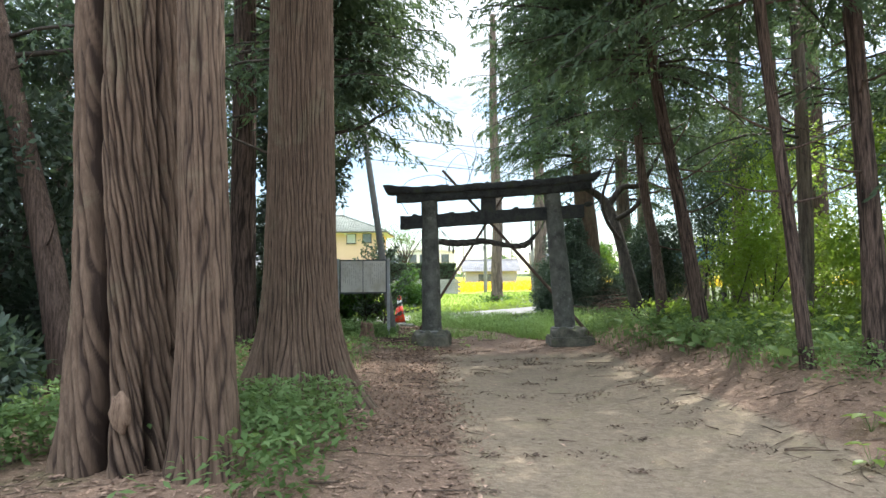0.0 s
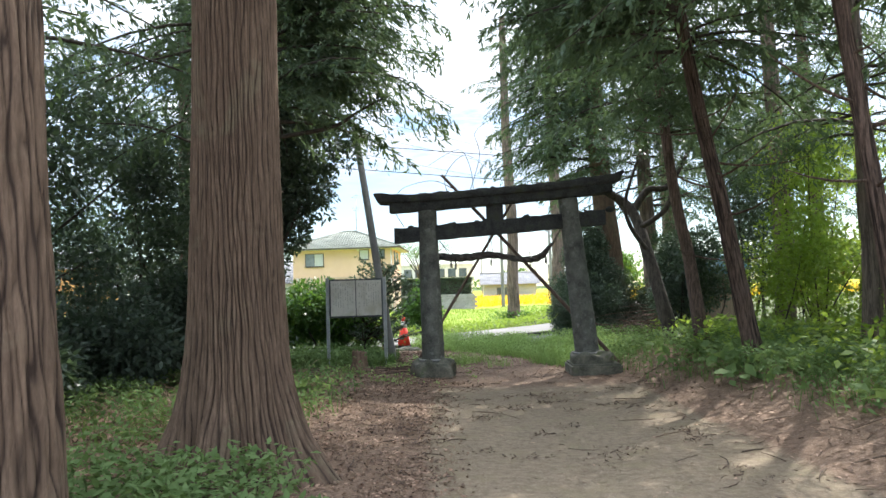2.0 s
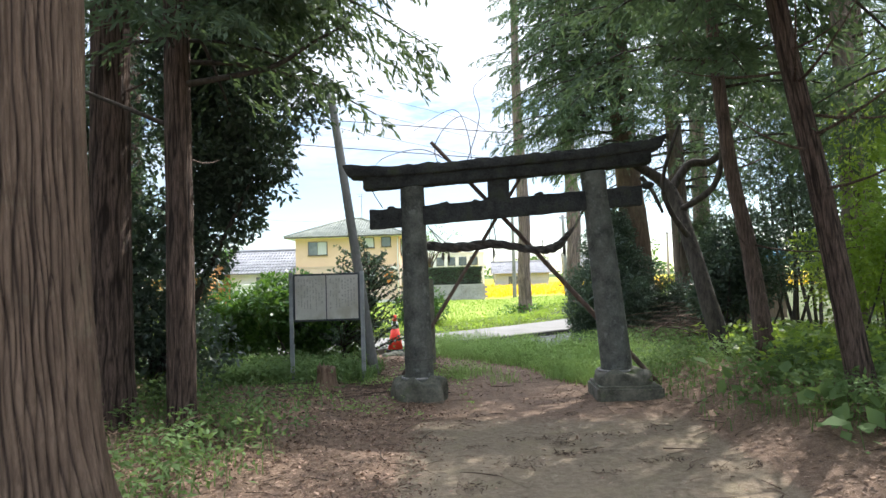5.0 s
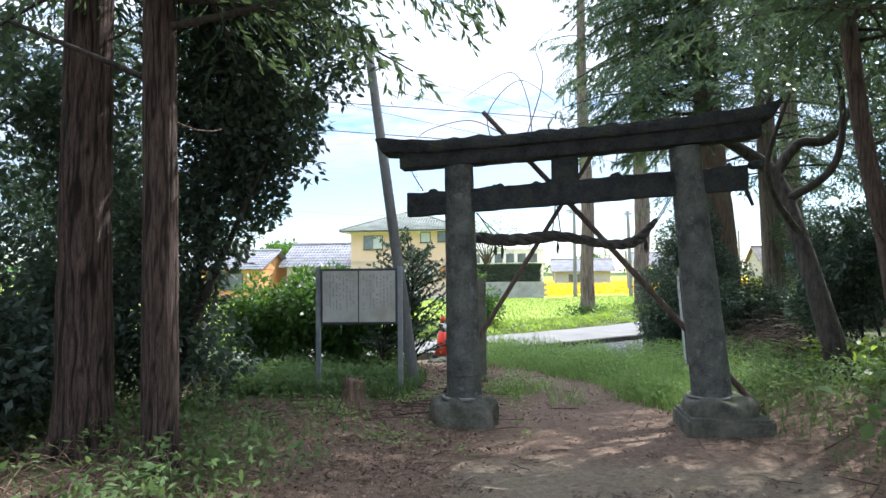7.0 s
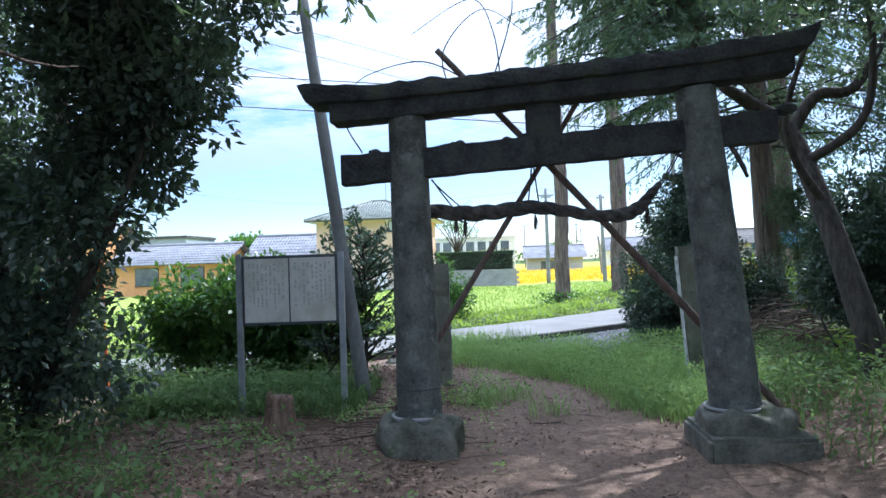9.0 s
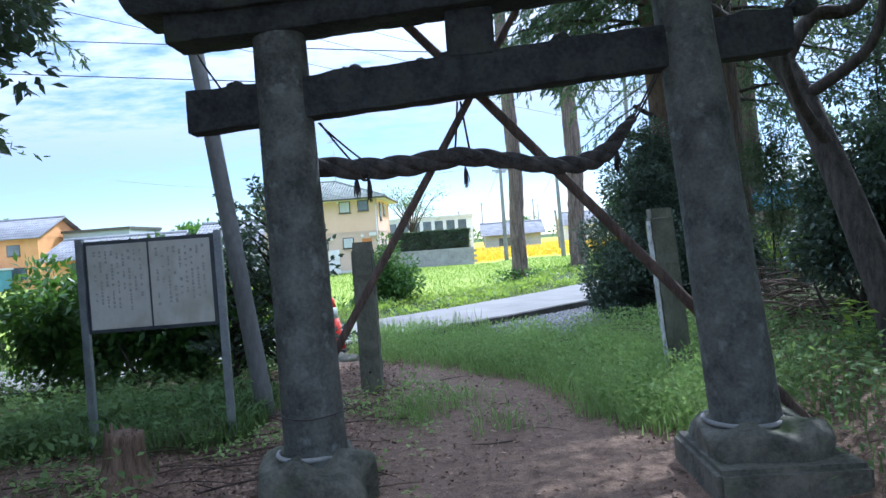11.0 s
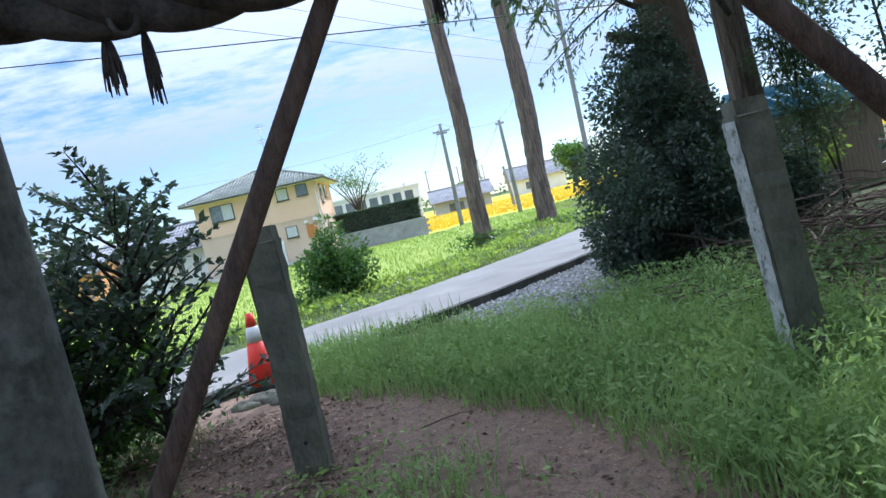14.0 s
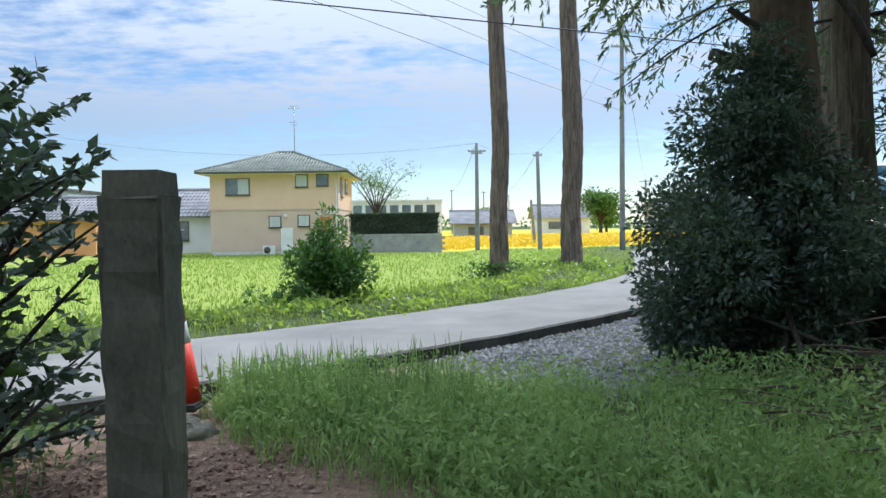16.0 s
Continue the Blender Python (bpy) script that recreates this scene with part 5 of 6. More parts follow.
# ---- houses ----
def hip_roof(x0, y0, x1, y1, z0, z1, over, parent, mat, rows=14, cols=40):
    """A hipped roof with courses of tiles as small steps, closed below."""
    x0, y0, x1, y1 = x0 - over, y0 - over, x1 + over, y1 + over
    half = (y1 - y0) / 2
    rx0, rx1, ym = x0 + half, x1 - half, (y0 + y1) / 2
    bm = bmesh.new()

    def slope(a, b, c, d):
        a, b, c, d = map(Vector, (a, b, c, d))
        up_n = (b - a).cross(d - a).normalized() * 0.045
        for i in range(rows):
            u0, u1 = i / rows, (i + 1) / rows
            p0, p1 = a.lerp(d, u0), b.lerp(c, u0)
            q0, q1 = a.lerp(d, u1), b.lerp(c, u1)
            vs = [bm.verts.new(p) for p in (p0 + up_n, p1 + up_n, q1, q0)]
            bm.faces.new(vs)
            vs = [bm.verts.new(p) for p in (p0, p1, p1 + up_n, p0 + up_n)]
            bm.faces.new(vs)
    slope((x0, y0, z0), (x1, y0, z0), (rx1, ym, z1), (rx0, ym, z1))
    slope((x1, y1, z0), (x0, y1, z0), (rx0, ym, z1), (rx1, ym, z1))
    slope((x0, y1, z0), (x0, y0, z0), (rx0, ym, z1), (rx0, ym + 0.001, z1))
    slope((x1, y0, z0), (x1, y1, z0), (rx1, ym + 0.001, z1), (rx1, ym, z1))
    bm.faces.new([bm.verts.new(p) for p in ((x0, y1, z0), (x1, y1, z0), (x1, y0, z0), (x0, y0, z0))])
    roof = part("roof", bm, mat, parent)
    rolls = []
    for k in range(cols + 1):
        x = x0 + (x1 - x0) * k / cols
        u = min(1.0, min(x - x0, x1 - x) / half)
        if u > 0.03:
            rolls.append(([(x, y0 - 0.01, z0 + 0.06), (x, y0 + half * u, z0 + 0.05 + (z1 - z0) * u)], [0.035, 0.035]))
    tagged(part("tile_roll", tubes("tile_roll", rolls, 5), mat, roof), kind="stuff")
    hips = [((rx0, ym, z1), (rx1, ym, z1))] + [((cx, cy, z0), (rx, ym, z1)) for cx, cy, rx in ((x0, y0, rx0), (x0, y1, rx0), (x1, y0, rx1), (x1, y1, rx1))]
    for a, b in hips:
        part("ridge", tube("ridge", [Vector(a) + Vector((0, 0, 0.05)), Vector(b) + Vector((0, 0, 0.07))], 0.085, 8), mat, roof)
    part("gutter", tubes("gutter", [([(x0, y0, z0 - 0.05), (x1, y0, z0 - 0.05)], [0.06, 0.06]), ([(x1, y0, z0 - 0.05), (x1, y1, z0 - 0.05)], [0.06, 0.06])], 6), TRIM_DARK, roof)
    return roof


def gable_roof(x0, y0, x1, y1, z0, z1, over, parent, mat, rows=8):
    """A pitched roof whose ridge runs along x."""
    x0, y0, x1, y1 = x0 - over, y0 - over, x1 + over, y1 + over
    ym = (y0 + y1) / 2
    bm = bmesh.new()
    for ya, s in ((y0, 1), (y1, -1)):
        for i in range(rows):
            u0, u1 = i / rows, (i + 1) / rows
            pa, pb = (ya + (ym - ya) * u0, z0 + (z1 - z0) * u0 + 0.05), (ya + (ym - ya) * u1, z0 + (z1 - z0) * u1)
            bm.faces.new([bm.verts.new(p) for p in ((x0, pa[0], pa[1]), (x1, pa[0], pa[1]), (x1, pb[0], pb[1]), (x0, pb[0], pb[1]))])
            bm.faces.new([bm.verts.new(p) for p in ((x0, pa[0], pa[1] - 0.05), (x1, pa[0], pa[1] - 0.05), (x1, pa[0], pa[1]), (x0, pa[0], pa[1]))])
    bm.faces.new([bm.verts.new(p) for p in ((x0, y0, z0 - 0.06), (x1, y0, z0 - 0.06), (x1, ym, z1 - 0.1), (x0, ym, z1 - 0.1))])
    bm.faces.new([bm.verts.new(p) for p in ((x0, y1, z0 - 0.06), (x1, y1, z0 - 0.06), (x1, ym, z1 - 0.1), (x0, ym, z1 - 0.1))])
    roof = part("roof", bm, mat, parent)
    part("ridge", tube("ridge", [(x0, ym, z1 + 0.05), (x1, ym, z1 + 0.05)], 0.14, 8), mat, roof)
    k = int((x1 - x0) / 0.3)
    rolls = [([(x0 + (x1 - x0) * i / k, y0, z0 + 0.06), (x0 + (x1 - x0) * i / k, ym, z1 + 0.05)], [0.04, 0.04]) for i in range(k + 1)]
    tagged(part("tile_roll", tubes("tile_roll", rolls, 4), mat, roof), kind="stuff")
    return roof


def window(parent, x0, z0, x1, z1, y, panes=2, fill=None, trim=None, side=0):
    """A window set in a wall that faces -y (side 0) or +x (side 1, where x is the wall's y and y its x)."""
    w = 0.05
    trim = trim or TRIM_DARK

    def bx(a0, b0, c0, a1, b1, c1):
        if side == 0:
            return box(a0, b0, c0, a1, b1, c1)
        return box(-b1, a0, c0, -b0, a1, c1)
    yy = y if side == 0 else -y
    root = part("window", bx(x0 - w, yy - 0.05, z0 - w, x1 + w, yy - 0.002, z1 + w), trim, parent)
    n = panes
    for i in range(n):
        a, b = x0 + (x1 - x0) * i / n, x0 + (x1 - x0) * (i + 1) / n
        part("pane", bx(a + 0.015, yy - 0.062 - 0.01 * (i % 2), z0, b - 0.015, yy - 0.051, z1), fill if (fill and i == n - 1) else WINDOW, root)
    part("sill", bx(x0 - 0.09, yy - 0.11, z0 - w - 0.05, x1 + 0.09, yy - 0.003, z0 - w), trim, root)
    return root


HB = gz(-10, 62) - 0.02
house = thing("house", (-10.4, 62, 0), "two-storey house, cream above and beige below, with a tiled hip roof", "house")
O = (10.4, -62, 0)


def hb(x0, y0, z0, x1, y1, z1):
    return box(x0 + O[0], y0 + O[1], z0, x1 + O[0], y1 + O[1], z1)


part("upper_wall", hb(-14.72, 62, 2.72, -6.04, 69.5, 5.25), WALL_CREAM, house)
part("lower_wall", hb(-14.72, 62, HB + 0.3, -6.04, 69.5, 2.66), WALL_BEIGE, house)
part("string_course", hb(-14.76, 61.96, 2.66, -6.0, 69.54, 2.76), WALL_BEIGE, house)
part("plinth", hb(-14.70, 62.02, HB - 0.3, -6.06, 69.48, HB + 0.3), PLINTH, house)
rf = hip_roof(-14.72 + O[0], 62 + O[1], -6.04 + O[0], 69.5 + O[1], 5.22, 6.95, 0.75, house, ROOF_TILE, 14, 44)
part("soffit", hb(-15.4, 61.32, 5.10, -5.36, 70.1, 5.18), TRIM_WHITE, house)
for x0, z0, x1, z1, n, f in ((-13.6, 3.75, -12.07, 4.78, 2, CURTAIN), (-8.87, 4.24, -8.12, 5.0, 1, CURTAIN), (-7.45, 4.3, -6.73, 5.02, 2, None), (-10.72, 1.52, -9.97, 2.22, 1, CURTAIN), (-8.76, 1.57, -8.02, 2.27, 1, CURTAIN)):
    window(house, x0 + O[0], z0, x1 + O[0], z1, 62 + O[1], n, f)
sh = part("shutter", hb(-7.33, 61.93, 1.25, -6.6, 61.99, 2.16), SHUTTER, house, "orange wooden shutter")
for i in range(6):
    part("slat", hb(-7.30 + 0.117 * i, 61.91, 1.28, -7.22 + 0.117 * i, 61.93, 2.13), SHUTTER, sh)
part("door_panel", hb(-9.95, 61.9, HB, -9.12, 61.99, 1.46), TRIM_WHITE, house, "pale back door panel")
for x, z in ((-9.0, 5.05), (-9.6, 2.3), (-7.3, 2.4)):
    part("vent_hood", hb(x - 0.1, 61.85, z - 0.1, x + 0.1, 61.99, z + 0.1), TRIM_WHITE, house)
for y0, z0, z1 in ((63.2, 3.6, 4.9), (65.5, 4.0, 4.9), (63.5, 0.9, 2.0), (65.4, 0.9, 2.0)):
    window(house, y0 + O[1], z0, y0 + 0.9 + O[1], z1, -6.04 + O[0], 1, None, TRIM_DARK, 1)
part("drain_pipe", tube("drain_pipe", [(-6.15 + O[0], -0.06, HB), (-6.15 + O[0], -0.06, 5.1)], 0.045, 8), TRIM_WHITE, house)
part("wall_box", hb(-6.75, 61.8, 2.35, -6.25, 61.99, 2.6), TRIM_WHITE, house)
mast = thing("tv_aerial", (-9.7, 65.75, 6.95), "thin television aerial mast on the roof ridge", "aerial")
part("mast", tube("mast", [(0, 0, -0.1), (0, 0, 3.4)], 0.03, 6), STEEL, mast)
for z, wdt in ((3.2, 0.45), (3.35, 0.3), (2.2, 0.35), (2.0, 0.3)):
    part("boom", tube("boom", [(-wdt, 0, z), (wdt, 0, z + 0.05)], 0.018, 5), STEEL, mast)
for i in range(5):
    part("element", tube("element", [(-0.35 + 0.17 * i, -0.25, 3.22), (-0.35 + 0.17 * i, 0.25, 3.22)], 0.012, 4), STEEL, mast)
ac = thing("air_conditioner", (-10.68, 61.6, HB), "white air conditioner outdoor unit beside the house wall", "air conditioner")
part("case", box(-0.4, -0.15, 0.08, 0.4, 0.15, 0.68, 0.02), TRIM_WHITE, ac)
part("fan_grille", tube("fan_grille", [(-0.1, -0.16, 0.38), (-0.1, -0.152, 0.38)], 0.23, 20), TRIM_DARK, ac)
for x in (-0.3, 0.3):
    part("foot", box(x - 0.05, -0.15, 0.0, x + 0.05, 0.15, 0.08), CONCRETE, ac)


def plain_house(name, label, x0, y0, x1, y1, zb, zw, zr, wall, roof, wins, over=0.6, flat=False):
    h = thing(name, ((x0 + x1) / 2, y0, 0), label, "house")
    ox, oy = -(x0 + x1) / 2, -y0
    part("wall", box(x0 + ox, 0, zb - 0.5, x1 + ox, y1 + oy, zw), wall, h)
    if flat:
        part("roof", box(x0 + ox - 0.15, -0.15, zw, x1 + ox + 0.15, y1 + oy + 0.15, zr), roof, h)
    else:
        gable_roof(x0 + ox, 0, x1 + ox, y1 + oy, zw, zr, over, h, roof)
        for xs in (x0 + ox, x1 + ox):
            bm = bmesh.new()
            bm.faces.new([bm.verts.new(p) for p in ((xs, 0, zw - 0.05), (xs, y1 + oy, zw - 0.05), (xs, (y1 + oy) / 2, zr - 0.15))])
            part("gable", bm, wall, h)
    for a, b, c, d in wins:
        window(h, a + ox, b, c + ox, d, 0.0, 2)
    return h


plain_house("farmhouse", "low old farmhouse with a silver-grey tiled roof", -22.5, 68, -15.9, 75, -0.4, 2.4, 4.6, WALL_WHITE, ROOF_GREY, ((-20, 0.6, -18.4, 2.0),))
plain_house("farmhouse", "long low house with pale tiled roof and brown walls", -33, 64, -23.5, 71, -0.4, 2.2, 3.9, WALL_ORANGE, ROOF_GREY, ((-31, 0.5, -29, 1.9), (-27, 0.5, -25, 1.9)))
plain_house("orange_house", "orange two-storey house with a tiled roof", -56, 84, -46.5, 93, -0.5, 5.2, 7.6, WALL_ORANGE, ROOF_GREY, ((-54.5, 3.4, -53, 4.5), (-50, 3.4, -48.6, 4.5), (-50, 0.8, -48, 2.0)))
plain_house("modern_house", "grey box-shaped modern house", -46, 88, -38.2, 96, -0.5, 5.6, 5.9, WALL_GREY, TRIM_DARK, ((-44.5, 3.2, -43.2, 4.6), (-42, 3.6, -41, 4.6), (-40, 3.6, -39, 4.6), (-44, 0.6, -42, 2.2)), flat=True)
plain_house("blue_shed", "low blue sheet-metal shed", -58, 80, -49, 83, -0.5, 1.9, 2.1, WALL_BLUE, WALL_WHITE, (), flat=True)
plain_house("small_shed", "small white prefabricated shed beside the house", -19.2, 60.5, -16.9, 62.5, -0.4, 1.35, 1.45, WALL_WHITE, TRIM_WHITE, (), flat=True)
plain_house("school_building", "long pale flat-roofed building with rows of windows", -16, 128, 1.4, 138, -0.5, 5.5, 5.9, WALL_WHITE, PLINTH, [(-15 + 2.0 * i, 3.6, -13.7 + 2.0 * i, 5.0) for i in range(8)], flat=True)
plain_house("far_house", "small far house with a grey roof", 3.0, 110, 11, 117, -0.5, 1.8, 3.6, WALL_GREY, ROOF_GREY, ((5, 0.3, 7, 1.3),))
plain_house("far_house", "far farmhouse behind the ripe rice", 22, 165, 34, 172, -0.5, 3.0, 6.0, WALL_WHITE, ROOF_GREY, ((25, 0.8, 28, 2.2),))
plain_house("far_house", "far dark-roofed house behind the rice", 44, 150, 56, 158, -0.5, 3.5, 6.5, WALL_GREY, TRIM_DARK, ((47, 0.8, 50, 2.4),))
plain_house("wood_shed", "old board shed with a blue tin roof behind the trees", 7.4, 26.2, 9.6, 28.2, 0.0, 1.75, 2.2, SHED_WOOD, SHED_ROOF, (), over=0.25)

# garden wall with clipped hedge
gw = thing("garden_wall", (-2.3, 64, 0), "long grey concrete-block garden wall", "wall")
for r_ in range(7):
    for c in range(16):
        x = -3.25 + 0.41 * c + (0.2 if r_ % 2 else 0)
        part("block", box(x, 0, HB - 0.05 + 0.2 * r_, x + 0.402, 0.15, HB + 0.142 + 0.2 * r_), CONCRETE, gw)
hedge = thing("hedge", (-2.3, 64.6, 0), "dark clipped box hedge above the garden wall", "hedge")
hp = np.stack([rng.uniform(-3.3, 3.1, 9000), rng.uniform(-0.35, 0.35, 9000), rng.uniform(HB, 2.3, 9000)], axis=1)
edge = rng.random(9000) < 0.75
hp[edge, 1] = -0.35 + rng.normal(size=edge.sum()) * 0.03
hp[:2500, 2] = 2.3 + rng.normal(size=2500) * 0.03
part("leaves", quads_mesh("leaves", leaf_quads(hp, unit(rng.normal(size=(9000, 3)) + (0, -0.5, 0.3)), np.full(9000, 0.16), np.full(9000, 0.09))), DARK_LEAF, hedge)
part("core", box(-3.2, -0.28, HB - 0.1, 3.0, 0.28, 2.22), BARK_DARK, hedge)


def round_tree(name, label, at, h, spread, trunk_r, leafmat, n_leaf, seed, limbs=9, leaf=(0.3, 0.16), clump=0.6, low=0.45):
    t = thing(name, at, label, "tree")
    r = np.random.default_rng(seed)
    part("trunk", trunk_mesh([(0, 0, -0.2), (0.05, 0, h * 0.2), (0, 0, h * low)], [trunk_r * 1.2, trunk_r, trunk_r * 0.8], 12, 10, 0.4, 0.3, 4, seed, 6, 0.04), BARK_DARK, t)
    lines, tips = [], []
    for i in range(limbs):
        a = 6.283 * i / limbs + r.uniform(-0.2, 0.2)
        rr = spread * r.uniform(0.45, 0.95)
        tip = np.array([rr * math.cos(a), rr * math.sin(a), h * r.uniform(0.65, 0.98)])
        pts = bend((0, 0, h * low * r.uniform(0.8, 1)), tip, 5, -0.12 * h * 0.5)
        lines.append((pts, [trunk_r * 0.5 * (1 - 0.17 * k) for k in range(6)]))
        tips.append(tip)
        for _ in range(4):
            p = np.array(pts[r.integers(2, 5)])
            q = p + np.array([r.normal() * spread * 0.3, r.normal() * spread * 0.3, h * r.uniform(0.03, 0.2)])
            lines.append((bend(p, q, 3, 0), [trunk_r * 0.16, trunk_r * 0.12, trunk_r * 0.08, trunk_r * 0.03]))
            tips.append(q)
    tagged(part("limb_wood", tubes("limb_wood", lines, 5), BARK_DARK, t), kind="stuff")
    part("crown", quads_mesh("crown", cloud(np.array(tips), np.full(len(tips), clump), n_leaf, *leaf)), leafmat, t)
    return t


round_tree("thin_tree", "thin-leaved open tree beyond the garden wall", (-4.3, 72, -0.4), 7.2, 2.9, 0.16, WEED_LEAF, 1700, 3, 10, (0.16, 0.09), 0.5, 0.42)
round_tree("far_tree", "round green tree far across the rice", (28.2, 131, -0.5), 7.0, 3.0, 0.3, BUSH_LEAF, 4200, 4, 12, (0.5, 0.3), 1.1, 0.3)
for i, (x, y, h) in enumerate(((48, 128, 6.5), (56, 122, 7.5), (64, 128, 7), (-62, 100, 8), (-34, 96, 5.5), (74, 140, 8), (40, 175, 6), (14, 190, 6), (-2, 200, 6), (-20, 160, 6))):
    round_tree("far_tree", "round green tree at the edge of the fields", (x, y, -0.5), h, h * 0.5, 0.3, BUSH_LEAF, 3000, 10 + i, 10, (0.6, 0.35), 1.3, 0.25)
far_woods = []
for i in range(90):
    a = rng.uniform(-1.25, 1.25)
    d = rng.uniform(420, 640)
    far_woods.append((d * math.sin(a), d * math.cos(a), rng.uniform(1.0, 4.0), rng.uniform(9, 22)))
fw = np.array(far_woods)
wq = cloud(np.stack([fw[:, 0], fw[:, 1], fw[:, 2]], axis=1), np.stack([fw[:, 3], fw[:, 3], 2.5 + 0.14 * fw[:, 3]], axis=1), 9000, 3.2, 2.0)
me = quads_mesh("far_woods", wq)
me.materials.append(BUSH_LEAF)
tagged(new("far_woods", me), "low line of distant woods across the plain", "woods", kind="stuff")


# ---- power poles and wires ----
def power_pole(x, y, h, arms, label, lean=0.0):
    z = gz(x, y)
    p = thing("power_pole", (x, y, z), label, "utility pole", "power poles across the fields")
    part("shaft", tube("shaft", [(lean * i / 8, 0, -0.3 + (h + 0.3) * i / 8) for i in range(9)], [0.17 - 0.008 * i for i in range(9)], 12), POLE_GREY, p)
    for dz, wd in arms:
        part("crossarm", box(lean - wd, -0.05, h - dz - 0.05, lean + wd, 0.05, h - dz + 0.05), STEEL, p)
        for s in (-0.9, -0.45, 0.45, 0.9):
            part("insulator", tube("insulator", [(lean + s * wd, 0, h - dz + 0.05), (lean + s * wd, 0, h - dz + 0.2)], [0.05, 0.03], 8), TRIM_WHITE, p)
    return (x + lean, y, z + h)


T1 = power_pole(3.45, 63, 7.4, ((0.55, 0.62), (0.7, 0.4)), "concrete power pole with a crossarm by the field")
T2 = power_pole(7.6, 61.5, 6.6, ((0.25, 0.3),), "plain concrete power pole among ripe rice", -0.15)
T3 = power_pole(11.0, 53.5, 12.5, ((0.4, 0.8), (1.2, 0.6)), "tall concrete power pole beside the lane")
T4 = power_pole(9.6, 78, 4.0, (), "short thin pole in the rice", -0.35)
T5 = power_pole(24, 92, 6.6, ((0.2, 0.7),), "distant power pole with a side arm")
far_tops = [power_pole(x, y, h, ((0.3, 0.6),), "distant power pole on the plain") for x, y, h in ((14, 150, 9), (10.5, 160, 9), (4, 170, 10), (-1.5, 180, 9), (20, 200, 10), (33, 190, 10), (46, 210, 10))]
wires = [(T1, T2, 0.4), (T2, T3, 0.9), (T3, (30, 44, 9.0), 0.6), ((-30, 70, 9.0), T1, 1.2), (T3, (34, 66, 8.5), 1.2), (T1, far_tops[2], 1.0), (T2, far_tops[0], 1.0), (T5, T3, 1.0), (far_tops[0], far_tops[4], 0.8), (far_tops[2], far_tops[1], 0.5),
         ((-40, 30, 11.6), (22, 30, 4.5), 0.1), ((-40, 30, 10.6), (22, 30, 3.6), 0.15), ((-1.93, 17.02, 4.75), (-12, 18, 6.4), 0.15), ((11, 53.5, 7.7), (-12, 18, 7.0), 0.15), ((11, 53.5, 8.6), (-12, 18, 7.8), 0.15), ((11, 53.5, 9.6), (-12, 18, 8.4), 0.2)]
for ex, ey, eh in ((-40, 30, 12.0), (22, 30, 5.2), (-12, 18, 8.7)):
    power_pole(ex, ey, eh, ((0.25, 0.5),), "plain concrete power pole carrying overhead lines")
for a, b, sag in wires:
    d = (Vector(b) - Vector(a)).length
    ob = new("power_line", tube("power_line", bend(a, b, 20, sag), 0.008 if d < 60 else 0.014, 4))
    ob.data.materials.append(WIRE)
    tagged(ob, "thin black overhead power line", "wire", "overhead power lines")


# ---- ground cover ----
def on_ground(x, y):
    return np.stack([x, y, ground_z(x, y)], axis=1)


def blades(name, label, pts, height, width, mat, lean=0.35, kind="stuff", category="grass"):
    """Grass: each blade is two bent quads."""
    n = len(pts)
    a = rng.uniform(0, 6.283, n)
    side = np.stack([np.cos(a), np.sin(a), np.zeros(n)], axis=1)
    out = np.stack([-np.sin(a), np.cos(a), np.zeros(n)], axis=1) * lean
    h = (height * (0.45 + 0.8 * rng.random(n)))[:, None]
    w = (width * (0.6 + 0.8 * rng.random(n)))[:, None]
    upv = np.array([0, 0, 1.0])
    m1 = pts + upv * h * 0.55 + out * h * 0.3
    tp = pts + upv * h * (0.95 - lean * 0.4) + out * h
    q1 = np.stack([pts - side * w * 0.5, pts + side * w * 0.5, m1 + side * w * 0.42, m1 - side * w * 0.42], axis=1)
    q2 = np.stack([m1 - side * w * 0.42, m1 + side * w * 0.42, tp + side * w * 0.06, tp - side * w * 0.06], axis=1)
    me = quads_mesh(name, np.concatenate([q1, q2]))
    me.materials.append(mat)
    return tagged(new(name, me), label, category, kind=kind)


def scatter(n, x0, x1, y0, y1, keep):
    x, y = rng.uniform(x0, x1, n), rng.uniform(y0, y1, n)
    k = rng.random(n) < keep(x, y)
    return x[k], y[k]


def patchy(x, y, s=1.0):
    return 0.5 + 0.5 * np.tanh(3 * (np.sin(1.7 * s * x + 0.6 * y) * np.sin(1.3 * s * y - 0.4 * x + 1) + 0.4 * np.sin(4.1 * s * x + 2) * np.sin(3.7 * s * y)))


def lawn(x, y):
    """How thick the grass grows between the gate and the lane."""
    front = smooth(-0.25, 0.7, y - np.interp(x, LAWN_X, LAWN_Y) + 0.5 * (patchy(x, y, 1.6) - 0.5))
    tufts = 0.22 * np.exp(-((x - 0.35) ** 2 + (y - 16.9) ** 2) / 0.12) + 0.4 * np.exp(-((x - 0.1) ** 2 + (y - 16.5) ** 2) / 0.06) + 0.4 * np.exp(-((x - 0.86) ** 2 + (y - 16.0) ** 2) / 0.04)
    side_ = smooth(-1.35, -0.9, x) * (1 - smooth(3.1, 3.7, x))
    track = 0.85 * np.exp(-((x - 1.95 - 0.1 * (y - 20)) / 0.28) ** 2) * smooth(18.6, 19.6, y)
    grav = np.maximum(smooth(20.4, 21.0, y) * smooth(0.6, 1.2, x), smooth(20.9, 21.5, y))
    return np.clip((front + tufts) * side_ * (1 - track) * (1 - grav), 0, 1) * (0.3 + 0.7 * patchy(x, y, 1.3))


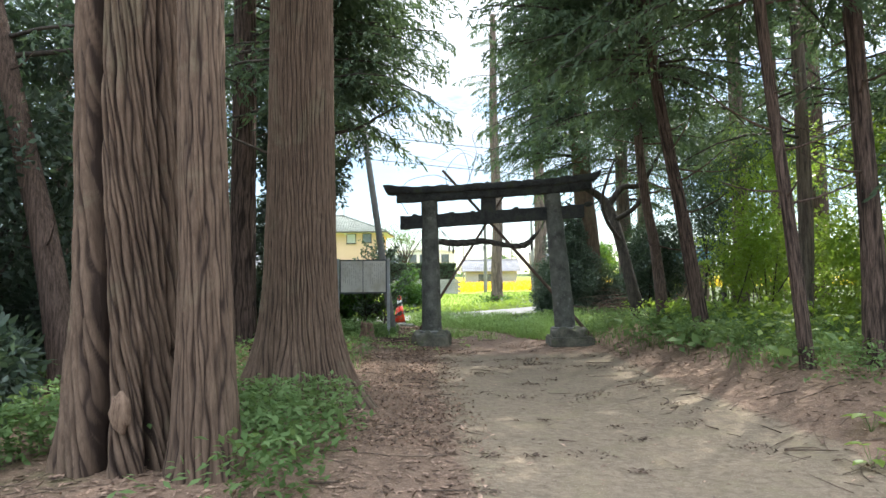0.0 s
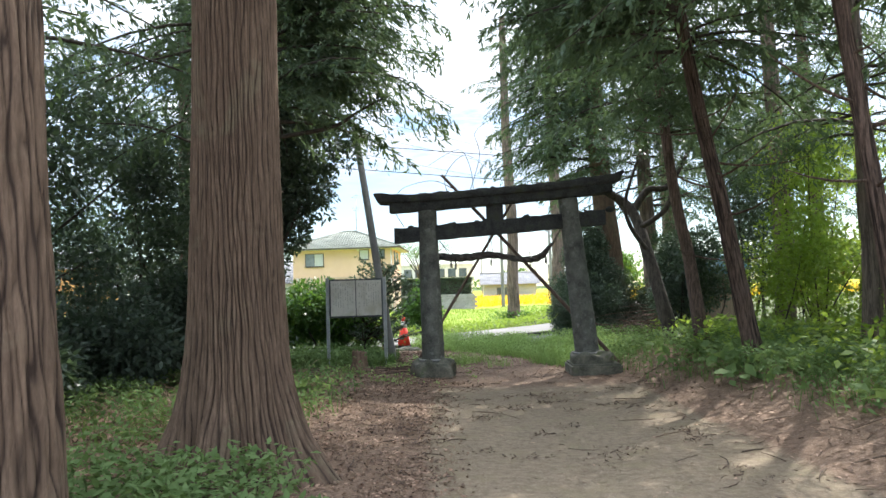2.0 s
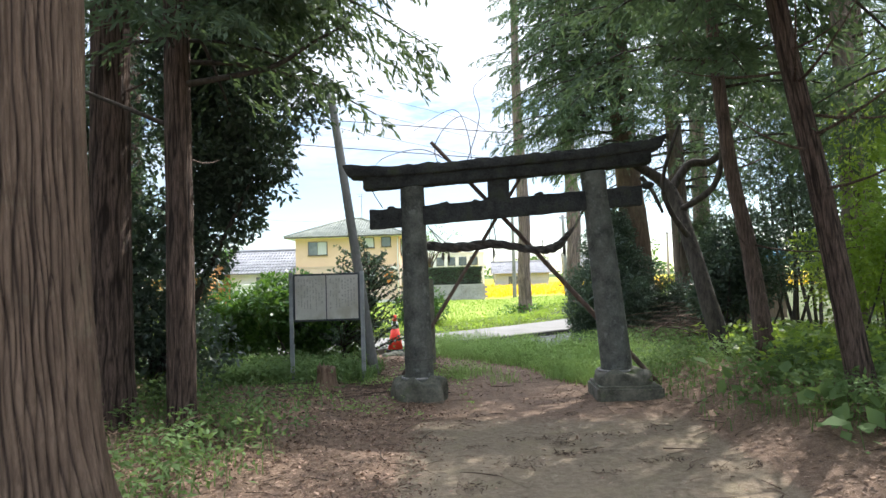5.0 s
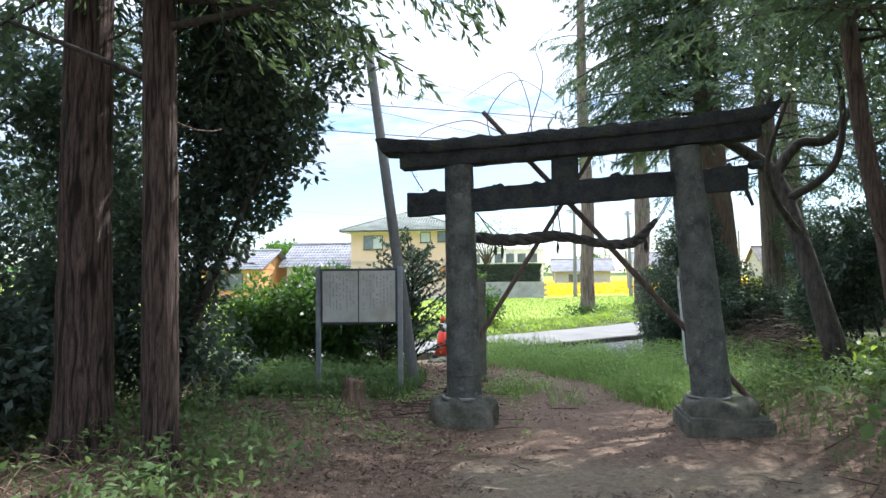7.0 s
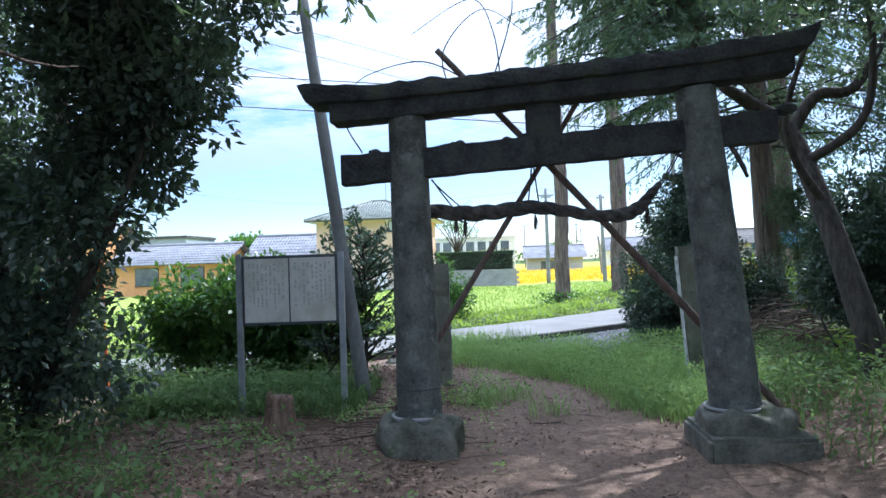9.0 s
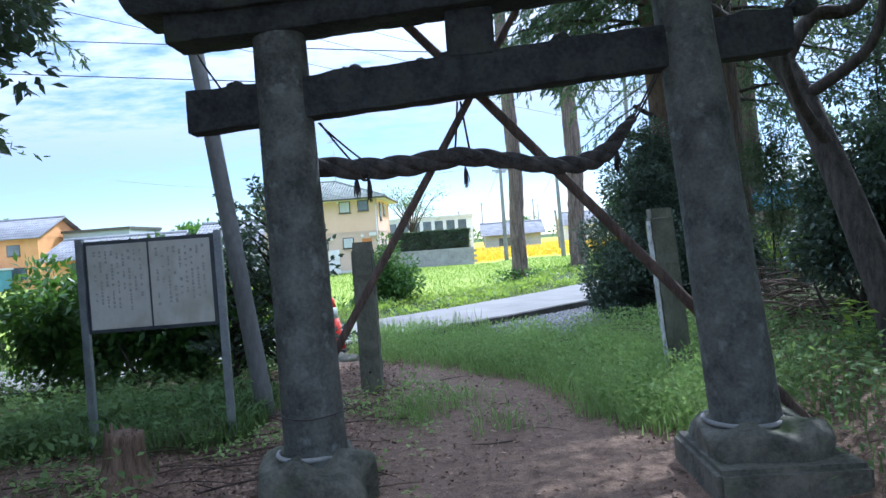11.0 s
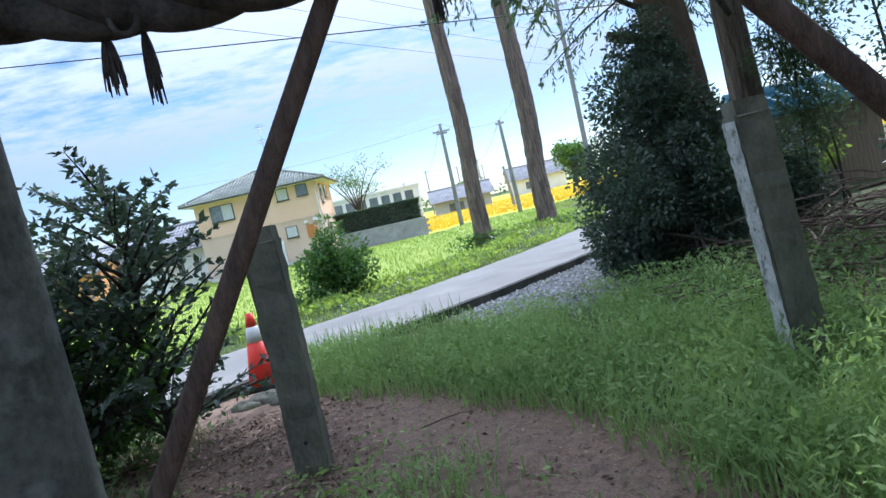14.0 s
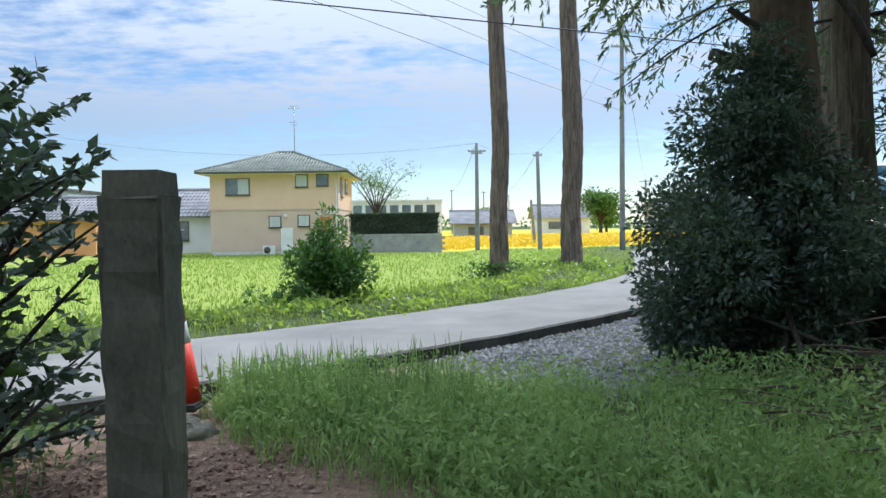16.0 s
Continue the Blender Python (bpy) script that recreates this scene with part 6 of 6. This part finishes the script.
gxs, gys = scatter(90000, -1.4, 4.0, 15.2, 22.4, lawn)
ok = road_side(gxs, gys) < -1.5
blades("path_grass", "fresh green grass growing across the way to the lane", on_ground(gxs[ok], gys[ok]), 0.21, 0.010, GRASS_BLADE, 0.55)
gxs, gys = scatter(10000, -1.4, 3.6, 15.4, 21.8, lawn)
p = on_ground(gxs, gys)
st = np.repeat(p, 7, axis=0)
st[:, 2] += rng.uniform(0.04, 0.34, len(st))
st[:, :2] += rng.normal(size=(len(st), 2)) * 0.03
me = quads_mesh("tall_weeds", leaf_quads(st, unit(rng.normal(size=(len(st), 3)) + (0, 0, 0.3)), 0.055 * (0.6 + rng.random(len(st))), 0.018 * (0.6 + rng.random(len(st)))))
me.materials.append(GRASS_BLADE)
tagged(new("tall_weeds", me), "fine-leaved weeds standing among the grass", "weeds", kind="stuff")

gxs, gys = scatter(900, -1.3, 0.9, 19.6, 21.4, lambda x, y: lawn(x, y) * 0.6)
lines = []
for x_, y_ in zip(gxs, gys):
    z_ = gz(x_, y_)
    tip = (x_ + rng.normal() * 0.06, y_ + rng.normal() * 0.06, z_ + rng.uniform(0.32, 0.52))
    lines.append((bend((x_, y_, z_), tip, 3), [0.0022, 0.002, 0.0045, 0.0015]))
me = tubes("seed_stalks", lines, 4)
me.materials.append(GRASS_BLADE)
tagged(new("seed_stalks", me), "thin seed stalks of weeds along the lane", "weeds", kind="stuff")

# far verge and field edge
x, y = scatter(90000, -14, 14, 20, 52, lambda x, y: (np.abs(road_side(x, y) - 3.2) < 1.9) * (0.25 + 0.75 * patchy(x, y)))
blades("verge_grass", "sunlit yellow-green verge grass along the lane", on_ground(x, y), 0.20, 0.016, VERGE_BLADE, 0.5)
x, y = scatter(5000, -6, 9, 25, 40, lambda x, y: (np.abs(road_side(x, y) - 2.9) < 1.4) * patchy(x, y, 1.7))
p = np.repeat(on_ground(x, y), 12, axis=0)
p += rng.normal(size=p.shape) * np.array([0.12, 0.12, 0.05]) + np.array([0, 0, 0.1])
me = quads_mesh("verge_weeds", leaf_quads(p, unit(rng.normal(size=p.shape) + (0, 0, 0.3)), 0.1 * (0.6 + rng.random(len(p))), 0.05 * (0.6 + rng.random(len(p)))))
me.materials.append(SUN_LEAF)
tagged(new("verge_weeds", me), "leafy creeping weeds on the sunny verge", "weeds", kind="stuff")
for fx, fy in ((2.62, 36.6), (4.80, 36.2)):
    p = np.stack([fx + rng.normal(size=900) * 0.5, fy - 0.2 + rng.normal(size=900) * 0.35, rng.uniform(-0.3, 0.25, 900)], axis=1)
    me = quads_mesh("ivy_foot", leaf_quads(p, unit(rng.normal(size=p.shape)), np.full(900, 0.14), np.full(900, 0.08)))
    me.materials.append(BUSH_LEAF)
    tagged(new("ivy_foot", me), "low ivy around the foot of the roadside cedar", "ivy", kind="stuff")
x, y = scatter(34000, -20, 12, 24, 62, lambda x, y: (road_side(x, y) > 4.6) * 1.0)
blades("rice_field", "bright green regrowth in rows on the harvested rice field", on_ground(x, y), 0.15, 0.028, RICE_BLADE, 0.4, category="field")
x, y = scatter(28000, -3, 70, 67, 130, lambda x, y: ((y < 74) | (y > 77)) * np.clip(1.6 - y / 110, 0.15, 1))
blades("ripe_rice", "golden ripe rice standing in the far field", on_ground(x, y), 0.62, 0.13, GOLD_BLADE, 0.5, category="field")


def weeds(name, label, x, y, per, size, spread, height, mat):
    p = np.repeat(on_ground(x, y), per, axis=0)
    n = len(p)
    p[:, :2] += rng.normal(size=(n, 2)) * spread
    p[:, 2] += rng.random(n) ** 0.8 * height
    s = 0.6 + 0.8 * rng.random(n)
    me = quads_mesh(name, leaf_quads(p, unit(rng.normal(size=(n, 3)) * (1, 1, 0.5) + (0, 0, 0.1)), size[0] * s, size[1] * s, 0.3, 0.75))
    me.materials.append(mat)
    return tagged(new(name, me), label, "weeds", kind="stuff")


left_side = lambda x, y: smooth(2.1, 2.9, path_mid(y) - x) * (0.25 + 0.75 * patchy(x, y)) * (1 - 0.8 * np.exp(-((x + 1.2) ** 2 + (y - 14.5) ** 2) / 2.2)) * (0.4 + 0.6 * smooth(8.5, 10.5, y)) * (1 - 0.97 * ((x > -3.1) & (x < -1.2) & (y < 6.2)))
x, y = scatter(4200, -8, -0.8, 4.5, 19.5, left_side)
weeds("left_weeds", "green leafy weeds and seedlings in the shade of the cedars", x, y, 18, (0.075, 0.032), 0.11, 0.36, WEED_LEAF)
x, y = scatter(380, -3.4, -0.85, 4.9, 7.5, lambda x, y: smooth(1.5, 2.0, path_mid(y) - x) * (1 - ((x > -3.0) & (x < -1.3) & (y < 5.9))))
weeds("foot_weeds", "leafy weeds growing at the foot of the great cedars", x, y, 26, (0.075, 0.034), 0.10, 0.40, WEED_LEAF)
x, y = scatter(6000, -6, -0.9, 9, 19.5, left_side)
blades("shade_grass", "thin shade grass under the trees", on_ground(x, y), 0.26, 0.010, WEED_LEAF, 0.6)
right_side = lambda x, y: smooth(2.2, 3.0, x - path_mid(y) + 0.6 * smooth(10, 14, y)) * (0.25 + 0.75 * patchy(x, y))
x, y = scatter(4600, 2.6, 10, 5, 20.5, right_side)
weeds("right_weeds", "sunlit leafy weeds and seedlings on the bank", x, y, 20, (0.065, 0.028), 0.12, 0.32, WEED_LEAF)
x, y = scatter(1300, 4.2, 10, 6, 17, lambda x, y: patchy(x, y, 0.8))
weeds("sunny_weeds", "bright sunlit leaves under the trees", x, y, 18, (0.12, 0.06), 0.2, 0.5, SUN_LEAF)
# grass in the darker weed colour, which carries the shade on the bank
x, y = scatter(9000, 2.8, 6, 9, 18, right_side)
blades("bank_grass", "thin grass on the bank", on_ground(x, y), 0.22, 0.010, WEED_LEAF, 0.5)

x, y = scatter(420, 3.2, 6.0, 8.5, 15.5, lambda x, y: right_side(x, y) * patchy(x, y, 1.4))
weeds("broad_weeds", "broad-leaved plants growing low on the shaded bank", x, y, 9, (0.17, 0.11), 0.14, 0.26, WEED_LEAF)
dr = random.Random(31)
lines = []
for _ in range(420):
    x, y = dr.uniform(-4.6, -2.0), dr.uniform(9.2, 13.4)
    a, ln = dr.uniform(0, 6.28), dr.uniform(0.25, 0.75)
    z = gz(x, y)
    lines.append((bend((x, y, z), (x + ln * 0.8 * math.cos(a), y + ln * 0.8 * math.sin(a), z + ln * dr.uniform(0.1, 0.5)), 4, -0.12 * ln), [0.006, 0.005, 0.004, 0.003, 0.0015]))
me = tubes("dry_stalks", lines, 4)
me.materials.append(DRY_LEAF)
tagged(new("dry_stalks", me), "dry brown arching stalks and fallen sprays under the cedars", "dead stalks", kind="stuff")

# fallen leaves, twigs and clods
def litter_keep(x, y):
    o = x - path_mid(y)
    return np.clip(0.04 + 0.10 * smooth(12, 14, y) + smooth(0.8, 1.4, -o) + 0.7 * smooth(1.5, 2.1, o), 0, 1)


x, y = scatter(52000, -4, 5.5, 4.2, 19.5, litter_keep)
p = on_ground(x, y) + np.array([0, 0, 0.006])
w = unit(np.stack([rng.normal(size=len(p)), rng.normal(size=len(p)), rng.normal(size=len(p)) * 0.18], axis=1))
me = quads_mesh("leaf_litter", leaf_quads(p, w, 0.062 * (0.4 + rng.random(len(p)) * 1.1), 0.024 * (0.5 + rng.random(len(p))), 0.3, 0.85))
me.materials.append(DRY_LEAF)
tagged(new("leaf_litter", me), "brown needles and dead leaves strewn over the ground", "leaf litter", kind="stuff")
x, y = scatter(60000, -3.0, 2.4, 6.5, 19.5, lambda x, y: np.maximum(smooth(0.7, 1.3, path_mid(y) - x), 0.25 * smooth(13.5, 15.0, y)) * (0.3 + 0.7 * patchy(x, y, 2.1)))
p = on_ground(x, y) + np.array([0, 0, 0.012])
w = unit(np.stack([rng.normal(size=len(p)), rng.normal(size=len(p)), rng.normal(size=len(p)) * 0.35], axis=1))
me = quads_mesh("bark_chips", leaf_quads(p, w, 0.034 * (0.4 + rng.random(len(p)) * 1.1), 0.018 * (0.5 + rng.random(len(p))), 0.3, 0.6))
me.materials.append(CHIP)
tagged(new("bark_chips", me), "pale chips of bark and dead leaves beside the path", "leaf litter", kind="stuff")
x, y = scatter(9000, -3.6, -1.15, 15.5, 17.4, lambda x, y: 0.3 + 0.7 * patchy(x, y, 1.5))
blades("board_grass", "dark shade grass around the foot of the notice board", on_ground(x, y), 0.30, 0.012, WEED_LEAF, 0.7)
x, y = scatter(700, -2.8, 0.6, 13.2, 17.6, lambda x, y: smooth(0.55, 0.95, patchy(x, y, 2.3)) * (1 - smooth(0.0, 0.5, x)))
weeds("low_sprouts", "small fresh green sprouts among the leaf litter", x, y, 10, (0.05, 0.028), 0.07, 0.09, GRASS_BLADE)
# dark clots of broken cedar sprays on the path
cx_, cy_ = rng.uniform(-0.6, 3.0, 70), rng.uniform(4.6, 13.5, 70)
p = np.repeat(np.stack([cx_, cy_], 1), 34, axis=0) + rng.normal(size=(70 * 34, 2)) * np.repeat(rng.uniform(0.02, 0.09, 70), 34)[:, None] * np.array([1.6, 0.8])
p = on_ground(p[:, 0], p[:, 1]) + np.array([0, 0, 0.01]) + rng.random((70 * 34, 1)) * np.array([[0, 0, 0.025]])
w = unit(np.stack([rng.normal(size=len(p)), rng.normal(size=len(p)), rng.normal(size=len(p)) * 0.3], axis=1))
me = quads_mesh("cedar_debris", leaf_quads(p, w, 0.045 * (0.5 + rng.random(len(p))), 0.012 * (0.5 + rng.random(len(p))), 0.3, 0.6))
me.materials.append(TWIG)
tagged(new("cedar_debris", me), "dark clots of broken cedar sprays on the path", "debris", kind="stuff")
tr_ = random.Random(8)
lines = []
for _ in range(900):
    x, y = tr_.uniform(-3.2, 4.8), tr_.uniform(4.5, 18.5)
    o = x - float(path_mid(y))
    if abs(o) < 1.0 and tr_.random() < 0.86:
        continue
    a, ln = tr_.uniform(0, 6.28), tr_.uniform(0.06, 0.42) * (1.6 if tr_.random() < 0.08 else 1)
    r = 0.0025 + 0.005 * tr_.random() ** 2
    b = (x + ln * math.cos(a), y + ln * math.sin(a))
    lines.append((bend((x, y, gz(x, y) + r + 0.004), (b[0], b[1], gz(*b) + r + 0.012), 3, 0, (tr_.gauss(0, 0.03), tr_.gauss(0, 0.03), 0.004)), [r, r, r * 0.8, r * 0.4]))
for _ in range(70):
    x, y = tr_.uniform(-2.6, -0.3), tr_.uniform(14.0, 17.2)
    a, ln = tr_.gauss(0.2, 0.5), tr_.uniform(0.3, 0.9)
    b = (x + ln * math.cos(a), y + ln * math.sin(a))
    lines.append((bend((x, y, gz(x, y) + 0.012), (b[0], b[1], gz(*b) + 0.03), 4, -0.02, (tr_.gauss(0, 0.05), tr_.gauss(0, 0.05), 0.004)), [0.007, 0.007, 0.006, 0.005, 0.003]))
me = tubes("fallen_twigs", lines, 4)
me.materials.append(TWIG)
tagged(new("fallen_twigs", me), "fallen dry cedar twigs on the ground", "twigs", kind="stuff")

# gravel between the thicket and the lane
x, y = scatter(9000, 0.4, 5.4, 20.6, 27, lambda x, y: (road_side(x, y) < -1.42) * (road_side(x, y) > -4.4) * smooth(0.5, 1.6, x - 0.25 * (22.5 - y)))
p = on_ground(x, y)
s = 0.02 + 0.03 * rng.random(len(p))
ang = rng.uniform(0, 6.28, len(p))
ca, sa = np.cos(ang), np.sin(ang)
ring = np.stack([np.stack([ca * s, sa * s, s * 0.1], 1), np.stack([-sa * s * 0.8, ca * s * 0.8, s * 0.1], 1), np.stack([-ca * s, -sa * s, s * 0.05], 1), np.stack([sa * s * 0.7, -ca * s * 0.7, s * 0.1], 1)], 1) + p[:, None, :]
top = p + np.stack([np.zeros(len(p)), np.zeros(len(p)), s * 0.7], 1)
verts = np.concatenate([ring.reshape(-1, 3), top])
n4 = len(p) * 4
faces = []
for i in range(len(p)):
    for k in range(4):
        faces.append((i * 4 + k, i * 4 + (k + 1) % 4, n4 + i))
me = mesh_from("gravel", verts, faces)
me.materials.append(GRAVEL)
tagged(new("gravel", me), "loose grey gravel beside the lane", "gravel", kind="stuff")

# heap of dead branches behind the right pillar
heap = thing("brush_heap", (4.7, 19.4, gz(4.7, 19.4)), "brown heap of dead branches and cedar brush", "brush heap")
lines = []
for _ in range(420):
    a, b = tr_.gauss(0, 0.75), tr_.gauss(0, 0.6)
    h = max(0.02, 0.75 * math.exp(-(a * a + b * b) / 0.8) * tr_.uniform(0.2, 1.05))
    d, ln = tr_.uniform(0, 6.28), tr_.uniform(0.3, 1.1)
    r = 0.004 + 0.012 * tr_.random() ** 3
    lines.append((bend((a, b, h), (a + ln * math.cos(d), b + ln * math.sin(d), max(0.02, h + tr_.gauss(0, 0.12) - 0.1)), 3, -0.04), [r, r, r * 0.8, r * 0.4]))
for pts_, rad_ in lines[:40]:
    part("dead_branch", tube("dead_branch", pts_, [r * 1.6 for r in rad_], 6), TWIG, heap)
tagged(part("branch_tangle", tubes("branch_tangle", lines[40:], 4), TWIG, heap), kind="stuff")


# broad-leaved seedlings at the edge of the path
for x_, y_, k_ in ((3.02, 5.9, 0.9), (3.38, 6.5, 1.1), (3.9, 9.4, 0.8), (-0.15, 17.15, 0.8), (4.3, 13.3, 1.0), (3.55, 15.6, 1.1)):
    z_ = gz(x_, y_)
    sd = thing("seedling", (x_, y_, z_), "bright green broad-leaved seedling on bare soil", "plant", "seedlings")
    a_ = rng.uniform(0, 6.28)
    for j in range(6):
        th = a_ + j * 1.1
        h_ = k_ * (0.06 + 0.025 * j)
        tip = Vector((math.cos(th) * 0.07 * k_, math.sin(th) * 0.07 * k_, h_))
        part("stalk", tube("stalk", bend((0, 0, -0.01), tip, 4), 0.0025, 5), WEED_LEAF, sd)
        bm = bmesh.new()
        d_, sd_ = Vector((math.cos(th), math.sin(th), -0.12)), Vector((-math.sin(th), math.cos(th), 0))
        rim = []
        for u, w_ in ((0, 0.0), (0.12, 0.55), (0.35, 0.8), (0.65, 0.6), (1.0, 0.0)):
            rim.append((u, w_))
        mid_ = [bm.verts.new(tip + d_ * (u * 0.13 * k_) + Vector((0, 0, -0.012 * u))) for u, w_ in rim]
        for s_ in (1, -1):
            edge_ = [bm.verts.new(tip + d_ * (u * 0.13 * k_) + sd_ * (s_ * w_ * 0.055 * k_) + Vector((0, 0, 0.008 * w_))) for u, w_ in rim[1:-1]]
            row_ = [mid_[0]] + edge_ + [mid_[-1]]
            for i in range(4):
                vs = [mid_[i], mid_[i + 1], row_[i + 1], row_[i]]
                vs = [v for n2, v in enumerate(vs) if v not in vs[:n2]]
                if len(vs) > 2:
                    bm.faces.new(vs)
        part("leaf", bm, SUN_LEAF, sd)
